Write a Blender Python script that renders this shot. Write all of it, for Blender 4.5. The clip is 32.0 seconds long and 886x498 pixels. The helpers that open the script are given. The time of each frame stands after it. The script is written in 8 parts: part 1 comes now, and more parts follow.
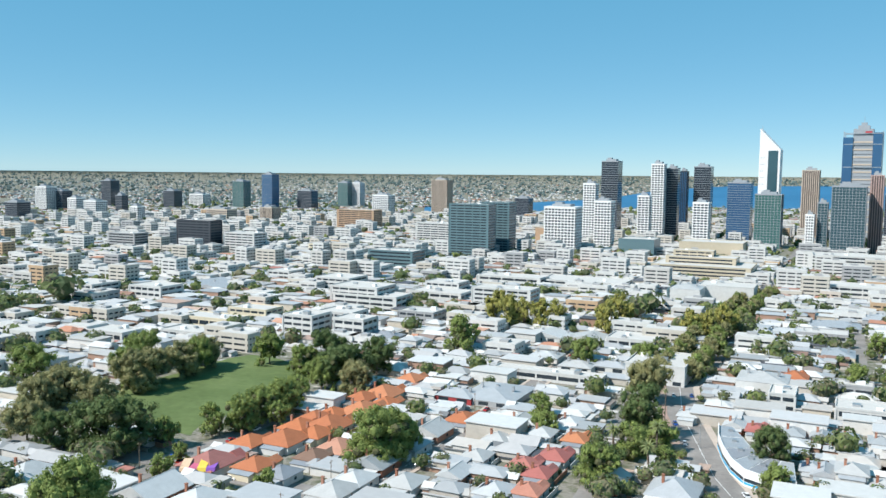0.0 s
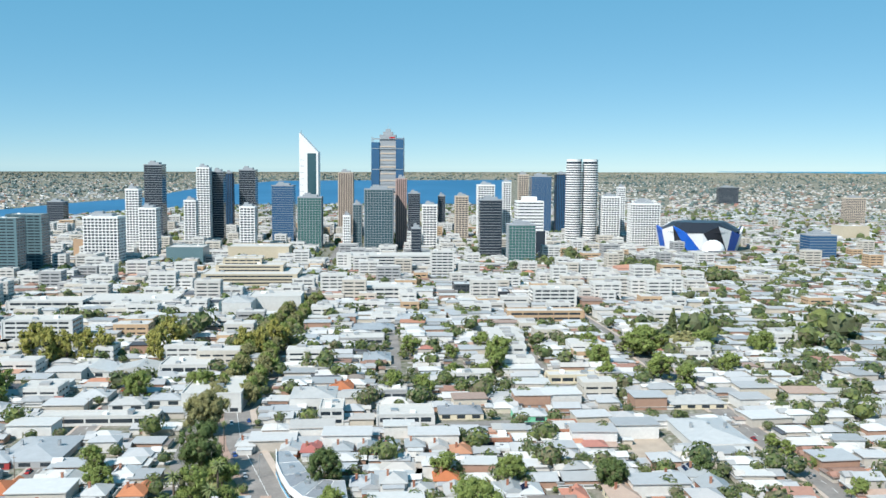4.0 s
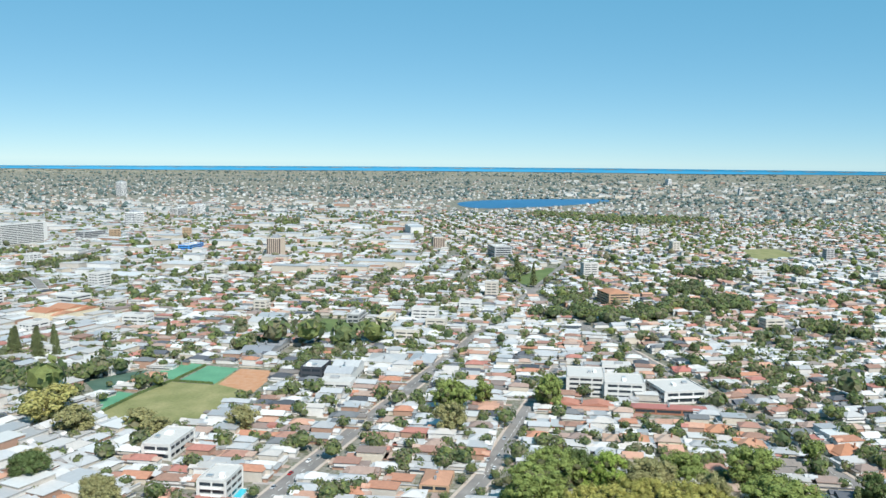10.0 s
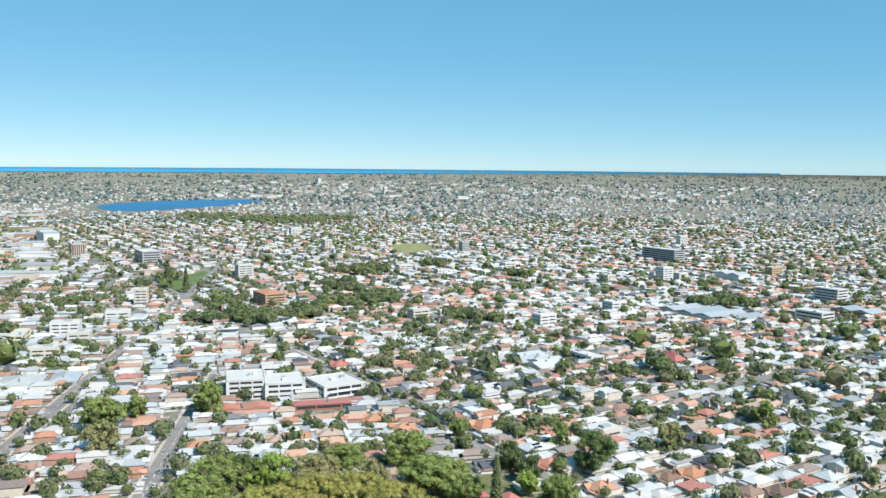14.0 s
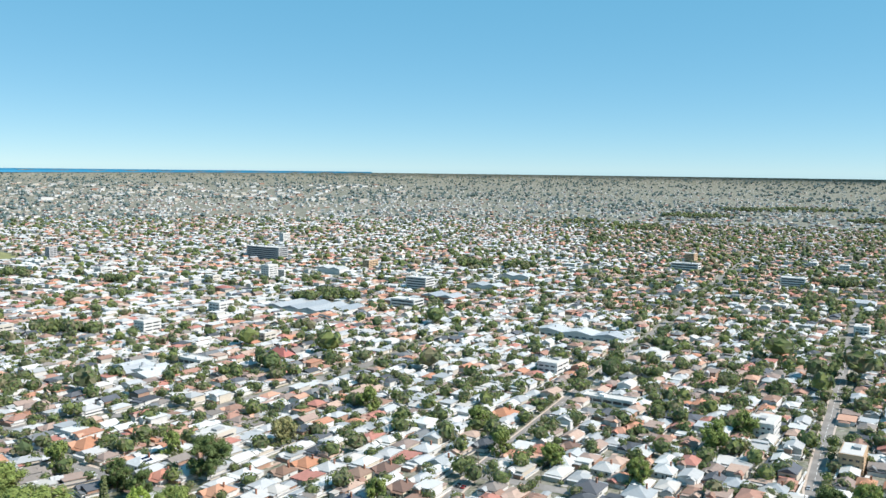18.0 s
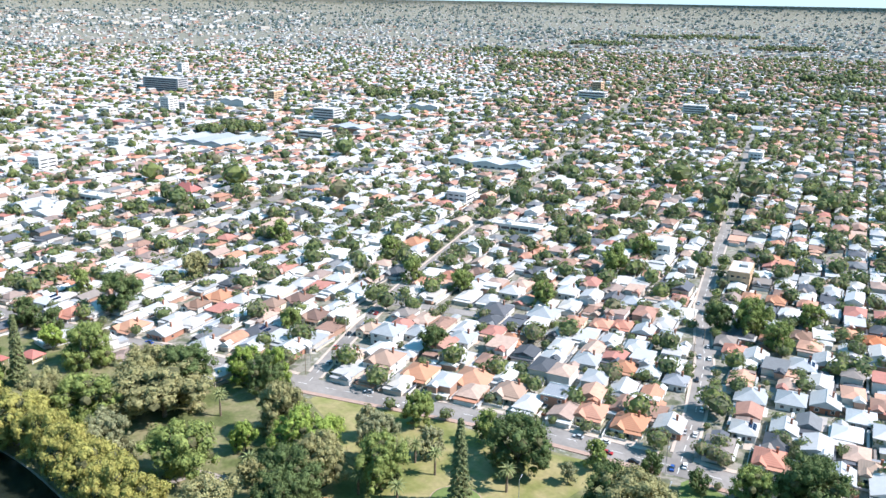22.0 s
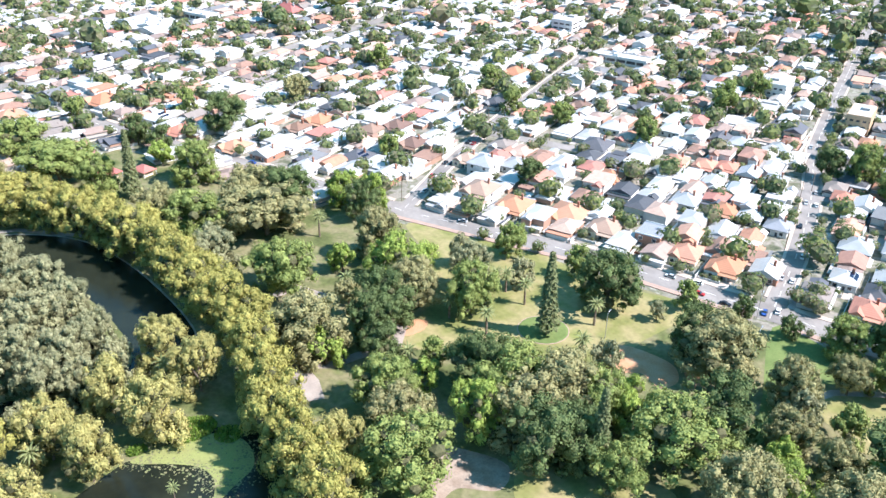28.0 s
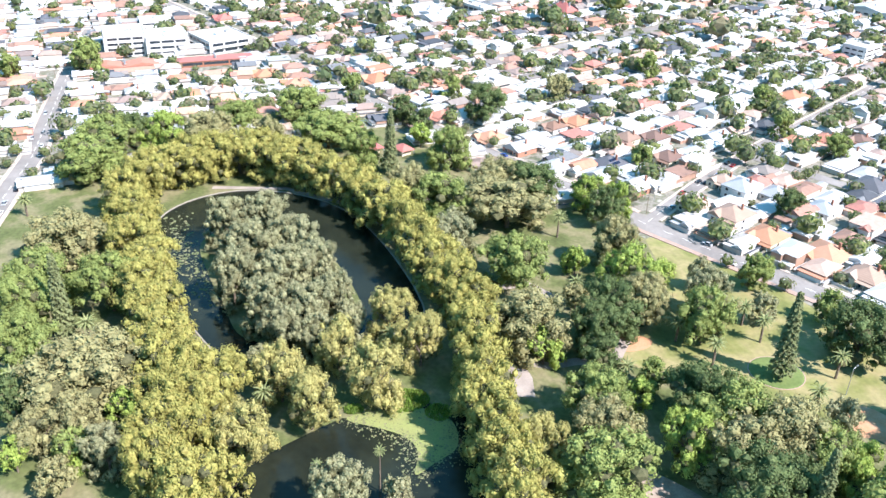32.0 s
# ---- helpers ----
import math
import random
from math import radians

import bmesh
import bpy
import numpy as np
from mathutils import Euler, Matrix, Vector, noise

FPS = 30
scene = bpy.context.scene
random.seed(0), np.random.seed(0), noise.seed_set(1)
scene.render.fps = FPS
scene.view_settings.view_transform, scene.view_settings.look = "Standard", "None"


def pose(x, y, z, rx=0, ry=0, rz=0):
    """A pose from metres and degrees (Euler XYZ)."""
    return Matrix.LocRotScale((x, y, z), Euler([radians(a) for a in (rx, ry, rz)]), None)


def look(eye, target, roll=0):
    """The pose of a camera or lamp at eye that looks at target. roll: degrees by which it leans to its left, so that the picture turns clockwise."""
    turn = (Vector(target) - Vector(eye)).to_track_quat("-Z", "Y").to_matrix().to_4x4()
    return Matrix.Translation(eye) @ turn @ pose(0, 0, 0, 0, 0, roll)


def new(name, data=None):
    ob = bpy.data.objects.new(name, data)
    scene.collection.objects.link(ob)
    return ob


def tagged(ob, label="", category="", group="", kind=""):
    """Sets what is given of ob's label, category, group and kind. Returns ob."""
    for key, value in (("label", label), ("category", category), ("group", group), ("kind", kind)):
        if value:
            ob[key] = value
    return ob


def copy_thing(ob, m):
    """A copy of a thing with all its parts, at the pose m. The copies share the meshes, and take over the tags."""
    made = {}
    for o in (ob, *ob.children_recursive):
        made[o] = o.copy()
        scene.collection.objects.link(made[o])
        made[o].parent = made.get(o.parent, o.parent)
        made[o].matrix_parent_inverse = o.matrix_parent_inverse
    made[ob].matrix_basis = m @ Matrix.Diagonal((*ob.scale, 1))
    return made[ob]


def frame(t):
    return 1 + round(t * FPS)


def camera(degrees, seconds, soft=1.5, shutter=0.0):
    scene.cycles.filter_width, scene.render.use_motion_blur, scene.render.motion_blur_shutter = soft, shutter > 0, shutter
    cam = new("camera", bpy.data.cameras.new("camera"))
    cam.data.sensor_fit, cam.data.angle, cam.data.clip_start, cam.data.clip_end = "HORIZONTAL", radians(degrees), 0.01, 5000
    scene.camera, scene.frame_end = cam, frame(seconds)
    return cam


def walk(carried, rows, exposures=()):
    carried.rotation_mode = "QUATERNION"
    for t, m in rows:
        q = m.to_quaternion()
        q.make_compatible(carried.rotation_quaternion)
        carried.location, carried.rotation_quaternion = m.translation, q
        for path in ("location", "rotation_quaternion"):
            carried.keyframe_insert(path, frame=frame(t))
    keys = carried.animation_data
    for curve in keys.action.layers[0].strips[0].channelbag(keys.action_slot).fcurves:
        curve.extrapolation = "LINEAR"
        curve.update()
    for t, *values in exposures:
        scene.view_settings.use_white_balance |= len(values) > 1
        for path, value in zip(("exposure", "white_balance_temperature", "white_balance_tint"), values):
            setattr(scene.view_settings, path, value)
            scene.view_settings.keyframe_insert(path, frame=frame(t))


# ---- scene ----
FOV = 54.21
cam = camera(FOV, 32.0, soft=1.5)
# seconds, eye east, north, up, heading clockwise from north, pitch down, roll
ROWS = [
    (0.0, -7.19, 1.41, 105.62, 165.103, 5.114, 0.653),
    (0.5, -7.81, 1.61, 108.24, 168.459, 4.964, 0.535),
    (1.0, -7.18, 1.73, 112.85, 172.403, 4.903, 0.428),
    (1.5, -7.11, 2.02, 115.74, 175.893, 4.809, 0.380),
    (2.0, -7.02, 2.20, 115.94, 175.903, 4.829, 0.406),
    (2.5, -7.07, 2.67, 116.44, 179.909, 5.027, 0.382),
    (3.0, -7.01, 2.91, 118.10, 185.494, 5.217, 0.324),
    (3.5, -6.58, 3.04, 121.56, 190.932, 5.294, 0.307),
    (5.5, -6.72, 3.06, 128.99, 203.769, 5.701, 0.913),
    (6.0, -6.48, 3.02, 132.31, 210.646, 5.662, 0.880),
    (6.5, -6.15, 2.89, 136.18, 217.503, 5.648, 0.760),
    (7.0, -5.72, 3.21, 139.73, 224.386, 5.612, 0.583),
    (7.5, -5.29, 2.70, 143.25, 231.355, 5.623, 0.530),
    (8.0, -5.23, 2.76, 146.85, 237.797, 5.634, 0.447),
    (8.5, -4.83, 3.51, 151.38, 243.892, 5.683, 0.445),
    (9.0, -3.97, 3.42, 156.35, 249.997, 5.730, 0.499),
    (9.5, -3.41, 3.20, 161.13, 255.114, 5.796, 0.577),
    (10.0, -3.00, 2.89, 162.40, 258.085, 5.724, 0.629),
    (10.5, -2.66, 2.59, 163.06, 258.338, 5.698, 0.704),
    (11.0, -2.36, 2.63, 163.41, 259.791, 5.690, 0.786),
    (11.5, -1.82, 2.56, 163.59, 263.632, 5.661, 0.727),
    (12.0, -1.44, 2.48, 163.66, 267.169, 5.602, 0.644),
    (12.5, -1.02, 2.11, 163.66, 270.463, 5.567, 0.681),
    (13.0, -1.01, 1.88, 163.66, 273.856, 5.548, 0.638),
    (13.5, -0.96, 1.80, 163.61, 277.323, 5.533, 0.593),
    (14.0, -0.76, 1.77, 163.81, 280.833, 5.519, 0.577),
    (14.5, -0.59, 1.68, 164.20, 284.323, 5.513, 0.608),
    (16.5, -0.28, 0.21, 164.87, 297.587, 5.444, 0.656),
    (17.0, 0.00, 0.00, 165.00, 300.630, 5.413, 0.684),
    (17.5, 0.34, -0.18, 165.04, 303.513, 5.383, 0.669),
    (18.0, 0.44, -0.35, 164.97, 306.751, 5.343, 0.694),
    (18.5, 0.48, -0.41, 165.09, 309.566, 5.347, 0.717),
    (19.0, 0.62, -0.67, 165.04, 311.872, 6.653, 0.729),
    (19.5, 0.66, -0.95, 165.14, 312.624, 8.482, 0.770),
    (20.0, 0.63, -0.81, 165.06, 312.755, 10.319, 0.816),
    (20.5, 0.86, -1.12, 164.80, 312.827, 12.120, 0.852),
    (21.0, 0.92, -0.93, 164.89, 312.859, 13.124, 0.873),
    (21.5, 0.94, -0.81, 164.74, 312.902, 14.722, 0.884),
    (22.0, 0.93, -0.88, 164.80, 312.960, 16.385, 0.914),
    (22.5, 1.01, -0.88, 164.91, 312.987, 18.038, 0.924),
    (23.0, 1.07, -0.79, 164.80, 313.003, 19.631, 0.880),
    (23.5, 1.11, -0.63, 164.72, 312.981, 21.220, 0.864),
    (24.0, 1.23, -0.57, 164.70, 312.986, 22.815, 0.837),
    (24.5, 1.35, -0.26, 164.95, 312.943, 24.454, 0.770),
    (25.0, 1.47, -0.08, 164.99, 312.896, 26.065, 0.700),
    (25.5, 1.51, 0.06, 165.09, 312.858, 27.611, 0.631),
    (27.5, -0.42, -0.09, 164.04, 308.570, 27.618, 0.851),
    (28.0, -0.21, -0.00, 164.03, 306.326, 27.612, 0.990),
    (28.5, -0.37, 0.05, 163.92, 304.075, 27.602, 1.160),
    (29.0, -0.41, 0.30, 163.83, 301.754, 27.599, 1.331),
    (29.5, -0.35, 0.42, 163.78, 299.426, 27.612, 1.487),
    (30.0, -0.21, 0.41, 163.94, 297.149, 27.676, 1.638),
    (30.5, -0.29, 0.55, 163.89, 294.864, 27.732, 1.783),
    (31.0, -0.31, 0.49, 163.92, 292.384, 27.818, 1.871),
    (31.5, -0.25, 0.46, 164.01, 290.545, 27.891, 1.961),
    (32.0, -0.03, 0.76, 164.11, 288.733, 27.962, 2.040),
]


def aim(e, n, u, heading, pitch, roll):
    h, p = radians(heading), radians(pitch)
    ahead = Vector((math.sin(h) * math.cos(p), math.cos(h) * math.cos(p), -math.sin(p)))
    eye = Vector((e, n, u))
    return look(eye, eye + 100 * ahead, roll)


EXPOSURES = [(0.0, 0.45, 6220, 9), (9.0, 0.4, 6220, 8), (14.0, 0.5, 6220, 9), (18.5, 0.6, 6400, 11), (20.5, 0.73, 6240, 14), (23.0, 1.14, 6120, 18), (32.0, 1.36, 6120, 19)]
walk(cam, [(t, aim(*row)) for t, *row in ROWS], EXPOSURES)

# ---- sky and sun ----
SUN_AZ, SUN_EL = 52.0, 46.0
world = bpy.data.worlds.new("sky")
scene.world = world
world.use_nodes = True
wn = world.node_tree.nodes
sky = wn.new("ShaderNodeTexSky")
sky.sky_type, sky.sun_disc = "NISHITA", False
sky.sun_elevation, sky.sun_rotation = radians(SUN_EL), radians(SUN_AZ)
sky.altitude, sky.air_density, sky.dust_density, sky.ozone_density = 300.0, 0.55, 0.0, 3.0
wn["Background"].inputs["Strength"].default_value = 0.1
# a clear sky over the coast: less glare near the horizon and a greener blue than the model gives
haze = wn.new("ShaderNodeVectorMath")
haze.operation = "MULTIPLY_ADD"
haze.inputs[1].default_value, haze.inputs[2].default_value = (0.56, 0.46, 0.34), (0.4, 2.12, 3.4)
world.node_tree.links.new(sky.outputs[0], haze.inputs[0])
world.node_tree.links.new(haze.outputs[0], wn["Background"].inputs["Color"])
sun = new("sun", bpy.data.lights.new("sun", "SUN"))
sun.data.energy, sun.data.angle, sun.data.color = 5.0, radians(0.53), (1.0, 0.95, 0.88)
sa, se = radians(SUN_AZ), radians(SUN_EL)
sun.matrix_world = look((0, 0, 300), (-300 * math.sin(sa) * math.cos(se), -300 * math.cos(sa) * math.cos(se), 300 - 300 * math.sin(se)))

# ---- materials ----


def rgb(h):
    return tuple(((int(h[i:i + 2], 16) / 255) ** 2.2) for i in (0, 2, 4)) + (1,)


def mat(name, colors, rough=0.7, metal=0.0, source="island", scale=0.15, grain=0.35, bump=0.0, bump_scale=3.0, spec=0.3):
    """Colours are linear; a random value per piece picks among them and two noises vary the tone."""
    m = bpy.data.materials.new(name)
    m.use_nodes = True
    nt = m.node_tree
    N, L = nt.nodes, nt.links
    b = N["Principled BSDF"]
    b.inputs["Roughness"].default_value, b.inputs["Metallic"].default_value = rough, metal
    b.inputs["Specular IOR Level"].default_value = spec
    tc = N.new("ShaderNodeNewGeometry")
    ramp = N.new("ShaderNodeValToRGB")
    ramp.color_ramp.interpolation = "CONSTANT" if source != "noise" else "LINEAR"
    while len(ramp.color_ramp.elements) < len(colors):
        ramp.color_ramp.elements.new(0.5)
    for i, c in enumerate(colors):
        e = ramp.color_ramp.elements[i]
        e.position = i / len(colors) if source != "noise" else 0.3 + 0.4 * i / max(1, len(colors) - 1)
        e.color = (*c[:3], 1)
    n1 = N.new("ShaderNodeTexNoise")
    n1.inputs["Scale"].default_value, n1.inputs["Detail"].default_value = scale, 4
    L.new(tc.outputs["Position"], n1.inputs["Vector"])
    if source == "island":
        L.new(tc.outputs["Random Per Island"], ramp.inputs["Fac"])
    elif source == "object":
        oi = N.new("ShaderNodeObjectInfo")
        L.new(oi.outputs["Random"], ramp.inputs["Fac"])
    else:
        L.new(n1.outputs["Fac"], ramp.inputs["Fac"])
    n2 = N.new("ShaderNodeTexNoise")
    n2.inputs["Scale"].default_value, n2.inputs["Detail"].default_value = scale * 9, 3
    L.new(tc.outputs["Position"], n2.inputs["Vector"])
    add = N.new("ShaderNodeMath")
    add.operation = "ADD"
    L.new(n1.outputs["Fac"], add.inputs[0])
    L.new(n2.outputs["Fac"], add.inputs[1])
    mr = N.new("ShaderNodeMapRange")
    mr.inputs["From Min"].default_value, mr.inputs["From Max"].default_value = 0.6, 1.4
    mr.inputs["To Min"].default_value, mr.inputs["To Max"].default_value = 1 - grain, 1 + grain * 0.6
    L.new(add.outputs[0], mr.inputs["Value"])
    mul = N.new("ShaderNodeVectorMath")
    mul.operation = "SCALE"
    L.new(ramp.outputs["Color"], mul.inputs[0])
    L.new(mr.outputs[0], mul.inputs["Scale"])
    L.new(mul.outputs[0], b.inputs["Base Color"])
    if bump:
        n3 = N.new("ShaderNodeTexNoise")
        n3.inputs["Scale"].default_value, n3.inputs["Detail"].default_value = bump_scale, 3
        L.new(tc.outputs["Position"], n3.inputs["Vector"])
        bp = N.new("ShaderNodeBump")
        bp.inputs["Strength"].default_value, bp.inputs["Distance"].default_value = bump, 0.3
        L.new(n3.outputs["Fac"], bp.inputs["Height"])
        L.new(bp.outputs[0], b.inputs["Normal"])
    return m


def translucent(m, fac=0.45):
    """Leaves let part of the light through."""
    N, L = m.node_tree.nodes, m.node_tree.links
    b = N["Principled BSDF"]
    t = N.new("ShaderNodeBsdfTranslucent")
    L.new(b.inputs["Base Color"].links[0].from_socket, t.inputs["Color"])
    mx = N.new("ShaderNodeMixShader")
    mx.inputs[0].default_value = fac
    L.new(b.outputs[0], mx.inputs[1])
    L.new(t.outputs[0], mx.inputs[2])
    L.new(mx.outputs[0], N["Material Output"].inputs["Surface"])
    return m


WHITES = [(0.534, 0.516, 0.498), (0.418, 0.405, 0.396), (0.587, 0.574, 0.551), (0.416, 0.416, 0.416), (0.471, 0.436, 0.4), (0.343, 0.343, 0.343), (0.551, 0.534, 0.506), (0.416, 0.416, 0.416)]
M_GROUND = mat("suburban_ground", [(0.084, 0.102, 0.054), (0.138, 0.142, 0.09), (0.264, 0.24, 0.204), (0.12, 0.126, 0.078), (0.372, 0.348, 0.312)], 0.95, source="noise", scale=0.11, grain=0.45)
M_ROAD = mat("asphalt", [(0.195, 0.178, 0.165), (0.26, 0.238, 0.22)], 0.9, source="noise", scale=0.08, grain=0.2)
M_ROOFW = mat("pale_metal_roof", WHITES, 0.45, source="island", scale=0.4, grain=0.12, spec=0.4)
M_ROOFT = mat("terracotta_tiles", [(0.43, 0.21, 0.135), (0.48, 0.28, 0.2), (0.34, 0.19, 0.145), (0.42, 0.3, 0.24), (0.27, 0.165, 0.125), (0.33, 0.24, 0.2), (0.38, 0.17, 0.135), (0.25, 0.19, 0.165)], 0.85, source="island", scale=0.5, grain=0.25)
M_ROOFG = mat("grey_roof", [(0.1, 0.105, 0.12), (0.16, 0.165, 0.17), (0.22, 0.19, 0.17), (0.07, 0.075, 0.085)], 0.7, source="island", scale=0.5, grain=0.2)
M_WALL = mat("rendered_wall", [(0.56, 0.54, 0.51), (0.46, 0.42, 0.37), (0.6, 0.58, 0.55), (0.35, 0.22, 0.16), (0.62, 0.61, 0.59), (0.52, 0.46, 0.38)], 0.85, source="island", scale=0.5, grain=0.15)
M_LEAF = translucent(mat("mixed_foliage", [(0.175, 0.225, 0.09), (0.2, 0.24, 0.1), (0.25, 0.29, 0.1), (0.18, 0.2, 0.11), (0.27, 0.25, 0.15), (0.125, 0.17, 0.08)], 0.8, source="island", scale=0.3, grain=0.45))
# far trees: a blue-grey tint stands in for the haze of distance
M_LEAFFAR = mat("hazy_tree_cover", [(0.094, 0.131, 0.125), (0.112, 0.15, 0.144), (0.075, 0.11, 0.103)], 0.9, source="island", scale=0.02, grain=0.25)
M_WATER = mat("river_water", [(0.03, 0.13, 0.25), (0.04, 0.15, 0.28)], 0.45, source="noise", scale=0.002, grain=0.1, spec=0.15)
M_SEA = mat("sea_water", [(0.035, 0.21, 0.36), (0.05, 0.24, 0.4)], 0.7, source="noise", scale=0.001, grain=0.1, spec=0.05)
# ---- terrain: flat near, rising gently far off so that the far suburbs and the sea stand at the horizon ----
NEAR_R, SPAN_R = 2600.0, 2250.0


def eye_up(az):
    return np.interp(np.asarray(az, float) % 360, [0, 60, 120, 160, 185, 205, 230, 255, 270, 345, 360], [160, 130, 105, 108, 118, 130, 145, 160, 164.5, 164.5, 160])


def spread(d):
    d = np.asarray(d, float)
    return np.where(d < NEAR_R, d, NEAR_R + SPAN_R * (1 - np.exp(-np.maximum(d - NEAR_R, 0) / SPAN_R)))


def ground_at(x, y):
    """Where a true ground place stands: x, y, z and the scale of far things."""
    x, y = np.asarray(x, float), np.asarray(y, float)
    d = np.maximum(np.hypot(x, y), 1e-6)
    r = spread(d)
    z = eye_up(np.degrees(np.arctan2(x, y))) * (1 - r / d)
    return x * r / d, y * r / d, z, r / d


def mesh_object(name, verts, faces, mats, idx=None, smooth=False):
    me = bpy.data.meshes.new(name)
    sizes = np.fromiter((len(f) for f in faces), int, len(faces)) if not isinstance(faces, np.ndarray) else np.full(len(faces), faces.shape[1])
    flat = np.concatenate([np.asarray(f) for f in faces]) if not isinstance(faces, np.ndarray) else faces.ravel()
    me.vertices.add(len(verts))
    me.vertices.foreach_set("co", np.asarray(verts, np.float32).ravel())
    me.loops.add(len(flat))
    me.loops.foreach_set("vertex_index", flat.astype(np.int32))
    me.polygons.add(len(sizes))
    starts = np.concatenate([[0], np.cumsum(sizes)[:-1]]).astype(np.int32)
    me.polygons.foreach_set("loop_start", starts)
    for m in mats:
        me.materials.append(m)
    if idx is not None:
        me.polygons.foreach_set("material_index", np.asarray(idx, np.int32))
    if smooth:
        me.polygons.foreach_set("use_smooth", np.ones(len(sizes), bool))
    me.update(calc_edges=True)
    me.validate()
    if not smooth:
        me.shade_flat()
    return new(name, me)


def sheet_polar():
    az = np.radians(np.arange(0, 360, 2.0))
    ds = np.concatenate([[30, 100, 250, 500, 900, 1400, 2000, 2600], np.geomspace(2750, 26000, 36)])
    D, A = np.meshgrid(ds, az, indexing="ij")
    x, y, z, _ = ground_at(D * np.sin(A), D * np.cos(A))
    v = np.stack([x, y, z], -1).reshape(-1, 3)
    n, k = len(ds), len(az)
    f = [np.arange(k)[::-1].astype(int)]
    i, j = np.meshgrid(np.arange(n - 1), np.arange(k), indexing="ij")
    q = np.stack([i * k + j, i * k + (j + 1) % k, (i + 1) * k + (j + 1) % k, (i + 1) * k + j], -1).reshape(-1, 4)[:, ::-1]
    faces = f + list(q)
    return tagged(mesh_object("ground", v, faces, [M_GROUND]), "dry suburban ground of soil, paving and grass", "ground", kind="structure")


ground = sheet_polar()


def ribbon(pts, width, z, name, material, step=40.0):
    """A strip of road along a line of ground places."""
    P = [Vector((*pts[0], 0))]
    for a, b in zip(pts, pts[1:]):
        a, b = Vector((*a, 0)), Vector((*b, 0))
        n = max(1, int((b - a).length / step))
        P += [a.lerp(b, i / n) for i in range(1, n + 1)]
    V, Fc = [], []
    for i, p in enumerate(P):
        t = (P[min(i + 1, len(P) - 1)] - P[max(i - 1, 0)]).normalized()
        s = Vector((-t.y, t.x, 0)) * width / 2
        for q in (p + s, p - s):
            gx, gy, gz, _ = ground_at(q.x, q.y)
            V.append((float(gx), float(gy), float(gz) + z))
    for i in range(len(P) - 1):
        Fc.append((2 * i, 2 * i + 1, 2 * i + 3, 2 * i + 2))
    return mesh_object(name, V, Fc, [material])


def seg_dist(x, y, pts):
    d = np.full(np.shape(x), 1e9)
    for (ax, ay), (bx, by) in zip(pts, pts[1:]):
        ux, uy = bx - ax, by - ay
        t = np.clip(((x - ax) * ux + (y - ay) * uy) / (ux * ux + uy * uy), 0, 1)
        d = np.minimum(d, np.hypot(x - ax - t * ux, y - ay - t * uy))
    return d


ROADS = {
    "park_road": (12, [(150, 365), (40, 322), (-82, 278), (-130, 260), (-215, 231), (-292, 193), (-479, 116), (-641, 58), (-868, -33), (-1300, -190)]),
    "side_street": (6.5, [(-294, 194), (-323, 237), (-359, 295), (-400, 372), (-479, 519), (-562, 679), (-789, 1105), (-1000, 1500)]),
    "corner_street": (7.5, [(-143, 250), (-165, 298), (-191, 348), (-233, 415), (-275, 500), (-298, 548), (-390, 739), (-560, 1080)]),
    "tram_road": (11, [(-300, -165), (-427, -159), (-664, -141), (-980, -118), (-1500, -85)]),
    "lane_street": (10, [(-340, -80), (-431, -65), (-555, -57), (-700, -45)]),
    "avenue": (13, [(-60, -190), (-38, -255), (-24, -308), (-14, -385), (-13, -440), (-31, -508), (-67, -712), (-159, -1188), (-200, -1400)]),
    "terrace_street": (9, [(100, -220), (83, -286), (60, -405), (40, -520)]),
    "oval_street": (9, [(168, -250), (160, -292), (153, -335), (152, -381), (150, -440)]),
    "boundary_road": (11, [(330, -290), (239, -275), (205, -271), (169, -268), (141, -262), (109, -255), (60, -250), (-40, -245)]),
    "middle_street": (9, [(20, -250), (12, -316), (11, -363), (6, -420)]),
    "back_street": (8, [(-360, 283), (-290, 318), (-207, 357), (-140, 388), (-60, 420)]),
    "west_street": (9, [(-585, 85), (-576, 154), (-555, 219), (-568, 267), (-610, 380), (-700, 560)]),
    "row_street": (9, [(10, -408), (-27, -402), (-80, -394), (-160, -388), (-245, -378)]),
    "brick_street": (6.5, [(-152, -576), (-144, -522), (-135, -471)]),
    "leafy_street": (6.5, [(-194, -622), (-178, -530), (-168, -459)]),
    "terrace_lane": (6.5, [(-135, -651), (-116, -545), (-100, -459)]),
    "row_lane": (6.5, [(-211, -570), (-199, -494), (-194, -437)]),
    "cross_road": (12, [(-200, -130), (-236, -272), (-247, -333), (-276, -506), (-297, -658), (-340, -900)]),
}
for ri, (wd, pts) in enumerate(ROADS.values()):
    tagged(ribbon(pts, wd, 0.12 + 0.004 * ri, "road", M_ROAD), "grey asphalt street between the house blocks", "road", kind="structure")
# ---- houses and trees beyond the near blocks, joined ----
rng = np.random.default_rng(7)


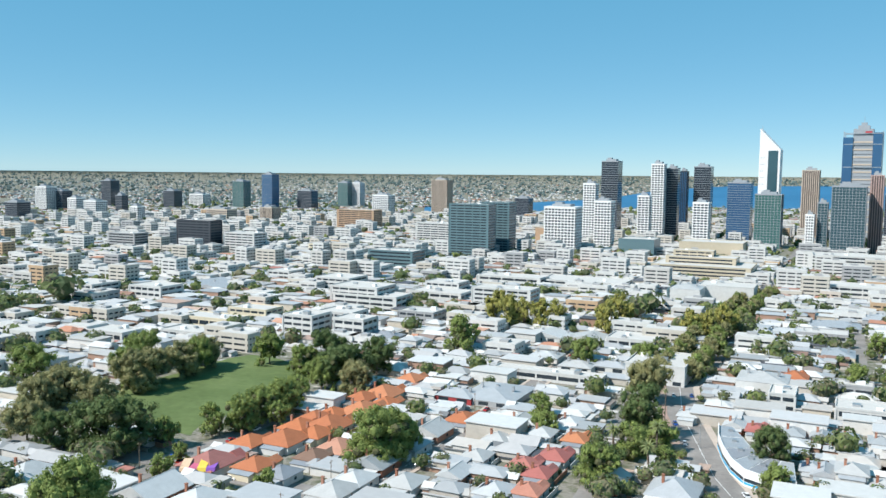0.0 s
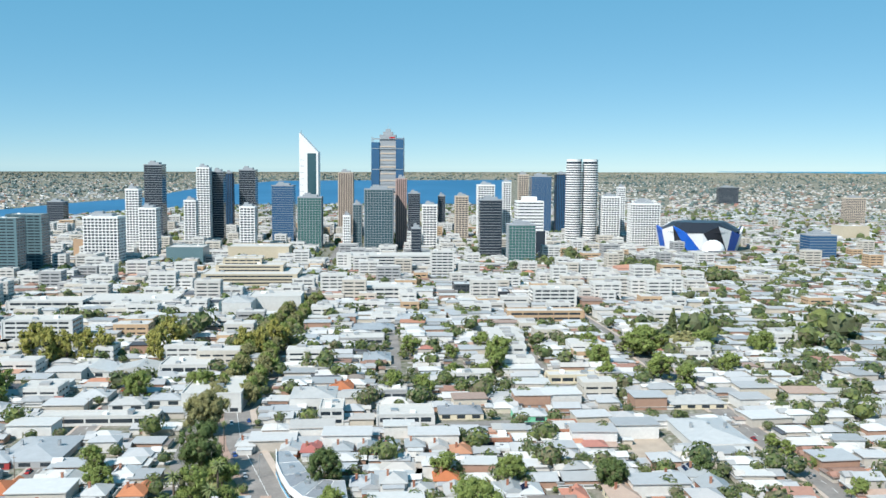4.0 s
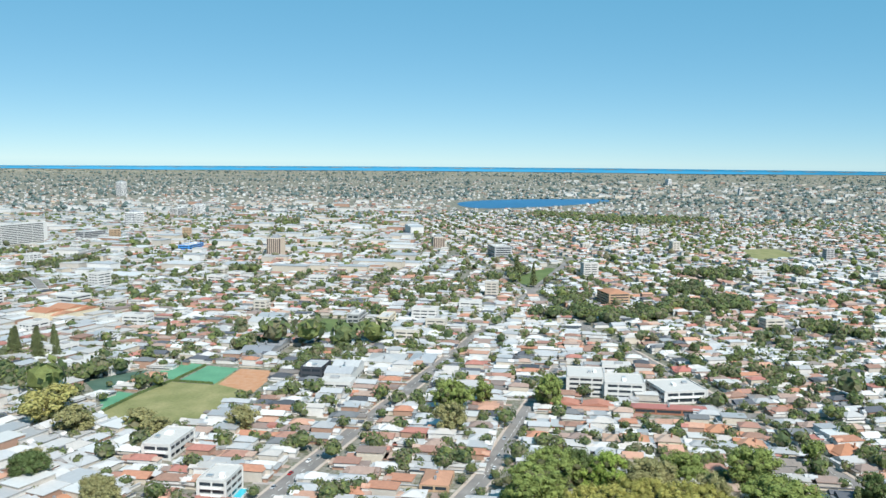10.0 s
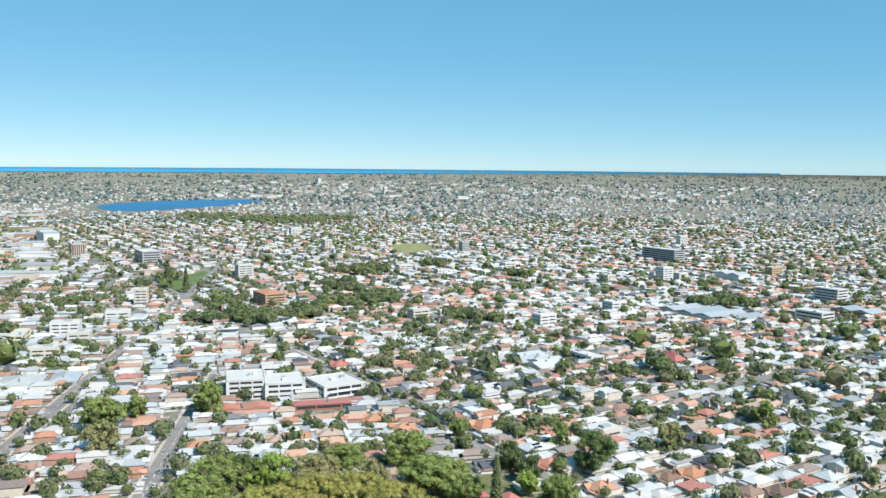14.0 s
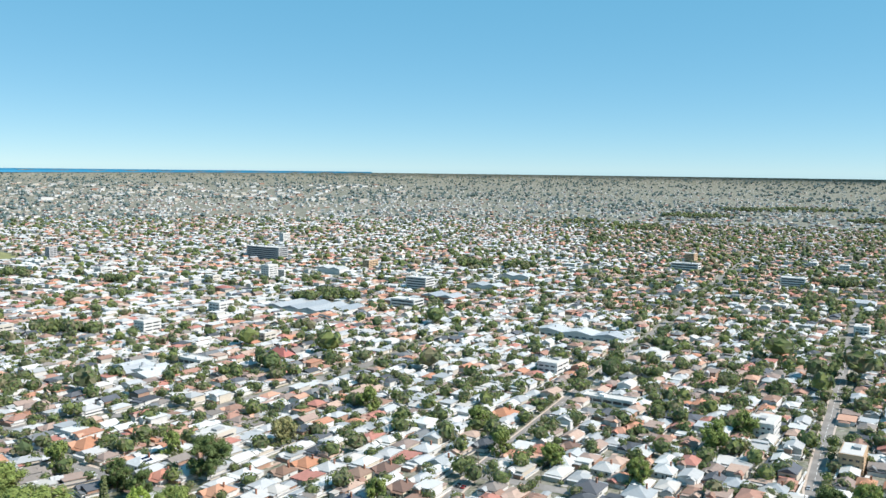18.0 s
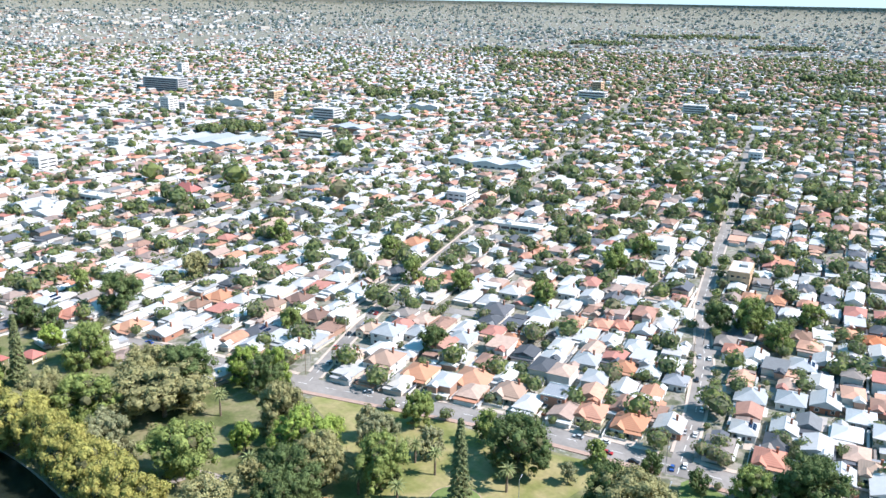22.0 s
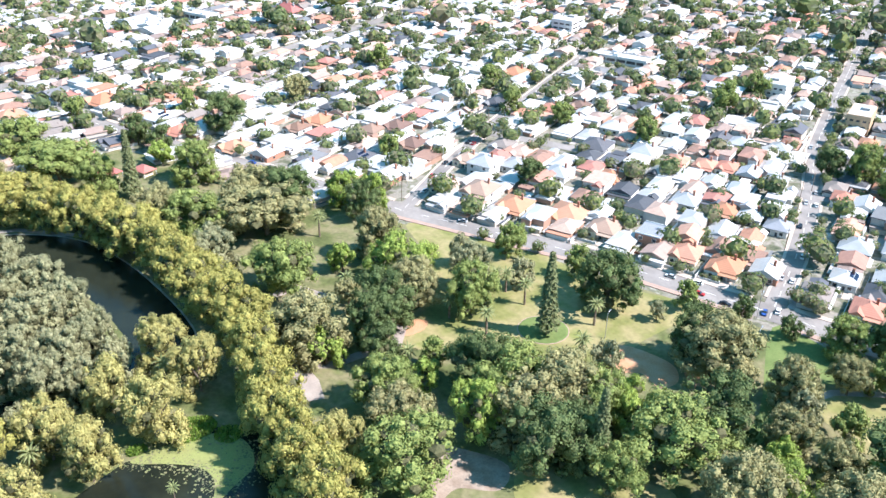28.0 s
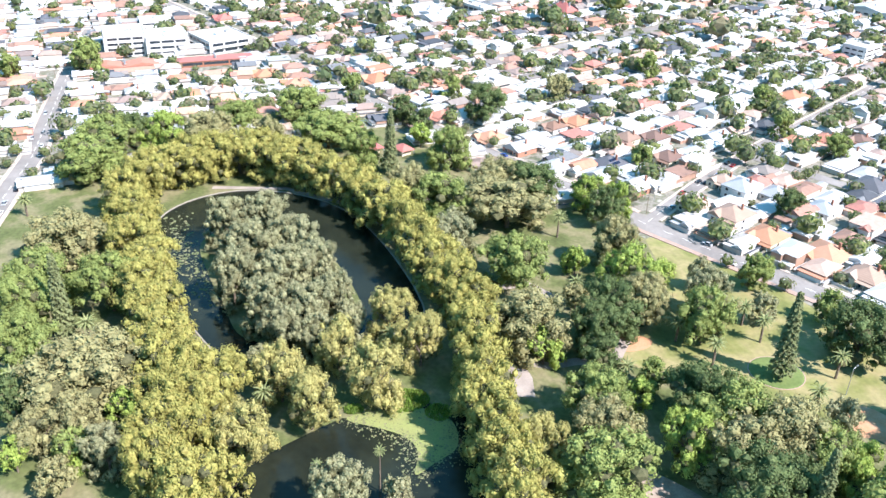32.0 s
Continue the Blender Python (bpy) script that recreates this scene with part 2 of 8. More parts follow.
def boxes_mesh(name, x, y, z, ang, w, l, h, rh, roofm, kind, label, category):
    """Many small houses in one mesh: walls and a hipped, gabled or flat roof, each a piece of its own."""
    n = len(x)
    c, s = np.cos(ang), np.sin(ang)

    def put(lx, ly, lz):
        return np.stack([x + lx * c - ly * s, y + lx * s + ly * c, z + lz], -1)
    o = 0.5
    hw, hl = w / 2, l / 2
    zz = np.zeros(n)
    wall = [put(a * hw, b * hl, zz - 1.5) for a, b in ((-1, -1), (1, -1), (1, 1), (-1, 1))] + [put(a * hw, b * hl, h) for a, b in ((-1, -1), (1, -1), (1, 1), (-1, 1))]
    ew, el = hw + o, hl + o
    ridge = np.where(kind == 0, el - ew * 0.9, np.where(kind == 1, el, el)).clip(0.3)
    rw = np.where(kind == 2, ew, 0.02)
    roof = [put(a * ew, b * el, h - 0.1) for a, b in ((-1, -1), (1, -1), (1, 1), (-1, 1))]
    roof += [put(a * rw, b * ridge, h + rh) for a, b in ((-1, -1), (1, -1), (1, 1), (-1, 1))]
    V = np.stack(wall + roof, 1).reshape(-1, 3)
    base = (np.arange(n) * 16)[:, None, None]
    q = np.array([(0, 1, 5, 4), (1, 2, 6, 5), (2, 3, 7, 6), (3, 0, 4, 7), (8, 9, 13, 12), (9, 10, 14, 13), (10, 11, 15, 14), (11, 8, 12, 15), (12, 13, 14, 15)])
    Fc = (base + q[None]).reshape(-1, 4)
    idx = np.zeros((n, 9), int)
    idx[:, 4:] = roofm[:, None]
    ob = mesh_object(name, V, Fc, [M_WALL, M_ROOFW, M_ROOFT, M_ROOFG], idx.ravel())
    return tagged(ob, label, category, kind="stuff")


ICO_V, ICO_F = None, None
bm = bmesh.new()
bmesh.ops.create_icosphere(bm, subdivisions=1, radius=1)
ICO_V = np.array([v.co[:] for v in bm.verts])
ICO_F = np.array([[v.index for v in f.verts] for f in bm.faces])
bm.free()


OCT_V = np.array([(1, 0, 0), (-1, 0, 0), (0, 1, 0), (0, -1, 0), (0, 0, 1), (0, 0, -1)], float)
OCT_F = np.array([(0, 2, 4), (2, 1, 4), (1, 3, 4), (3, 0, 4), (2, 0, 5), (1, 2, 5), (3, 1, 5), (0, 3, 5)])


def clumps_mesh(name, x, y, z, r, h, material, label, category, per=3, far=False):
    """Many small trees in one mesh, each a few uneven lumps."""
    n = len(x)
    X = np.repeat(x, per) + rng.normal(0, 0.45, n * per) * np.repeat(r, per)
    Y = np.repeat(y, per) + rng.normal(0, 0.45, n * per) * np.repeat(r, per)
    R = np.repeat(r, per) * rng.uniform(0.45, 0.8, n * per)
    Z = np.repeat(z + h * 0.6, per) + rng.normal(0, 0.18, n * per) * np.repeat(h, per)
    bv, bf = (OCT_V, OCT_F) if far else (ICO_V, ICO_F)
    k = len(bv)
    jit = rng.uniform(0.7, 1.2, (n * per, k, 1))
    V = bv[None] * R[:, None, None] * jit * np.array([1, 1, 0.85]) + np.stack([X, Y, Z], -1)[:, None]
    Fc = (np.arange(n * per)[:, None, None] * k + bf[None]).reshape(-1, 3)
    return tagged(mesh_object(name, V.reshape(-1, 3), Fc, [material]), label, category, kind="stuff")


def lattice(x0, x1, y0, y1, ang, du, dv):
    u = np.arange(-4200, 4200, du)
    v = np.arange(-4200, 4200, dv)
    U, W = np.meshgrid(u, v)
    U, W = U.ravel(), W.ravel()
    X, Y = U * np.cos(ang) - W * np.sin(ang), U * np.sin(ang) + W * np.cos(ang)
    k = (X > x0) & (X < x1) & (Y > y0) & (Y < y1)
    return X[k], Y[k], U[k], W[k]


# ---- the plan: places in metres east and north of the start ----
TREES_PLANE = [
    (-354.5, -21.1, 10.9, 21), (-370.9, -11.8, 10, 21), (-378.8, -3.3, 10.2, 21), (-383.5, 6.6, 10.9, 21), (-387.9, 18.2, 11, 21),
    (-390.2, 29.9, 11.1, 21), (-384.7, 41, 11, 21), (-373, 51, 10.7, 21), (-360.3, 60.4, 10.4, 21), (-345.1, 68.8, 10.1, 21),
    (-331.1, 75.6, 9.8, 21), (-314.9, 81.4, 10, 21), (-297.6, 85, 9.6, 21), (-279.5, 86.6, 9.2, 21), (-262.9, 88.2, 9.4, 21), (-247.6, 89.6, 9, 21),
    (-231.9, 90.3, 9.1, 21), (-217, 85.9, 8.7, 21), (-203.3, 82, 8.3, 21), (-190.8, 79.2, 8.4, 21), (-179.2, 76.6, 8.1, 21), (-168.3, 75, 7.8, 21),
    (-158.3, 73.5, 8, 21), (-148.6, 73.4, 7.7, 21),
]
TREES_PLANE += [
    (-328.6, -17.8, 10.2, 21), (-305.9, -16.9, 9.6, 21), (-286.7, -12.3, 9.2, 21), (-268.7, -13.5, 9.2, 21), (-253.1, -10.3, 9.3, 21),
    (-237.9, -10.7, 9.8, 21), (-223.2, -7.9, 8.9, 21), (-214.7, -2.8, 8.3, 21), (-211.1, 4.8, 8.2, 21), (-205.1, -7.9, 8.8, 21),
    (-200.8, -1.4, 7.9, 21), (-193.2, -9.8, 7.7, 21), (-190.1, -4.2, 6.9, 20), (-180.5, -12.9, 7.4, 21), (-170, -5.3, 7.9, 21),
    (-173.7, 4.1, 5.1, 14.9), (33.1, -570, 7.6, 21), (25.8, -602, 9, 21), (17.2, -625.2, 9.3, 21), (7.8, -650.2, 9.6, 21), (88.4, -574.1, 6.7, 19.6),
    (77.4, -573.7, 6.7, 19.5), (66.4, -573.2, 6.7, 19.4), (110.8, -595.7, 9, 21),
]
TREES_PLANE += [
    (99.2, -574, 7.7, 21), (-20.5, -563.6, 6.5, 18.9), (-29.8, -563.1, 6.5, 18.9), (-41.6, -576.1, 7.6, 21),
]
TREES_TAN = [
    (-221.6, 42.2, 7.3, 18.2), (-235.6, 63, 7.6, 19.1), (-218.2, 68.5, 7.7, 19.3), (-211.7, 23.3, 7.8, 19.5), (-196.7, 29.7, 7.5, 18.7),
    (-186.9, 9.9, 7.6, 19), (-162, 85.6, 7.1, 17.8), (-203.2, 49.3, 8.9, 21),
]
TREES_OLIVE = [
    (-312.1, -41.5, 16.4, 21), (-225.1, -30.5, 16.3, 21), (-205, -43, 7.4, 14.8), (-205.9, -33, 8.2, 16.4), (-418.4, 19.3, 13.8, 21),
    (-305.2, 132.5, 18.1, 21), (-261, 159.5, 10.6, 21), (-163, 105.3, 9.3, 18.6), (-144.6, 138.3, 11.8, 21), (-145.7, 151.7, 12.1, 21),
    (-328.9, 136.5, 13.2, 21), (-332.3, 95.9, 10.5, 21), (-216.9, 105.4, 13.3, 21), (-221.9, 149.9, 9.6, 19.2), (-404.6, 44.9, 10.8, 21),
    (-188.2, -37.5, 5.5, 11), (-237, 132.1, 4.9, 9.8), (-216.7, -16.5, 6.7, 13.5), (-132.3, 206.5, 14, 21), (-86.1, 158.5, 11.5, 21),
    (-63.8, 174.7, 11.7, 21), (-108, 211.7, 8.3, 16.6), (-102, 232.2, 6.8, 13.6), (-96.1, 193.4, 7.3, 14.7),
]
TREES_OLIVE += [
    (-81.1, 192.8, 6.8, 13.6), (242.7, -309.1, 10.7, 21), (235.8, -348.2, 9.9, 19.9), (245.3, -295.3, 9.2, 18.3), (228, -269.3, 8.5, 17),
    (231.6, -381.5, 9, 18), (221.8, -303.6, 9, 17.9), (237.9, -366.8, 8.8, 17.7), (231.9, -406, 8.6, 17.3), (134.3, -373.4, 8, 16.1),
    (1.3, -402.6, 10.2, 20.3), (-307.2, -511, 13.6, 21), (-348.3, -230.7, 11.2, 21), (-504.3, -375.4, 14.4, 21), (-592.8, -371.8, 13.7, 21),
    (-343.2, -227.4, 11.3, 21), (-471.9, -217.9, 12.2, 21), (-495.9, -95, 10.2, 20.3), (-694.6, -290.5, 14.9, 21), (-705.7, -263.1, 14.9, 21),
    (-557.5, 403.3, 11.4, 21), (-417, 678.6, 13.2, 21), (-360.8, 638.5, 10.9, 21), (-335.4, 602.8, 9.2, 18.4),
]
TREES_OLIVE += [
    (-453.9, 222.4, 8.6, 17.1), (-505.4, 497.9, 9.4, 18.8),
]
TREES_GREEN = [
    (-287.9, -49.1, 11.4, 21), (-277.7, -25.2, 11.9, 21), (-269.5, -51, 9.9, 20.7), (-397.1, -37, 16, 21), (-421.1, -27.8, 15.3, 21),
    (-405.7, 75.7, 17.7, 21), (-317.4, 106.6, 12.5, 21), (-257.8, 117.1, 12, 21), (-177.3, 110, 8.9, 18.7), (-147, 97.7, 13.1, 21),
    (-158.3, 142.5, 11.4, 21), (-447.6, 68.7, 13.3, 21), (-373.1, 130, 10.4, 21), (-231.9, 203.8, 7, 14.6), (-203.8, 214.2, 6.2, 13.1),
    (-186.2, 134.4, 5.2, 11), (-432.1, 34.3, 11.4, 21), (-206, 164.3, 9.5, 19.9), (-382.4, 87.5, 9.1, 19.1), (-246.9, -50.6, 9.3, 19.5),
    (-197.6, -33.1, 5.6, 11.8), (-136.3, 157.6, 8.9, 18.6), (-110.4, 161.7, 14.5, 21), (-93.3, 241.1, 6.9, 14.4),
]
TREES_GREEN += [
    (-114.4, 249.7, 7.2, 15.1), (-164.9, 230.9, 5.1, 10.6), (-84.5, 263.7, 4.4, 9.2), (-89.6, 211.1, 5.4, 11.4), (-114.2, 143, 7, 14.7),
    (166.5, -298.8, 5.9, 12.3), (159.2, -307.8, 7.1, 14.9), (156.2, -321.2, 7.3, 15.3), (152.3, -334, 7.5, 15.7), (153.8, -351.2, 6.5, 13.6),
    (176.7, -281.7, 5.2, 10.8), (202.6, -422.8, 7.9, 16.5), (175.5, -407, 7.4, 15.6), (231.3, -396.8, 8.5, 17.8), (247.9, -360.8, 8.9, 18.6),
    (90.8, -290.6, 9.4, 19.8), (160.6, -207.4, 10.2, 21), (154, -379.5, 7.6, 15.9), (147.2, -318.4, 4.8, 10.1), (156.2, -311.4, 4.8, 10),
    (86.8, -298, 6.4, 13.4), (262.1, -395, 9.5, 20), (287.7, -340.9, 10.5, 21), (161.7, -267.8, 3.3, 6.8),
]
TREES_GREEN += [
    (184.3, -248.4, 3.2, 6.8), (118.4, -248.8, 3.9, 8.1), (157.7, -249.9, 4.1, 8.7), (5.4, -319, 6.6, 13.9), (-5.3, -333.7, 5.2, 10.8),
    (-7.4, -308.4, 4.3, 9), (15, -286.8, 7, 14.7), (44.5, -357.6, 5.5, 11.6), (39.5, -338.8, 4.7, 9.9), (92.1, -287.5, 11.6, 21),
    (-43.1, -294.1, 5.1, 10.8), (-90.9, -320.9, 6.8, 14.3), (-89.8, -272.4, 8.9, 18.6), (-114.9, -308.6, 7.8, 16.4), (-271.5, -513.2, 13.3, 21),
    (-286.8, -521.5, 13.6, 21), (-318, -510.3, 11.8, 21), (-165.4, -485.9, 10.2, 21), (-179.3, -519.2, 9.9, 20.9), (-176.9, -553.7, 7.6, 16.1),
    (-125.9, -545.4, 6.5, 13.6), (-95.8, -451.1, 6.9, 14.5), (-110.7, -442, 6.1, 12.7), (-150.5, -532.1, 5.5, 11.5),
]
TREES_GREEN += [
    (-138.9, -486.7, 5, 10.6), (-241.1, -519.1, 9.4, 19.7), (-234.8, -488.3, 8.9, 18.7), (-224.2, -457.1, 6.7, 14.1), (-256.4, -450.1, 10.2, 21),
    (-262.7, -432.3, 8.3, 17.5), (3.9, -466.1, 7.8, 16.4), (108.9, -481.5, 9.9, 20.8), (37.7, -472, 7.1, 15), (-447.9, -1047, 11.1, 21),
    (-390.2, -327.9, 8.4, 17.7), (-329.3, -536.7, 12.5, 21), (-336.6, -532.8, 10.4, 21), (-357.6, -497.9, 10.1, 21), (-431.9, -534.9, 13.5, 21),
    (-435.9, -518.8, 13.3, 21), (-397.4, -504.2, 9.5, 20), (-291.3, -243.4, 5.8, 12.1), (-306.5, -455.7, 8.2, 17.2), (-194.8, -313.9, 3.8, 8),
    (-153.1, -300.1, 6.4, 13.4), (-403.7, -485.5, 8.3, 17.5), (-290.5, -533.8, 12, 21), (-243.4, -325.5, 4.1, 8.7),
]
TREES_GREEN += [
    (-244.4, -315.6, 4.1, 8.5), (-246.4, -297, 3.9, 8.3), (-239, -265, 4.9, 10.2), (-552.8, -104.8, 8.4, 17.7), (-568.5, -44.1, 10.4, 21),
    (-564.3, -86.6, 7.6, 16), (-704.8, -231.5, 12.2, 21), (-626.9, -311.3, 9.3, 19.4), (-488.5, 106, 6.8, 14.2), (-621.2, 295.5, 9.1, 19.1),
    (-651.7, 364.4, 12.3, 21), (-539.4, -103.9, 11.1, 21), (-588.7, -45, 7.9, 16.6), (-193, 394.9, 9.1, 19), (-175.1, 386.7, 7.3, 15.4),
    (-300.6, 425.2, 8.8, 18.5), (-457.1, 507.1, 9.1, 19.1), (-290.1, 346, 7, 14.6), (-349.7, 222.5, 5.7, 12.1), (-487.8, 302.1, 7.7, 16.2),
    (-718.7, 527.1, 11.7, 21), (-336.9, 328.7, 6.4, 13.5), (-369.5, 319.4, 6.7, 14), (-340.5, 664.5, 14.8, 21),
]
TREES_GREEN += [
    (-307.2, 464.4, 7.5, 15.8), (-411.6, 336.9, 7.2, 15.1), (-177.6, 428.2, 6.3, 13.3), (-470.5, 162.6, 6.8, 14.2), (-723.7, 321.7, 10.5, 21),
    (-634, 295.3, 9.3, 19.5),
]
TREES_BRIGHT = [
    (-423.2, -1.8, 12.6, 21), (-208.6, 107.1, 6.2, 13.5), (-314, 173.9, 7.3, 16), (-299.5, 179.9, 7.8, 17.1), (-239.1, 154.9, 11, 21),
    (-240.5, 166.9, 6.2, 13.6), (-402.5, 123.1, 5.5, 12.2), (-259.2, 142.5, 5.7, 12.6), (-152.1, 126, 8.6, 18.9), (-129.4, 164.9, 7.3, 16.1),
    (-210.4, -20.4, 5.8, 12.8), (-196.2, -33.3, 4.8, 10.6), (-200.4, -48.5, 4.9, 10.8), (-179.8, 125, 5.1, 11.1), (-82.3, 171.7, 7.2, 15.8),
    (-65.5, 238.5, 7.6, 16.7), (-91.4, 183.9, 5, 11.1), (-72.1, 198.5, 5.1, 11.3),
]
TREES_DARK = [
    (-319.5, 148.8, 13, 21), (-216.6, 133.9, 11.1, 21), (-209.9, 126.5, 9, 18.9), (-198.6, 122.1, 7, 14.7), (-182.4, 208.4, 11.7, 21),
    (-167.3, 139.1, 10.7, 21), (-130.9, 132, 12, 21), (-431.8, -15.1, 8.5, 17.9), (-127.9, 140, 9.1, 19.2), (-295.2, 172.5, 8.1, 17),
    (-223.9, -50.7, 6.1, 12.9), (-111, 180.5, 11, 21), (-63.6, 204.5, 15.3, 21), (-148.6, 241.5, 4.7, 10), (-101.6, 257.8, 5, 10.5),
    (-132, 245.4, 4, 8.3), (-99.9, 260.5, 10.6, 21), (-142, 207.2, 9.5, 20), (-51.8, 202.7, 9.3, 19.4), (188, -268.8, 13.5, 21),
    (145.4, -387, 12.5, 21), (166.6, -415.6, 12, 21), (434.4, -546.8, 13.9, 21), (215.3, -266.3, 7.1, 14.9),
]
TREES_DARK += [
    (139.1, -417.2, 8.8, 18.6), (205, -272, 8.2, 17.2), (2.3, -347.2, 10.6, 21), (-43.9, -322.7, 7.2, 15.2), (11.8, -293.7, 6.1, 12.9),
    (-151.5, -294.7, 7.8, 16.4), (-192.1, -299.5, 5.4, 11.3), (-370.4, -285, 10.9, 21), (-391.5, -363.4, 10.6, 21), (-435.4, -460.8, 9.4, 19.7),
    (-370.3, -285.3, 11.9, 21), (-726.2, -212.6, 12.5, 21), (-638, 158.5, 10.9, 21), (-430.6, 167.9, 12.6, 21), (-207.2, 385.9, 7.5, 15.8),
    (-437.8, 123, 7.4, 15.6), (-281, 256.9, 6.7, 14), (-421.2, 129.8, 6.5, 13.7),
]
TREES_GREY = [
    (-192.8, -25, 6.3, 15.1), (-281.1, 99.6, 10.4, 21), (-219.9, 173.4, 7.9, 19), (-237.4, 183.1, 5.2, 12.6), (-210.9, 191.3, 5, 12.1),
    (-314.5, 17.7, 9.3, 21), (-315.8, 33.2, 8.8, 21), (-290.9, 23.6, 10.8, 21), (-291.3, 40.3, 10.3, 21), (-271.9, 45.3, 8.8, 21),
    (-266.7, 32.5, 10.1, 21), (-248.3, 46.7, 8.3, 19.9), (-242.5, 36.2, 9, 21), (-249.2, 24.3, 9.2, 21), (-239, 49.4, 5.9, 14.1),
    (-271.1, 15.5, 8.8, 21), (-229.2, 37.4, 7, 16.8), (-234.6, 27.6, 7.9, 19), (-157.8, 29.7, 7.7, 18.4), (-224.8, 17.1, 4.3, 10.4),
    (-159.2, 44.4, 4.3, 10.4), (-165.8, 216.3, 3.1, 7.4), (-101.7, 205.7, 5.4, 13), (-151, 176.2, 5.5, 13.1),
]
TREES_CONIFER = [
    (-372.9, 99, 5.4, 34), (-180.8, 177.6, 5, 34), (-263.3, -39.7, 4.8, 33.5), (-121, 142.1, 4.4, 30.9), (-312.7, -538.2, 6.9, 34),
    (-618.9, -487.4, 6.2, 34), (-621.6, -469.5, 7.1, 34), (-634.4, -462.8, 5.6, 34), (-593.1, -523.1, 4.6, 32.5), (-336.8, -579.7, 4, 27.8),
    (-608.4, -481.8, 6.6, 34), (-605.1, -456.2, 6, 34), (-610.4, -443.1, 5, 34), (-709.4, -399.7, 3.7, 26.2), (-1217, -145.5, 8.8, 34),
    (-1132, -113.5, 6.7, 34),
]
WOODS = [
    (452.5, -524.5, 19.5), (-310.1, -529.6, 16.0), (-515.5, -977.4, 25.1), (-526.6, -946.1, 24.6), (-507.3, -864.2, 19.5), (-456.2, -328.1, 27.7),
    (-429.9, -290.2, 15.4), (-522.1, -433.8, 24.5), (-556.0, -391.5, 15.6), (-578.0, -379.7, 15.8), (-407.8, -388.9, 16.7), (-498.9, -875.2, 26.3),
    (-522.5, -863.4, 26.4), (-537.7, -825.9, 19.3), (-502.2, -938.1, 24.3), (-1251, -149.7, 16.4), (-457.5, -271.9, 19.6), (-981.2, -58.1, 19.3),
    (-685.3, -313.3, 17.4), (-615.6, -356.7, 18.8), (-625.8, -331.2, 18.7), (-586.5, -370.1, 16.1), (-919.3, -15.5, 24.1), (-936.9, 27.4, 27.6),
    (-996.4, 78.6, 26.1), (-1034, 120.3, 27.2), (-897.3, -68.8, 20.6), (-1178, -159.1, 23.3), (-1032, -222.9, 24.2), (-2089, -836.9, 43.9),
    (-1289, 98.8, 25.3), (-1225, -1038, 62.8),
]
WOODS += [
    (-1125, -1021, 54.5), (-978.3, -781.0, 28.6), (-1120, -820.5, 36.2), (-1161, -534.2, 25.0), (-1798, -760.4, 38.1), (-1217, -815.1, 33.4),
    (-1418, -887.9, 32.7), (-1362, -1320, 43.2), (-1156, 70.5, 30.2), (-1307, 142.4, 34.3), (-1226, 353.8, 16.7), (-923.9, 532.4, 20.9),
    (-2566, -67.6, 133.5), (-2585, 132.9, 101.0), (-2441, 30.4, 111.1), (-2700, -209.9, 88.0), (-1106, 87.4, 29.0), (-1009, 113.2, 29.9),
    (-909.7, 24.5, 17.9), (-928.6, -35.5, 27.5), (-1372, 252.7, 27.3), (-890.3, 189.3, 20.9), (-856.3, 216.8, 17.4), (-1032, -53.0, 23.7),
    (-892.5, -16.7, 20.5), (-987.6, 65.3, 26.0), (-1032, 129.4, 23.8), (-949.0, 532.5, 21.4), (-573.8, 1007, 22.8), (-1144, 909.7, 42.9),
    (-1062, 951.2, 27.9), (-536.3, 713.0, 17.6),
]
WOODS += [
    (-939.2, 504.1, 21.0), (-281.7, 706.4, 17.6), (-315.4, 732.0, 15.8), (-1375, 1477, 32.9), (-1607, 1888, 64.6), (-1941, 2593, 126.4),
    (-2137, 3251, 151.8), (-2020, 3512, 184.4), (-1397, 2870, 124.6), (-796.0, 1842, 65.4), (-619.1, 1525, 48.3), (-645.9, 1212, 35.9),
    (-1885, 1946, 61.7),
]
PALMS = [
    (-206.5, 17.5, 9), (-258, -32.4, 9), (-197.7, 1.8, 9), (-234, -52.2, 9), (-228.4, 61.1, 8), (-241.5, 133.8, 9), (-193.5, 128.8, 6),
    (-194.7, 118.5, 6), (-208.8, 156.6, 8), (-200.7, 184.7, 9), (-193.1, 160.9, 9), (-164.1, 178, 7.6), (-290.9, 149.6, 10), (-211.7, 184.9, 8),
    (-166.2, 25.8, 14), (-167, 42.3, 14), (-364.4, -60.7, 8), (-176.2, 195.8, 9), (-214.6, 182, 8), (-6.5, -376.2, 13), (-3.9, -327.6, 11),
    (-1.4, -305.3, 10), (11.6, -318.8, 11),
]
LAKE_UPPER = [
    (-341.5, -9.6), (-360.5, 1.4), (-369.1, 21.5), (-365.6, 41.3), (-352.3, 59.6), (-333.9, 71), (-308, 77.1), (-281.2, 79.8), (-259.4, 80.2),
    (-246.2, 77.6), (-238.3, 65.6), (-234.7, 52.9), (-229.1, 36.9), (-230.2, 20.8), (-231.1, 12.1), (-242.3, 6.1), (-259.5, 0.1), (-277.7, -4.2),
    (-301.6, -7.3),
]
LAKE_ISLE = [
    (-321.6, 7.2), (-333.4, 22.8), (-323.6, 40.2), (-304.9, 53.1), (-275.8, 58.2), (-247.9, 57.1), (-236.7, 45.8), (-234.7, 34.2), (-242.9, 22.5),
    (-252.1, 14.3), (-271.5, 11.4), (-293.1, 8.2),
]
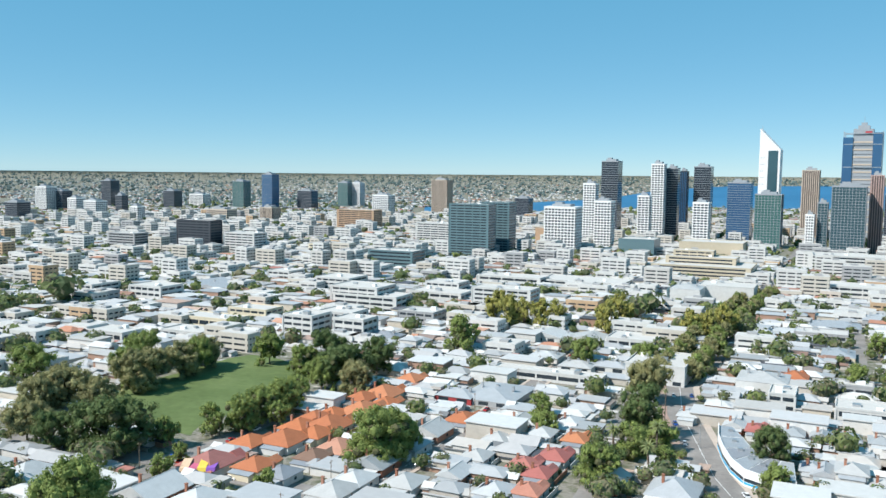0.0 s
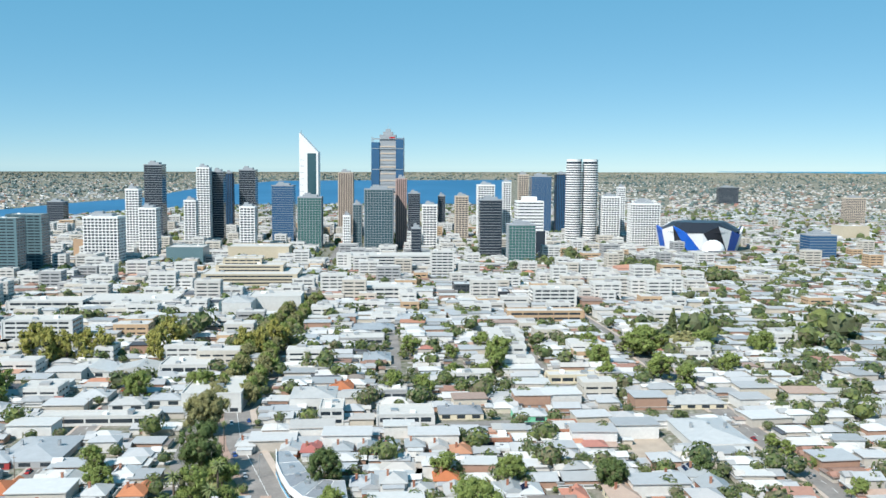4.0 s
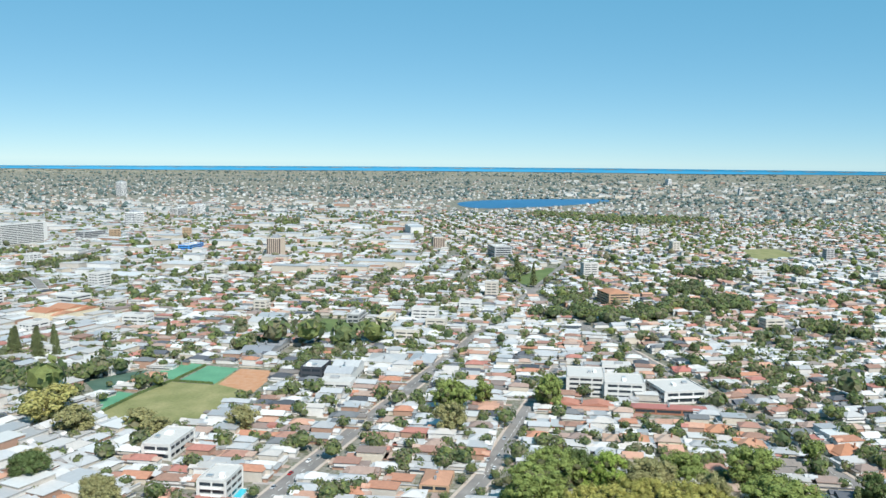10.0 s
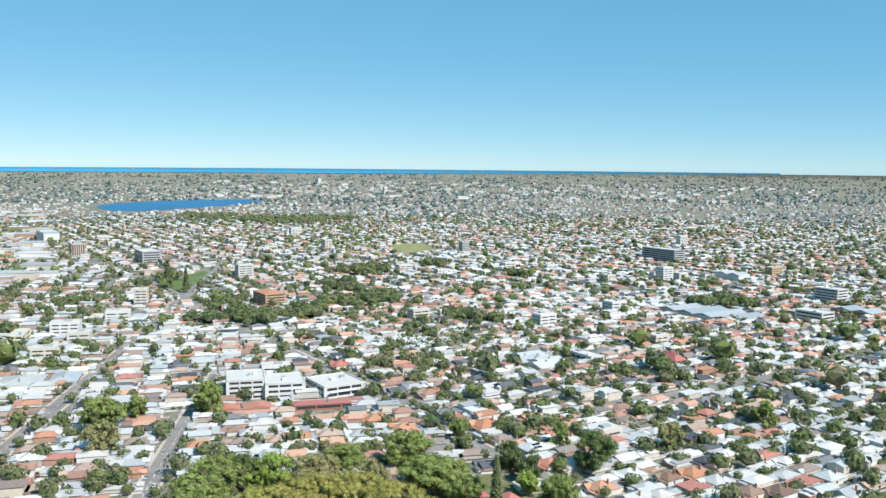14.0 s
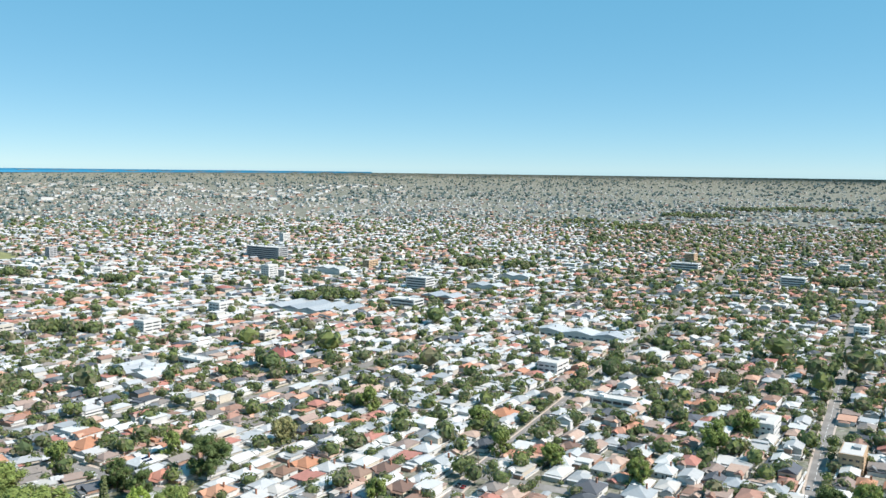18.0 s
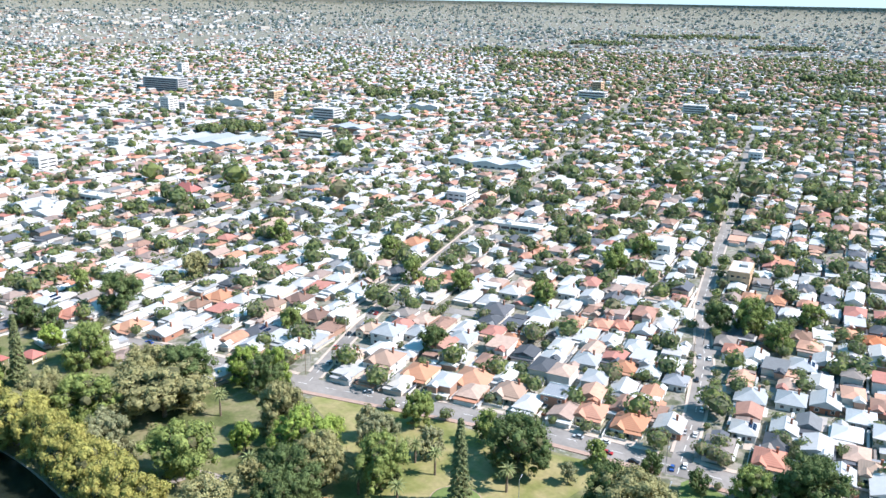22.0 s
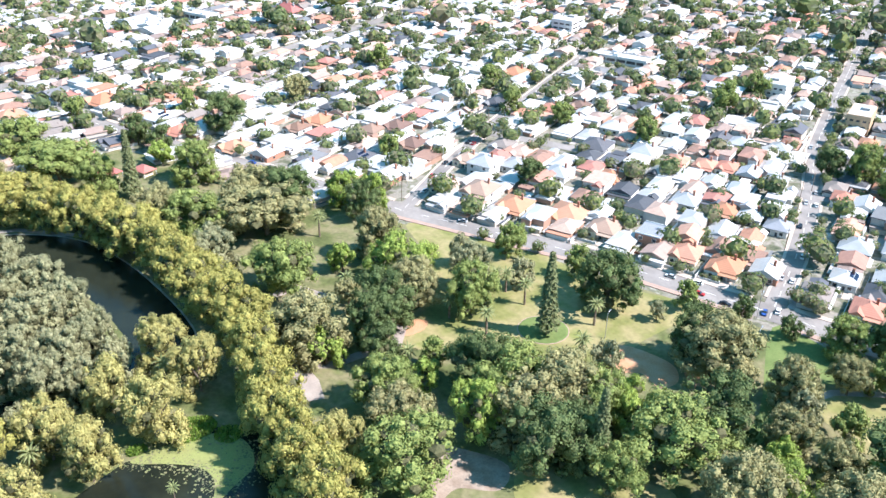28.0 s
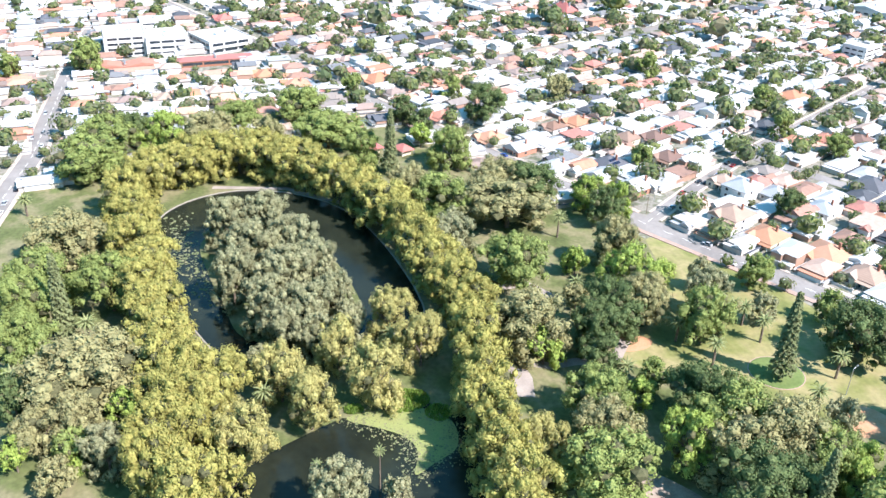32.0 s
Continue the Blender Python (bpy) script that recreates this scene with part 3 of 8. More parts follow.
LAKE_LOWER = [
    (-181.8, 3.7), (-190, 16.9), (-198.9, 37.9), (-198.9, 44.6), (-200.5, 58.9), (-195.5, 71.7), (-178.3, 76.2), (-159.6, 75.7), (-142.1, 65.7),
    (-133.6, 45.6), (-137.8, 20), (-154, -1.2), (-173.4, -2.5),
]
DUCKWEED = [
    (-198.3, 39.9), (-199.8, 48.3), (-197.5, 62.5), (-189.2, 69.6), (-178.2, 67.6), (-173.4, 59.4), (-170.5, 53), (-178.9, 56.2), (-185.6, 54.8),
    (-190.9, 49.5),
]
LAWN = [
    (-281.1, 187.7), (-251.1, 207), (-229.3, 216.1), (-197.8, 220.1), (-177.6, 230.2), (-157.3, 242.2), (-153.3, 240.4), (-159.3, 224.6),
    (-159.5, 204.4), (-158.1, 195.3), (-159.9, 180.4), (-172.6, 166.2), (-189, 155.4), (-195.2, 140.9), (-206, 131.3), (-219.9, 142.1),
    (-220.8, 152.6), (-236, 166.4), (-256.1, 178.4),
]
LAWN_EAST = [
    (-108.3, 223.6), (-105.7, 231.3), (-93.7, 246.2), (-81.2, 256.4), (-77.1, 251.6), (-76.6, 238.8), (-81.6, 226.8), (-79.8, 216.5), (-85.5, 210.2),
    (-90.2, 215.1), (-97.9, 214.9),
]
LAWN_SOUTH = [
    (-136.1, 128.8), (-122.2, 140.7), (-109.4, 152.2), (-102.2, 153.6), (-95.7, 145), (-120.4, 117.5),
]
SAND_A = [
    (-218.1, 141.4), (-212.1, 148.7), (-207.7, 144.9), (-207.9, 137.3), (-213.6, 137.2),
]
SAND_B = [
    (-162, 190.9), (-159.2, 196.6), (-144.6, 200.1), (-136.8, 194.1), (-138.3, 186.8), (-146.6, 187.9), (-151.1, 181.9), (-155.7, 182.7),
]
SAND_C = [
    (-141.4, 202.7), (-136.8, 207.8), (-130.2, 199.2), (-131.6, 194.3),
]
LAWN_STRIP = [
    (-139.3, 247), (-121.9, 251), (-104.9, 251.8), (-83.2, 264.8), (-72.1, 268.9), (-64.9, 251.8), (-77.2, 256), (-95.3, 249.3), (-106, 235.3),
    (-114.1, 224.3), (-107.3, 208.9), (-104.7, 198.9), (-102.1, 181.9), (-104.6, 171.7), (-108.6, 182.5), (-112.6, 202.9),
]
BARE_EARTH = [
    (-155.4, 111.6), (-148.9, 119.7), (-137.6, 124.8), (-131.6, 116.9), (-138.6, 108), (-137.8, 100),
]
OVAL = [
    (242.6, -338.4), (237.6, -390.7), (223.0, -442.0), (176.8, -416.9), (166.8, -388.1), (173.2, -342.9), (178.4, -309.9), (180.5, -298.8),
]
TENNIS_A = [(-515, -341), (-537, -341), (-534, -325), (-492, -325)]
TENNIS_B = [(-586, -344), (-630, -345), (-625, -322), (-576, -321)]
TENNIS_C = [(-574, -316), (-623, -317), (-621, -290), (-573, -286)]
BOWLS = [(-487, -322), (-532, -323), (-570, -319), (-570, -286), (-620, -288), (-620, -257), (-555, -249), (-473, -259), (-474, -308)]
OLD_COURTS = [(-554, -379), (-582, -369), (-598, -355), (-581, -350), (-528, -352)]
DIRT = [(-620, -288), (-620, -256), (-557, -249), (-572, -283)]
STADIUM = [(-801, -314), (-845, -308), (-838, -237), (-784, -216), (-770, -223), (-775, -298)]
OVAL_FAR = [
    (-1228, -144.1), (-1346, -115.1), (-1317, -96.4), (-1184, -103.9), (-1155, -129.9),
]
OVAL_FAR_B = [
    (-1735, 221.1), (-1786, 292.5), (-1657, 302.5), (-1582, 233.3),
]
CARPARK = [
    (-182.0, -354.8), (-204.0, -356.6), (-197.8, -324.0), (-176.0, -320.2),
]
MONGER = [
    (-3453, -659.2), (-3831, -510.4), (-4050, -121.5), (-3711, -88.8), (-3248, -310.2), (-3051, -521.8),
]
TRIANGLE = [
    (-1.7, -369.3), (-11.4, -332.9), (-13.6, -320.2), (13.9, -319.3), (7.3, -354.9),
]
TOWERS = [
    ('dark_glass', 96.1, -1495, 33.2, 125.3), ('white_lines', 17.9, -1449, 23.6, 120.9), ('dark_glass', -4.4, -1469, 22.0, 114.5),
    ('blue_glass', -23.4, -1599, 15.6, 110.2), ('grey_slab', -53.4, -1499, 31.3, 117.6), ('blue_lines', -108.1, -1446, 40.6, 92.7),
    ('green_glass', -141.4, -1343, 42.3, 77.2), ('brown_ribs', -225.2, -1544, 30.5, 113.6), ('teal_glass', -237.2, -1279, 49.2, 91.2),
    ('teal_glass', -207.1, -1294, 15.4, 67.9), ('pink_ribs', -276.2, -1303, 19.1, 106.2), ('white_lines', -46.2, -1299, 25.4, 64.8),
    ('white_lines', 36.9, -1378, 20.7, 71.1), ('white_lines', 87.6, -1245, 27.7, 65.9), ('white_lines', 133.1, -1140, 48.8, 60.6),
    ('white_lines', 116.4, -1343, 22.0, 89.2), ('white_lines', -451.9, -1433, 34.2, 94.5), ('dark_glass', -369.6, -1145, 35.3, 80.2),
    ('white_lines', -505.5, -1479, 17.3, 98.8),
]
TOWERS += [
    ('beige_ribs', -580.0, -1601, 22.1, 111.2), ('blue_lines', -594.5, -1543, 43.0, 108.6), ('blue_glass', -631.5, -1528, 27.9, 112.0),
    ('green_glass', -393.3, -1084, 41.3, 49.7), ('dark_glass', -353.6, -1562, 26.1, 76.4), ('white_lines', -323.4, -1313, 26.4, 65.7),
    ('dark_glass', -427.9, -1647, 16.6, 68.9), ('beige_ribs', -412.1, -1445, 26.4, 75.0), ('white_lines', -710.3, -1439, 14.6, 90.7),
    ('white_lines', -677.5, -1287, 53.9, 67.5), ('white_lines', -649.9, -1357, 34.2, 76.6), ('dark_glass', -259.3, -1122, 15.0, 43.5),
    ('white_lines', -190.1, -1287, 12.7, 51.3), ('blue_lines', 1021, -2089, 39.4, 92.5), ('green_glass', 1120, -2117, 43.7, 73.2),
    ('dark_glass', 1444, -2002, 40.2, 71.2), ('white_lines', 1475, -1794, 45.5, 57.2), ('grey_slab', 1447, -1817, 40.9, 47.7),
    ('white_lines', 1244, -1608, 30.5, 39.1),
]
TOWERS += [
    ('grey_slab', 1234, -1422, 40.6, 36.5), ('brown_ribs', 523.4, -1979, 48.0, 85.1), ('green_glass', 892.0, -2299, 38.6, 70.2),
    ('white_lines', 859.2, -2312, 32.1, 70.5), ('white_lines', 626.1, -1854, 47.2, 50.4), ('grey_slab', 933.6, -2130, 53.0, 50.4),
    ('brown_ribs', 750.2, -1537, 33.5, 31.7), ('beige_ribs', 877.6, -1577, 61.3, 24.0), ('white_lines', 1166, -1567, 40.8, 35.7),
    ('grey_slab', 1280, -1818, 24.7, 39.6), ('grey_slab', 1273, -2027, 43.7, 46.6), ('white_lines', 1250, -2124, 56.2, 36.0),
    ('white_lines', 1003, -1475, 23.3, 30.7), ('dark_glass', 334.6, -2021, 40.0, 45.1), ('beige_ribs', -1431, -1708, 49.2, 60.7),
    ('blue_lines', -817.5, -1037, 44.7, 34.1), ('grey_slab', -1804, -2809, 82.4, 59.9), ('white_lines', -916.2, -1746, 55.2, 53.2),
    ('white_lines', -1401, -2859, 24.8, 58.2),
]
TOWERS += [
    ('white_lines', -3470, -2189, 40.0, 60.7), ('white_lines', -2165, -1932, 47.2, 45.4), ('white_lines', -2333, -1221, 30.8, 30.3),
    ('brown_ribs', -1595, -342.6, 25.5, 21.0), ('white_lines', -1898, -1162, 36.2, 33.2), ('beige_ribs', -1523, -642.4, 23.7, 13.6),
    ('white_lines', -6996, 320.6, 70.0, 45.0), ('brown_ribs', -1391, -583.1, 29.5, 29.5), ('white_lines', -570.3, -534.2, 31.0, 22.5),
    ('white_lines', -4966, 609.6, 22.8, 36.0),
]
BLOCKS = [
    ('flats', 'black', 574.3, -979.4, 53.8, 22.0, 40.7), ('flats', 'white', 511.7, -982.1, 46.7, 25.0, 26.3),
    ('flats', 'teal', 230.9, -1032, 52.0, 24.0, 66.1), ('flats', 'teal', 209.9, -1086, 39.3, 24.0, 66.9),
    ('flats', 'white', 325.4, -1224, 61.3, 30.0, 30.2), ('flats', 'brick', 531.2, -1443, 74.6, 30.0, 36.3),
    ('hall', 'brick', 156.7, -1214, 41.0, 30.0, 27.9), ('flats', 'white', 216.7, -504.8, 21.6, 22.0, 14.3),
    ('flats', 'white', 205.9, -539.0, 25.6, 22.0, 11.6), ('flats', 'white', 271.4, -701.9, 34.1, 30.0, 13.4),
    ('flats', 'white', 224.1, -628.5, 41.0, 30.0, 16.9), ('flats', 'white', 174.5, -697.1, 30.3, 22.0, 13.7),
    ('flats', 'white', 136.5, -794.0, 62.5, 25.0, 9.1),
]
BLOCKS += [
    ('flats', 'white', 347.5, -751.6, 24.2, 25.0, 10.5), ('flats', 'teal', 286.5, -903.4, 55.1, 30.0, 18.8),
    ('flats', 'white', 462.1, -616.0, 37.5, 30.0, 10.3), ('flats', 'white', 392.3, -605.7, 32.9, 25.0, 12.5),
    ('flats', 'white', 285.3, -479.8, 31.2, 18.0, 4.6), ('flats', 'white', 328.1, -459.7, 35.3, 18.0, 5.6),
    ('flats', 'tan', 291.7, -519.8, 43.0, 20.0, 6.2), ('flats', 'tan', 280.5, -558.7, 32.7, 20.0, 7.0),
    ('shed', 'brick', 387.6, -689.1, 50.6, 50.0, 5.2), ('shed', 'grey', 166.8, -509.0, 24.6, 16.4, 4.5),
    ('flats', 'grey', 688.6, -994.0, 47.1, 25.0, 20.4), ('flats', 'tan', 417.3, -1020, 39.3, 25.0, 12.1),
    ('shed', 'white', -20.6, -721.0, 23.2, 30.0, 16.6),
]
BLOCKS += [
    ('flats', 'grey', 157.9, -565.0, 26.8, 20.0, 10.3), ('flats', 'beige', -39.6, -923.8, 96.8, 60.0, 14.0), ('flats', 'beige', -38, -936, 70.0, 32.0, 20.5), ('flats', 'beige', -30, -944, 40.0, 18.0, 26.0),
    ('hall', 'beige', -58.7, -1178, 79.2, 50.0, 18.6), ('hall', 'teal', 34.0, -1140, 45.4, 40.0, 22.2),
    ('flats', 'white', -207.4, -1035, 104.8, 40.0, 17.9), ('shed', 'white', 54.3, -539.3, 55.0, 22.0, 5.3),
    ('flats', 'white', 13.6, -537.8, 28.8, 24.0, 5.6), ('hall', 'white', -3.8, -456.7, 29.6, 35.0, 9.7),
    ('flats', 'white', 51.4, -433.5, 57.0, 9.0, 4.5), ('shed', 'white', 59.6, -480.8, 17.6, 16.0, 4.5),
    ('shed', 'white', 22.1, -464.7, 18.5, 13.1, 4.5), ('shed', 'white', 39.7, -461.1, 18.4, 15.4, 4.5),
    ('shed', 'red', 86.4, -383.1, 18.5, 15.4, 4.5),
]
BLOCKS += [
    ('shed', 'grey', 69.9, -391.4, 26.1, 35.0, 4.5), ('flats', 'white', 69.1, -801.9, 77.6, 40.0, 7.4),
    ('flats', 'teal', -18.4, -742.2, 24.0, 25.0, 10.9), ('hall', 'white', -52.5, -742.8, 43.2, 30.0, 15.3),
    ('flats', 'white', -161.2, -802.6, 44.8, 30.0, 12.0), ('flats', 'dark', -243.5, -814.0, 30.1, 25.0, 10.4),
    ('flats', 'dark', -259.2, -792.4, 35.0, 20.0, 5.3), ('flats', 'white', -296.9, -725.0, 38.9, 22.0, 16.7),
    ('flats', 'brick', -263.9, -660.0, 63.1, 16.0, 7.8), ('shed', 'white', -223.4, -344.9, 27.0, 40.0, 5.9),
    ('shed', 'cream', -247.4, -398.9, 30.5, 17.6, 4.5), ('flats', 'white', -58.3, -413.4, 11.0, 18.0, 7.8),
]
BLOCKS += [
    ('flats', 'white', -93.3, -405.9, 27.5, 17.6, 4.9), ('shed', 'tan', -121.7, -407.5, 22.4, 15.4, 4.5),
    ('shed', 'mint', -154.2, -394.9, 16.8, 14.0, 4.5), ('flats', 'brickgrey', -123.1, -356.2, 15.2, 7.2, 4.5),
    ('flats', 'brickgrey', -160.7, -365.3, 13.2, 16.0, 4.5), ('shed', 'tan', -102.8, -538.7, 17.8, 25.0, 4.5),
    ('shed', 'white', -52.6, -442.8, 23.3, 25.0, 8.7), ('flats', 'whitelattice', -248.2, -939.3, 25.2, 15.0, 29.9),
    ('flats', 'white', -431.3, -989.1, 27.8, 25.0, 10.8), ('shed', 'pink', -477.1, -933.4, 33.7, 25.0, 10.1),
    ('flats', 'white', -148.2, -477.3, 23.0, 11.2, 4.5), ('flats', 'cream', -204.7, -460.3, 29.7, 11.2, 4.5),
    ('flats', 'grey', -94.0, -444.5, 16.5, 12.0, 6.1),
]
BLOCKS += [
    ('flats', 'dark', -108.9, -443.4, 13.6, 12.0, 4.6), ('flats', 'grey', -102.7, -599.5, 31.6, 20.0, 4.5),
    ('shed', 'white', -82.9, -601.7, 31.6, 22.0, 4.5), ('shed', 'grey', -118.0, -643.7, 33.9, 24.0, 4.5),
    ('shed', 'grey', -153.1, -666.1, 26.5, 25.0, 7.1), ('flats', 'white', 185.4, -509.1, 21.5, 18.0, 12.7),
    ('flats', 'white', 214.3, -620.5, 55.7, 25.0, 11.7), ('flats', 'white', 172.9, -672.5, 45.2, 25.0, 9.0),
    ('flats', 'white', 112.7, -633.0, 46.2, 20.0, 19.3), ('flats', 'blackwhite', -446, -458, 20, 15.0, 10), ('flats', 'blackwhite', -452, -432, 21, 15.0, 11), ('flats', 'blackwhite', -459, -406, 19, 15.0, 9), ('flats', 'blackwhite', -482, -474, 21, 15.0, 13), ('flats', 'blackwhite', -488, -448, 20, 15.0, 12), ('flats', 'blackwhite', -495, -421, 21, 15.0, 13),
    ('shed', 'white', -585.4, -601.7, 32.4, 30.0, 8.8), ('flats', 'white', -603.1, -568.4, 21.5, 18.0, 18.3),
    ('shed', 'tan', -501.3, -557.2, 24.4, 14.0, 4.8),
]
BLOCKS += [
    ('shed', 'orange', -770.3, -557.7, 55.1, 25.0, 12.7), ('flats', 'white', -844.1, -711.0, 42.7, 25.0, 10.8),
    ('hall', 'beige', -1109, -1326, 50.0, 40.0, 25.0), ('flats', 'whitehotel', -379.9, -186.1, 21.5, 14.0, 10.8),
    ('flats', 'white', -804.2, -677.4, 40.9, 25.0, 16.0), ('flats', 'white', -858.6, -601.2, 27.2, 25.0, 9.7),
    ('flats', 'grey', -561.9, -566.2, 57.2, 25.0, 9.6), ('flats', 'blueglass', -657.3, -674.7, 24.0, 15.0, 10.0),
    ('shed', 'orange', -778.9, -555.9, 61.8, 35.0, 9.6), ('flats', 'whiteblue', -620, -22, 30.0, 26.0, 13.6),
    ('flats', 'whiteblue', -617, 5, 28.0, 27.0, 11.2), ('flats', 'white', -618, 41, 32.0, 31.0, 8.5),
    ('flats', 'redbrick', -578, 34, 11.0, 50.0, 5.0), ('shed', 'pink', -576, -22, 12.0, 42.0, 4.5),
]
BLOCKS += [
    ('shed', 'mintwhite', -673.8, -184.6, 31.7, 30.0, 4.9),
    ('shed', 'grey', -680.0, -155.7, 31.9, 20.0, 4.8), ('shed', 'white', -613.1, -200.4, 42.3, 20.0, 10.4),
    ('shed', 'white', -793.0, -338.5, 50.4, 25.0, 9.8), ('shed', 'grey', -684.1, -294.0, 63.0, 25.0, 7.2),
    ('flats', 'white', -432.7, -243.3, 31.5, 16.0, 8.3), ('shed', 'orange', -565, -335, 30, 16.0, 5.5),
    ('flats', 'grandstand', -843.2, -264.3, 31.7, 12.0, 7.9), ('flats', 'cream', -824.6, -227.5, 33.5, 12.0, 10.3),
    ('flats', 'bluegrey', -1489, -209.9, 53.4, 30.0, 19.2), ('flats', 'blue', -1428, -761.8, 62.9, 20.0, 10.7),
    ('flats', 'bluegrey', -1586, -1070, 62.0, 22.0, 14.0),
]
BLOCKS += [
    ('flats', 'white', -1414, -1137, 175.9, 30.0, 36.9), ('flats', 'white', -1337, -1300, 66.4, 25.0, 20.2),
    ('flats', 'white', -2266, -1249, 67.0, 25.0, 23.5), ('shed', 'white', -1919, -469.0, 95.7, 30.0, 19.5),
    ('flats', 'school', -1018, -8.6, 39.5, 25.0, 17.2), ('flats', 'orangebrick', -418.2, -86.4, 21.7, 14.0, 5.0),
    ('flats', 'orangebrick', -346.2, -253.0, 21.9, 11.2, 4.5), ('flats', 'dark', -617.7, -224.9, 26.0, 16.0, 8.2),
    ('shed', 'white', -674.9, 209.2, 46.2, 25.0, 5.8), ('flats', 'church', -666.0, 325.0, 21.9, 14.0, 8.4),
    ('shed', 'mall', -886.4, 478.0, 102.7, 60.0, 5.5), ('flats', 'bluegrey', -1422, 669.7, 76.3, 25.0, 21.5),
    ('flats', 'round', -954.7, 674.8, 31.9, 22.0, 17.0),
]
BLOCKS += [
    ('flats', 'white', -834.4, 571.3, 32.9, 22.0, 11.2), ('shed', 'brickgrey', -852.8, 638.4, 48.3, 30.0, 9.6),
    ('flats', 'white', -690.3, 1149, 33.9, 22.0, 13.4), ('flats', 'white', -904.3, 1180, 45.4, 20.0, 12.3),
    ('shed', 'white', -915.1, 760.1, 50.2, 25.0, 6.8), ('shed', 'white', -968.7, 862.5, 50.5, 25.0, 8.0),
    ('shed', 'white', -595.6, 618.1, 95.1, 25.0, 6.5), ('shed', 'white', -682.9, 213.5, 49.2, 25.0, 6.7),
    ('flats', 'white', -410.2, 456.1, 36.8, 12.0, 4.5), ('shed', 'white', -1175, 664.5, 43.8, 25.0, 10.1),
    ('shed', 'redbrick', -1073, 444.6, 22.7, 15.0, 7.4), ('shed', 'white', -541.7, 1053, 34.6, 25.0, 7.6),
    ('flats', 'white', -692.8, 258.5, 31.7, 14.0, 5.3),
]
HOMES = [
    (147.5, -264.9, 20.1, 'red'), (131, -266.8, 13.5, 'rust'), (133.8, -296.4, 17.9, 'rust'), (124.9, -318.9, 21.1, 'rust'),
    (119.6, -342.7, 19.8, 'rust'), (120.1, -372.8, 21.2, 'rust'), (110.3, -292.8, 16.2, 'salmon'), (118.7, -261.5, 12, 'grey'),
    (115.2, -281.2, 12.6, 'brown'), (91.8, -281.9, 15.4, 'white'), (93, -263.5, 13.7, 'white'), (96, -251.8, 15.2, 'white'),
    (150.9, -235.2, 21.7, 'white'), (133.3, -232.9, 17.1, 'white'), (86.4, -303.7, 15.2, 'white'), (83.5, -323.6, 16, 'white'),
    (76, -265.9, 13.5, 'white'), (199.7, -236.9, 19.5, 'white'), (74.7, -343.1, 14.3, 'rust'), (55.5, -320.6, 12.2, 'white'),
    (59, -298.4, 11.5, 'white'), (62.1, -278.7, 10.9, 'white'), (31.5, -306.8, 12.7, 'red'), (34.4, -287.1, 11, 'red'),
]
HOMES += [
    (26.2, -329.6, 11.3, 'rust'), (31.3, -352.2, 10.8, 'white'), (40, -333.1, 11.4, 'white'), (51.4, -346, 11.9, 'white'),
    (35.2, -270.1, 11.4, 'salmon'), (45.7, -267, 13.2, 'white'), (9.8, -288.8, 11.9, 'white'), (-10.6, -283.9, 21.5, 'white'),
    (-16.4, -378.4, 9.8, 'white'), (-34.7, -368.6, 9.1, 'white'), (-43, -363.9, 5, 'red'), (-56.4, -363, 10.5, 'white'),
    (-67.3, -362.2, 10, 'white'), (-77.1, -361.5, 10, 'white'), (-88.1, -360.7, 10, 'white'), (-97.6, -356, 8, 'white'),
    (-105.3, -347.6, 10.3, 'orange'), (-57.7, -319.8, 5.4, 'white'), (-60.9, -316.4, 5.3, 'white'), (-69, -312.7, 12.1, 'whitetall'),
    (-77.9, -306, 13, 'white'), (-90.7, -302.1, 7.6, 'white'), (-98, -301.6, 7.6, 'white'), (-105.2, -301, 7.6, 'white'),
]
HOMES += [
    (-112.5, -300.5, 7.7, 'white'), (-118.7, -297.1, 9.8, 'white'), (-132.9, -287.7, 10.8, 'salmon'), (-151, -286.3, 13.2, 'tan'),
    (-176.9, -295.6, 13.9, 'white'), (-190.6, -300.5, 14.4, 'white'), (-189.2, -283.4, 13.8, 'white'), (-301.3, 223.3, 13, 'tan'),
    (-283.2, 229, 16, 'tantall'), (-265.8, 234.5, 16, 'orange'), (-245.5, 248.5, 20, 'orange'), (-226.6, 252.3, 15, 'tan'),
    (-208.2, 260.6, 13, 'modern'), (-191.8, 263, 14, 'salmon'), (-175.2, 266.6, 15, 'orange'), (-163.4, 276.2, 13, 'white'),
    (-124.7, 282.1, 13, 'salmon'), (-111.7, 281, 13, 'orange'), (-101.8, 289.2, 12, 'white'), (-95.3, 302.7, 12, 'tan'),
    (-308, 251.1, 15, 'whitetall'), (-321.9, 251.4, 12, 'tan'), (-301.9, 266.2, 14, 'white'), (-282.5, 277, 14, 'white'),
]
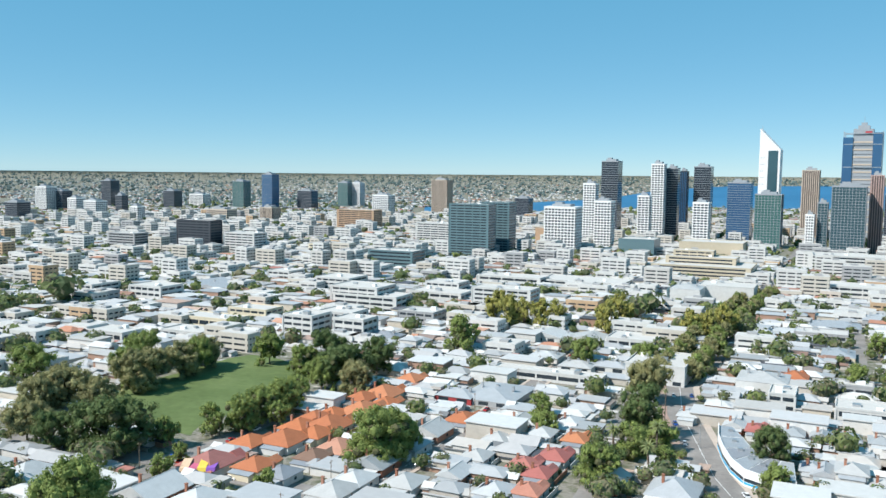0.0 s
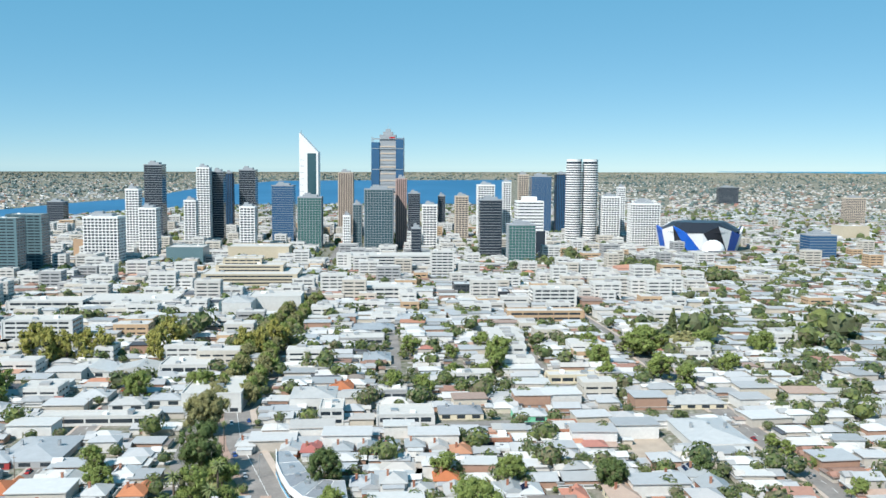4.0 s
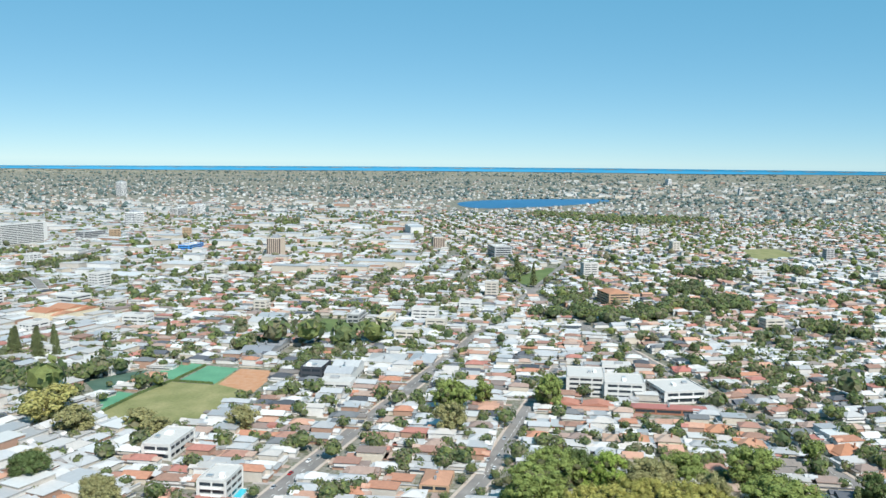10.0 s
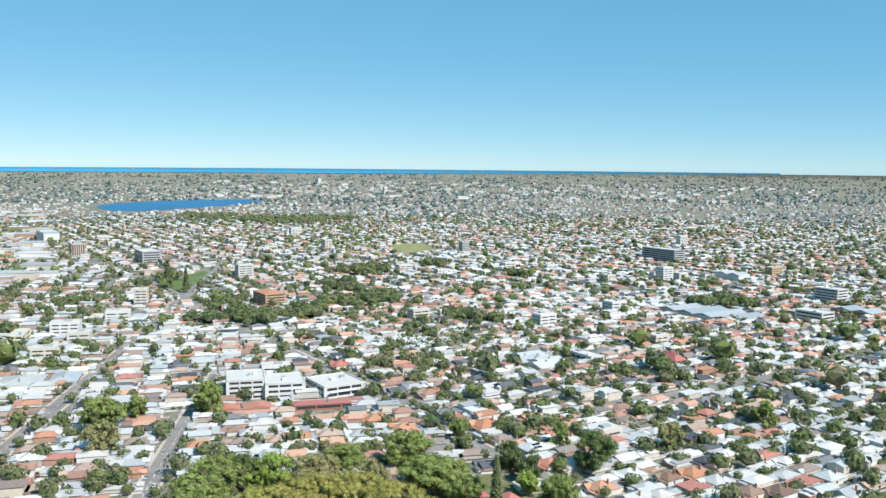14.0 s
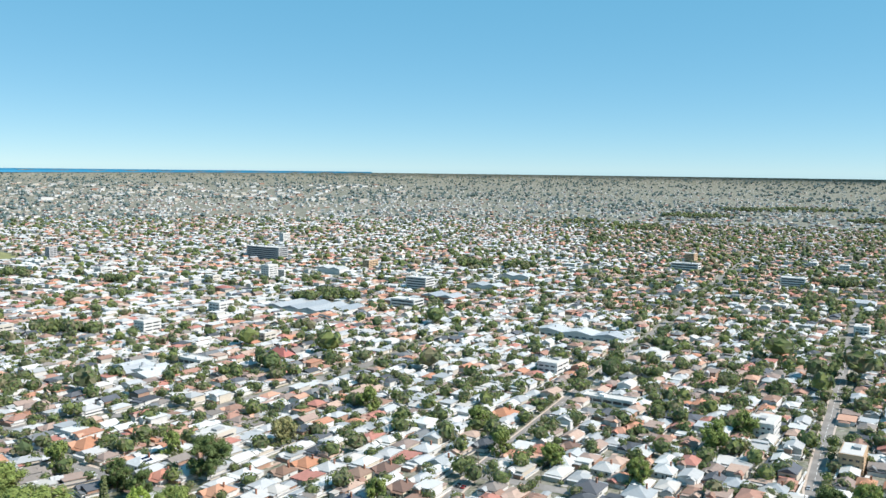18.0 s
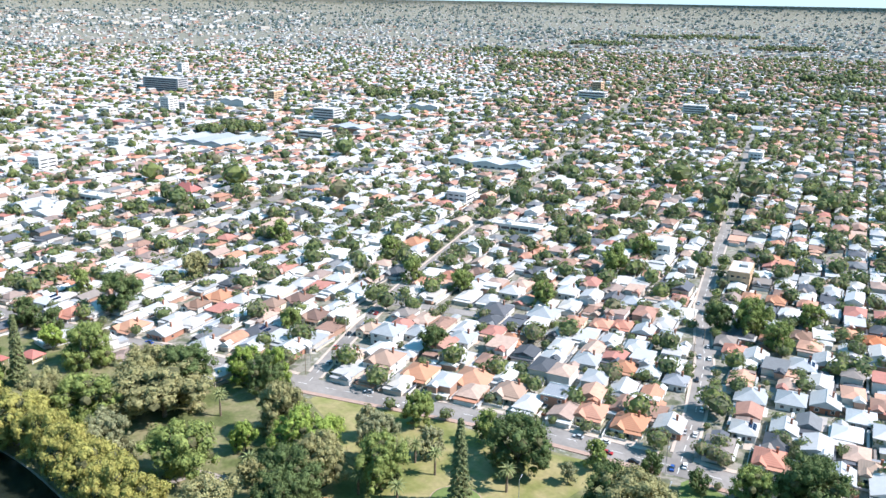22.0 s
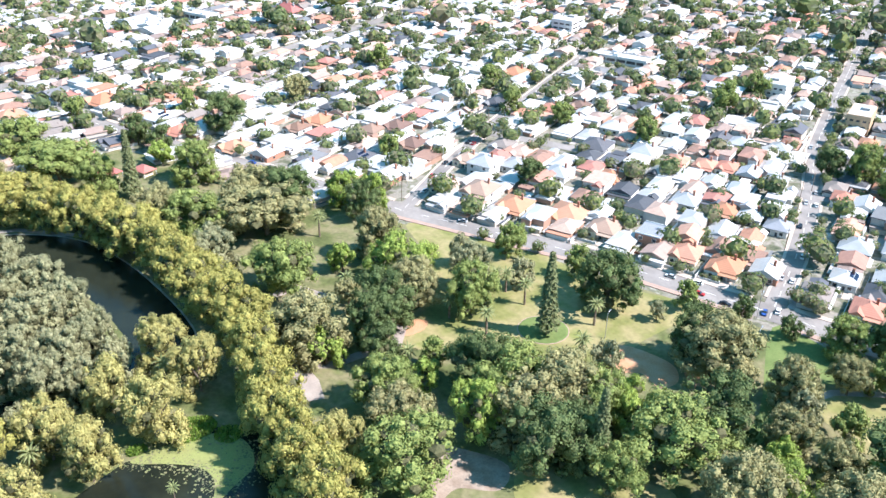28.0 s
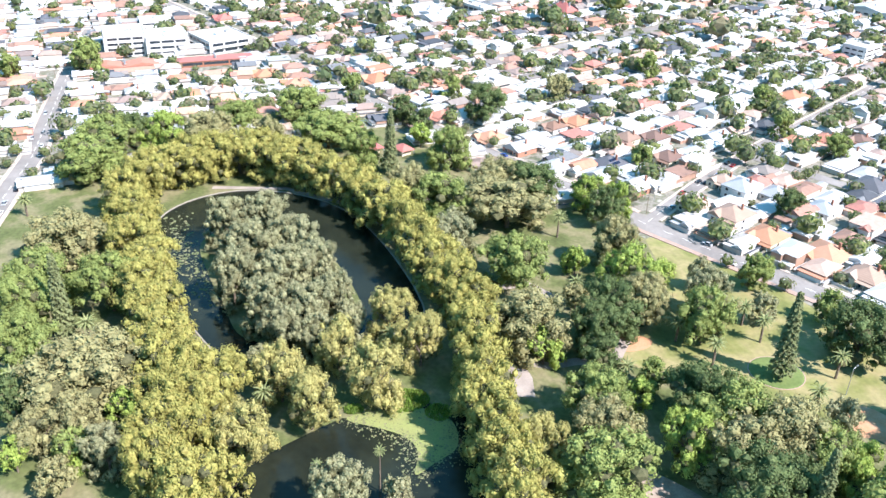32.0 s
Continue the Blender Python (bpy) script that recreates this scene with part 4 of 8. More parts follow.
HOMES += [
    (-264.5, 294.4, 13, 'orange'), (-299.2, 319, 17, 'dark'), (-278.6, 333.5, 17, 'white'), (-260.8, 337.5, 12, 'salmon'), (-249, 345, 12, 'salmon'),
    (-240.9, 351.9, 11, 'salmon'), (-229.1, 353.5, 12, 'grey'), (-216.1, 356.7, 12, 'white'), (-225.5, 303, 14, 'white'),
    (-208.9, 309.1, 13, 'orange'), (-198.5, 314.2, 12, 'white'), (-185.2, 314.6, 12, 'grey'), (-327, 207.4, 15, 'white'),
    (-354.1, 206.1, 16, 'darksolar'), (-356.8, 178.8, 15, 'white'), (-384.7, 171, 14, 'white'), (-402.1, 161.4, 15, 'orange'),
    (-355.1, 240.2, 14, 'brown'), (-382.7, 248.4, 14, 'brown'), (-384.9, 233.4, 13, 'brown'), (-401.3, 224.1, 14, 'white'),
    (-414.2, 217.6, 15, 'orange'), (-410, 201.6, 12, 'brown'), (-417.3, 182.5, 14, 'white'),
]
HOMES += [
    (-440.4, 146.8, 14, 'salmon'), (-467.1, 145.1, 16, 'white'), (-478.3, 168.2, 15, 'white'), (-175, 364.9, 14, 'white'),
    (-186, 365.9, 12, 'salmon'), (-155.3, 373.3, 14, 'white'), (-150.5, 385.8, 13, 'white'), (-155.2, 325.1, 15, 'white'),
    (-142.4, 335.4, 14, 'white'), (-131.5, 343.8, 14, 'white'), (-115.4, 340.5, 13, 'white'), (-173.1, 408.4, 12, 'brown'),
    (-159.8, 429.6, 12, 'orange'), (-145.2, 429.1, 13, 'rust'), (-192.4, 456, 12, 'salmon'), (-207.5, 449.8, 12, 'orange'),
    (-219.3, 443.3, 11, 'orange'), (-142.5, 296.3, 12, 'white'), (-131.9, 308.3, 12, 'white'), (-335.6, 336.9, 14, 'white'),
    (-357.8, 339.8, 13, 'salmon'), (-352.2, 358, 12, 'brown'), (-314.5, 347.7, 14, 'white'), (-293.5, 372.1, 14, 'white'),
]
HOMES += [
    (-268.9, 381.6, 12, 'dark'), (-258.8, 386.2, 13, 'grey'), (-241.7, 396.2, 13, 'white'), (-320.4, 383.4, 14, 'white'),
    (-354.3, 405.9, 12, 'salmon'), (-425.8, 369.9, 20, 'orange'), (-373, 279.9, 16, 'white'), (-390.9, 306.2, 14, 'white'),
    (-397.2, 285.9, 14, 'white'), (-538.3, 62.8, 16, 'orange'), (-514.4, 77.3, 16, 'orange'), (-515.2, 129.1, 20, 'orange'),
    (-508.2, 13.1, 14, 'orange'), (-511.9, 31.3, 13, 'tan'), (-505.3, 1.8, 13, 'tan'), (-525.3, -40.2, 13, 'white'), (-520, -15.9, 12, 'white'),
    (-692.6, 51.1, 15, 'red'),
]
HOMES += [(126.8, -362.2, 14, 'rust'), (113.5, -356.7, 13, 'rust'), (133.9, -325.8, 15, 'rust'), (129.6, -334.1, 13, 'rust'), (135.4, -313.4, 15, 'rust'), (125.8, -306.6, 14, 'rust'), (145.0, -289.4, 14, 'rust'), (116.2, -403.0, 14, 'rust'), (40.6, -294.4, 12, 'red'), (-69.7, -465.6, 16, 'rust'), (-91.3, -318.1, 12, 'rust')]
POOLS = [(-383.7, -177.8, 11, 5), (-190.9, 268.3, 3.5, 7)]
MARQUEE = (147.4, -257.3)
FREEWAY = [
    [(-856, -913), (-873, -874), (-857, -813), (-804, -729)],
    [(-1006, -809), (-1000, -775), (-961, -726), (-905, -675)],
    [(-1084, -805), (-1260, -866), (-1456, -911), (-1666, -917)],
]
# ---- building helpers ----


class MB:
    """Collects faces in plain lists and links them as one mesh."""

    def __init__(self):
        self.v, self.f, self.m = [], [], []

    def face(self, pts, m=0):
        k = len(self.v)
        self.v += [tuple(p) for p in pts]
        self.f.append(tuple(range(k, k + len(pts))))
        self.m.append(m)
        return self

    def hull(self, low, high, m=0):
        """A closed prism between two rings of the same count."""
        k, n = len(self.v), len(low)
        self.v += [tuple(p) for p in low] + [tuple(p) for p in high]
        self.f.append(tuple(range(k + n - 1, k - 1, -1)))
        self.f.append(tuple(range(k + n, k + 2 * n)))
        for i in range(n):
            j = (i + 1) % n
            self.f.append((k + i, k + j, k + n + j, k + n + i))
        self.m += [m] * (n + 2)
        return self

    def box(self, cx, cy, z0, sx, sy, sz, m=0):
        a, b = sx / 2, sy / 2
        ring = [(cx - a, cy - b), (cx + a, cy - b), (cx + a, cy + b), (cx - a, cy + b)]
        return self.hull([(x, y, z0) for x, y in ring], [(x, y, z0 + sz) for x, y in ring], m)

    def rod(self, p, q, r0, r1, n=6, m=0):
        p, q = Vector(p), Vector(q)
        d = (q - p).normalized()
        u = d.orthogonal().normalized()
        w = d.cross(u)
        ring = [(math.cos(6.28319 * i / n), math.sin(6.28319 * i / n)) for i in range(n)]
        return self.hull([p + (u * c + w * s) * r0 for c, s in ring], [q + (u * c + w * s) * r1 for c, s in ring], m)

    def data(self, name, *mats):
        me = bpy.data.meshes.new(name)
        me.from_pydata(self.v, [], self.f)
        for mt in mats:
            me.materials.append(mt)
        if len(mats) > 1:
            me.polygons.foreach_set("material_index", self.m)
        return me


def part(name, mb, material, parent, label=""):
    ob = new(name, mb if isinstance(mb, bpy.types.Mesh) else mb.data(name, material))
    ob.parent = parent
    if label:
        ob["label"] = label
    return ob


def thing(name, x, y, z, ang, label, category, group="", kind=""):
    e = new(name)
    e.matrix_world = Matrix.Translation((x, y, z)) @ Matrix.Rotation(ang, 4, "Z")
    e.empty_display_size = 0.5
    return tagged(e, label, category, group, kind)


def plain(name, c, rough=0.7, metal=0.0, grain=0.12, scale=0.5, spec=0.3, bump=0.0):
    return mat(name, [c, c], rough, metal, source="noise", scale=scale, grain=grain, spec=spec, bump=bump)


def glass_mat(name, c, rough=0.12):
    m = plain(name, c, rough, 0.0, 0.1, 0.05, 0.6)
    return m


def lined(name, colors, rough, pitch, axis_z=False, source="object", depth=0.06, metal=0.0):
    """A roof or wall material with real ribs: corrugation or tile courses as relief."""
    m = mat(name, colors, rough, metal, source=source, scale=0.35, grain=0.16, spec=0.4)
    N, L = m.node_tree.nodes, m.node_tree.links
    tc = N.new("ShaderNodeTexCoord")
    wv = N.new("ShaderNodeTexWave")
    wv.bands_direction = "Z" if axis_z else "Y"
    wv.inputs["Scale"].default_value = 0.314 / pitch
    wv.inputs["Distortion"].default_value = 0.4
    L.new(tc.outputs["Object"], wv.inputs["Vector"])
    bp = N.new("ShaderNodeBump")
    bp.inputs["Strength"].default_value, bp.inputs["Distance"].default_value = 0.5, depth
    L.new(wv.outputs["Fac"], bp.inputs["Height"])
    L.new(bp.outputs[0], N["Principled BSDF"].inputs["Normal"])
    return m


H_WHITE = lined("white_corrugated_roof", [(0.462, 0.462, 0.455), (0.385, 0.392, 0.401), (0.508, 0.508, 0.5), (0.324, 0.339, 0.347), (0.432, 0.423, 0.408)], 0.4, 0.5)
H_GREY = lined("grey_corrugated_roof", [(0.3, 0.32, 0.34), (0.37, 0.38, 0.39), (0.25, 0.26, 0.28)], 0.45, 0.5)
H_DARK = lined("charcoal_roof", [(0.07, 0.075, 0.085), (0.1, 0.1, 0.11)], 0.55, 0.4)
H_RUST = lined("rust_orange_tile_roof", [(0.425, 0.145, 0.06), (0.391, 0.136, 0.06), (0.451, 0.178, 0.085)], 0.8, 0.4, True)
H_ORANGE = lined("orange_tile_roof", [(0.413, 0.205, 0.120), (0.387, 0.180, 0.103), (0.430, 0.230, 0.146)], 0.8, 0.4, True)
H_TAN = lined("sun_bleached_tile_roof", [(0.368, 0.264, 0.200), (0.328, 0.224, 0.168), (0.384, 0.288, 0.232)], 0.85, 0.4, True)
H_SALMON = lined("salmon_tile_roof", [(0.445, 0.227, 0.155), (0.420, 0.185, 0.129)], 0.85, 0.4, True)
H_RED = lined("red_roof", [(0.36, 0.12, 0.1), (0.4, 0.15, 0.12), (0.32, 0.13, 0.11)], 0.6, 0.4, True)
H_BROWN = lined("brown_tile_roof", [(0.2, 0.12, 0.085), (0.24, 0.16, 0.12), (0.16, 0.1, 0.08)], 0.85, 0.4, True)
ROOF = {"white": H_WHITE, "grey": H_GREY, "dark": H_DARK, "orange": H_ORANGE, "rust": H_RUST, "tan": H_TAN, "salmon": H_SALMON, "red": H_RED, "brown": H_BROWN}
ROOF_WORDS = {"white": "white corrugated metal", "grey": "grey corrugated metal", "dark": "charcoal metal", "orange": "orange terracotta tile", "rust": "rust orange tile", "tan": "sun-bleached tan tile",
              "salmon": "salmon pink tile", "red": "dark red", "brown": "brown tile"}
W_WHITE = plain("white_render", (0.558, 0.549, 0.526), 0.8)
W_CREAM = plain("cream_render", (0.62, 0.54, 0.4), 0.85)
W_BRICK = lined("red_brick_wall", [(0.3, 0.13, 0.08), (0.36, 0.18, 0.12)], 0.9, 0.09, True, depth=0.02)
W_TANB = lined("tan_brick_wall", [(0.46, 0.32, 0.2), (0.42, 0.28, 0.18)], 0.9, 0.09, True, depth=0.02)
W_GREY = plain("grey_render", (0.34, 0.34, 0.34), 0.8)
W_DARK = plain("charcoal_cladding", (0.055, 0.06, 0.07), 0.6)
M_TRIM = plain("white_paint", (0.8, 0.79, 0.77), 0.5)
M_GLASS = glass_mat("dark_window_glass", (0.03, 0.04, 0.05))
M_SOLAR = glass_mat("solar_cells", (0.012, 0.018, 0.045), 0.2)
M_CONC = plain("pale_concrete", (0.5, 0.48, 0.45), 0.9, bump=0.1)
M_PAVE = plain("footpath_paving", (0.46, 0.38, 0.32), 0.9, grain=0.2)
M_REDPAVE = plain("red_brick_paving", (0.36, 0.25, 0.2), 0.9, grain=0.25)
M_LINE = plain("road_paint", (0.75, 0.75, 0.72), 0.7)
M_STEEL = plain("galvanised_steel", (0.5, 0.51, 0.52), 0.4, 0.7)
M_WOOD = plain("weathered_pole_timber", (0.2, 0.15, 0.11), 0.9, bump=0.2)
M_BARK = mat("bark", [(0.12, 0.09, 0.065), (0.2, 0.16, 0.12)], 0.95, source="noise", scale=1.5, bump=0.4, grain=0.4)
WALLS = [W_WHITE, W_CREAM, W_BRICK, W_TANB]


def hip_roof(mb, cx, cy, w, l, z, rh, ridge_y=True, gable=False, o=0.55, t=0.22):
    """A hipped or gabled roof with eaves and fascia; its ridge runs along y or x."""
    a, b = w / 2 + o, l / 2 + o
    run = (b if gable else max(b - a, 0.25)) if ridge_y else (a if gable else max(a - b, 0.25))
    e = [(-a, -b), (a, -b), (a, b), (-a, b)]
    lo = [(cx + x, cy + y, z - t) for x, y in e]
    hi = [(cx + x, cy + y, z) for x, y in e]
    r = [(cx, cy - run, z + rh), (cx, cy + run, z + rh)] if ridge_y else [(cx - run, cy, z + rh), (cx + run, cy, z + rh)]
    k = len(mb.v)
    mb.v += lo + hi + r
    fs = [(3, 2, 1, 0)] + [(i, (i + 1) % 4, 4 + (i + 1) % 4, 4 + i) for i in range(4)]
    if ridge_y:
        fs += [(4, 5, 8), (5, 6, 9, 8), (6, 7, 9), (7, 4, 8, 9)]
    else:
        fs += [(4, 5, 9, 8), (5, 6, 9), (6, 7, 8, 9), (7, 4, 8)]
    mb.f += [tuple(k + i for i in f) for f in fs]
    mb.m += [0] * len(fs)
    return r


def house(e, w, l, h, rs, colour, wall, style, two=False, fine=True):
    """A bungalow on the Empty e: its front looks along -y."""
    rm = ROOF[colour]
    rh = 0.25 * min(w, l) if style != "flat" else 0.3
    body = MB().box(0, 0, -0.3, w, l, h + 0.3)
    if style == "gable":
        body.hull([(-w / 2, -l / 2, h), (w / 2, -l / 2, h), (0, -l / 2, h + rh * 0.97)], [(-w / 2, l / 2, h), (w / 2, l / 2, h), (0, l / 2, h + rh * 0.97)])
    part("wall_body", body, wall, e)
    roof = MB()
    if style == "flat":
        roof.box(0, 0, h + 0.004, w + 0.3, l + 0.3, 0.3)
        part("roof", roof, rm, e)
        for q in (-1, 1):
            part("parapet", MB().box(0, q * l / 2, h + 0.31, w + 0.3, 0.25, 0.5), M_TRIM, e)
        part("roof_unit", MB().box(w * 0.2, l * 0.15, h + 0.31, 1.6, 1.2, 0.9), M_STEEL, e)
    else:
        r = hip_roof(roof, 0, 0, w, l, h, rh, True, style == "gable")
        part("roof", roof, rm, e)
        if fine:
            part("ridge_cap", MB().rod((r[0][0], r[0][1], r[0][2] + 0.03), (r[1][0], r[1][1] + 0.01, r[1][2] + 0.03), 0.12, 0.12, 4), rm, e)
        if style == "bay":
            gw = w * 0.42
            wing = MB().box(-w * 0.27, -l / 2 - 0.9, -0.3, gw, 2.2, h + 0.3)
            part("front_wing", wing, wall, e)
            g = MB()
            hip_roof(g, -w * 0.27, -l / 2 + 0.6, gw, 4.4, h, rh * 0.62, True, True, 0.4)
            part("gable_roof", g, rm, e)
            part("gable_panel", MB().hull([(-w * 0.27 - gw / 2, -l / 2 - 1.9, h), (-w * 0.27 + gw / 2, -l / 2 - 1.9, h), (-w * 0.27, -l / 2 - 1.9, h + rh * 0.55)],
                                          [(-w * 0.27 - gw / 2, -l / 2 - 1.8, h), (-w * 0.27 + gw / 2, -l / 2 - 1.8, h), (-w * 0.27, -l / 2 - 1.8, h + rh * 0.55)]), M_TRIM, e)
            part("veranda_roof", MB().hull([(-0.05 * w, -l / 2 - 2.4, h - 0.75), (w / 2 + 0.4, -l / 2 - 2.4, h - 0.75), (w / 2 + 0.4, -l / 2 + 0.1, h - 0.3), (-0.05 * w, -l / 2 + 0.1, h - 0.3)],
                                           [(-0.05 * w, -l / 2 - 2.4, h - 0.63), (w / 2 + 0.4, -l / 2 - 2.4, h - 0.63), (w / 2 + 0.4, -l / 2 + 0.1, h - 0.18), (-0.05 * w, -l / 2 + 0.1, h - 0.18)]), rm, e)
            for i in range(3) if fine else (1,):
                part("veranda_post", MB().box(0.02 * w + i * 0.23 * w, -l / 2 - 2.2, -0.3, 0.16, 0.16, h - 0.42), M_TRIM, e)
        part("chimney", MB().box(w * 0.22, l * 0.12, h + rh * 0.2, 0.9, 0.7, rh * 0.8 + 0.9).box(w * 0.22, l * 0.12, h + rh + 1.1, 1.1, 0.9, 0.18), W_BRICK, e)
        if fine:
            part("rear_room", MB().box(0, l / 2 + 1.7, -0.3, w * 0.78, 3.3, h - 0.5), wall, e)
        if fine:
          part("rear_roof", MB().hull([(-w * 0.42, l / 2 - 0.1, h - 0.4), (w * 0.42, l / 2 - 0.1, h - 0.4), (w * 0.42, l / 2 + 3.6, h - 0.85), (-w * 0.42, l / 2 + 3.6, h - 0.85)],
                                    [(-w * 0.42, l / 2 - 0.1, h - 0.28), (w * 0.42, l / 2 - 0.1, h - 0.28), (w * 0.42, l / 2 + 3.6, h - 0.73), (-w * 0.42, l / 2 + 3.6, h - 0.73)]), H_GREY if colour != "white" else H_WHITE, e)
    for fl in ([0.9, 3.9] if two else [0.9]):
        for i in (-1, 1):
            wx = i * w * 0.27
            wy = -l / 2 - (2.0 if style == "bay" and i < 0 else 0)
            wi = part("window", MB().box(wx, wy - 0.02, fl, 1.5, 0.1, 1.4), M_GLASS, e)
            if fine:
                part("window_frame", MB().box(wx, wy, fl - 0.12, 1.75, 0.08, 1.64), M_TRIM, wi)
        for i in (-1, 1) if fine else ():
            for j in (-0.1,):
                part("window", MB().box(i * (w / 2 + 0.02), j * l, fl + 0.1, 0.08, 1.3, 1.1), M_GLASS, e)
    part("door", MB().box(0.06 * w, -l / 2 - 0.02, -0.2, 1.0, 0.09, 2.1), W_DARK, e)


def solar(e, w, l, h, rh):
    a = math.atan2(rh, w / 2)
    for j in range(3):
        for i in range(2):
            u0 = w / 2 * (0.3 + 0.32 * i)
            y0 = -l * 0.2 + j * 1.9
            p = []
            for du, dy in ((0, 0), (1.5, 0), (1.5, 1.7), (0, 1.7)):
                u = u0 + du * math.cos(a)
                p.append((u, y0 + dy, h + rh * (1 - u / (w / 2)) + 0.28))
            part("solar_panel", MB().hull(p, [(q[0], q[1], q[2] + 0.06) for q in p]), M_SOLAR, e)


def facing(x, y):
    """The turn of the street grid at a place."""
    if y > 303 + 0.39 * x - 25:
        return radians(22)
    az = math.degrees(math.atan2(x, y)) % 360
    return radians(-10.5) if az < 238 else radians(4)


TAKEN = []
# ---- water, lawns, paths ----


def smooth_ring(ctrl, n=6):
    """A closed line through a few control places."""
    c = [Vector(p) for p in ctrl]
    k, o = len(c), []
    for i in range(k):
        p0, p1, p2, p3 = c[i - 1], c[i], c[(i + 1) % k], c[(i + 2) % k]
        for j in range(n):
            t = j / n
            o.append(0.5 * (2 * p1 + (p2 - p0) * t + (2 * p0 - 5 * p1 + 4 * p2 - p3) * t * t + (3 * p1 - p0 - 3 * p2 + p3) * t ** 3))
    return o


def patch(name, ctrl, z, material, label, category, n=5, lip=0.0, kind="structure"):
    ring = smooth_ring(ctrl, n) if n > 1 else [Vector(p) for p in ctrl]
    b = bmesh.new()
    vs = []
    for p in ring:
        gx, gy, gz, _ = ground_at(p.x, p.y)
        vs.append(b.verts.new((float(gx), float(gy), float(gz) + z)))
    f = b.faces.new(vs)
    f.normal_update()
    if f.normal.z < 0:
        f.normal_flip()
    bmesh.ops.triangulate(b, faces=b.faces[:])
    me = bpy.data.meshes.new(name)
    b.to_mesh(me)
    b.free()
    me.materials.append(material)
    return tagged(new(name, me), label, category, kind=kind)


M_LAWN = mat("park_lawn", [(0.147, 0.168, 0.049), (0.194, 0.197, 0.065), (0.275, 0.234, 0.111), (0.164, 0.18, 0.053)], 0.95, source="noise", scale=0.06, grain=0.3)
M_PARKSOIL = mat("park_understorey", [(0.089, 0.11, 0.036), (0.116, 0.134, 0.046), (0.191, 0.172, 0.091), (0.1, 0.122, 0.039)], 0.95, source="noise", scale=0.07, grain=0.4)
M_OVAL = mat("sports_turf", [(0.094, 0.135, 0.041), (0.123, 0.16, 0.057)], 0.95, source="noise", scale=0.03, grain=0.25)
M_DRYTURF = mat("dry_turf", [(0.2, 0.21, 0.08), (0.26, 0.24, 0.11)], 0.95, source="noise", scale=0.05, grain=0.25)
M_COURT = mat("court_green", [(0.1, 0.26, 0.15), (0.12, 0.29, 0.17)], 0.8, source="noise", scale=0.05, grain=0.15)
M_OLDCOURT = mat("old_court_green", [(0.06, 0.115, 0.085), (0.085, 0.135, 0.1)], 0.85, source="noise", scale=0.06, grain=0.25)
M_SAND = mat("orange_sand", [(0.5, 0.24, 0.12), (0.44, 0.26, 0.16)], 0.95, source="noise", scale=0.2, grain=0.25)
M_BAREEARTH = mat("bare_earth", [(0.259, 0.194, 0.144), (0.331, 0.266, 0.209), (0.216, 0.151, 0.108)], 0.95, source="noise", scale=0.15, grain=0.3)
M_DUCK = mat("duckweed", [(0.253, 0.263, 0.096), (0.209, 0.236, 0.076)], 0.9, source="noise", scale=0.2, grain=0.25)
M_PATH = mat("park_path", [(0.27, 0.23, 0.2), (0.33, 0.285, 0.245)], 0.95, source="noise", scale=0.15, grain=0.2)
M_POND = mat("dark_lake_water", [(0.012, 0.016, 0.012), (0.02, 0.024, 0.015)], 0.2, source="noise", scale=0.05, grain=0.3, spec=0.22)
M_LAWNGREEN = mat("watered_grass", [(0.11, 0.16, 0.045), (0.145, 0.185, 0.06)], 0.95, source="noise", scale=0.1, grain=0.25)
PARK = [(-92, 264), (-136, 245), (-215, 219), (-292, 180), (-400, 134), (-437, 112), (-420, 40), (-395, -60), (-330, -120), (-150, -150), (60, -140), (140, 60), (90, 250), (-20, 285)]
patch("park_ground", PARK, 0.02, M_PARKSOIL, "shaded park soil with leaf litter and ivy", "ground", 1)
patch("lawn", LAWN, 0.05, M_LAWN, "mown park lawn with dry patches", "lawn")
patch("lawn", LAWN_EAST, 0.05, M_LAWN, "mown park lawn beside a curved path", "lawn")
patch("lawn", LAWN_STRIP, 0.045, M_LAWNGREEN, "bright watered grass along the park road", "lawn")
patch("bare_ground", BARE_EARTH, 0.07, M_BAREEARTH, "bare pale earth between the big trees", "ground")
patch("lawn", LAWN_SOUTH, 0.05, M_LAWN, "sunlit park lawn between big trees", "lawn")
patch("sand_bed", SAND_A, 0.08, M_SAND, "orange sandy garden bed", "garden bed")
patch("sand_bed", SAND_B, 0.08, M_SAND, "orange sandy garden bed", "garden bed")
patch("sand_bed", SAND_C, 0.085, M_SAND, "orange sandy garden bed", "garden bed")
patch("lake_water", LAKE_UPPER, 0.06, M_POND, "dark still lake water round an island", "water")
patch("lake_water", LAKE_LOWER, 0.065, M_POND, "dark still water of the lower lake", "water")
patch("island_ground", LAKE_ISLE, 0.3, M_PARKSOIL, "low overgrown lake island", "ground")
patch("duckweed_mat", DUCKWEED, 0.1, M_DUCK, "pale green duckweed floating on the lake", "duckweed")
patch("oval_turf", OVAL, 0.05, M_OVAL, "green sports oval turf", "sports field", 3)
patch("tennis_court", TENNIS_A, 0.06, M_COURT, "green hard tennis courts", "tennis court", 1)
patch("tennis_court", TENNIS_B, 0.07, M_COURT, "green hard tennis courts", "tennis court", 1)
patch("tennis_court", TENNIS_C, 0.08, M_COURT, "green hard tennis courts", "tennis court", 1)
patch("tennis_court", OLD_COURTS, 0.085, M_OLDCOURT, "faded dark green old courts", "tennis court", 1)
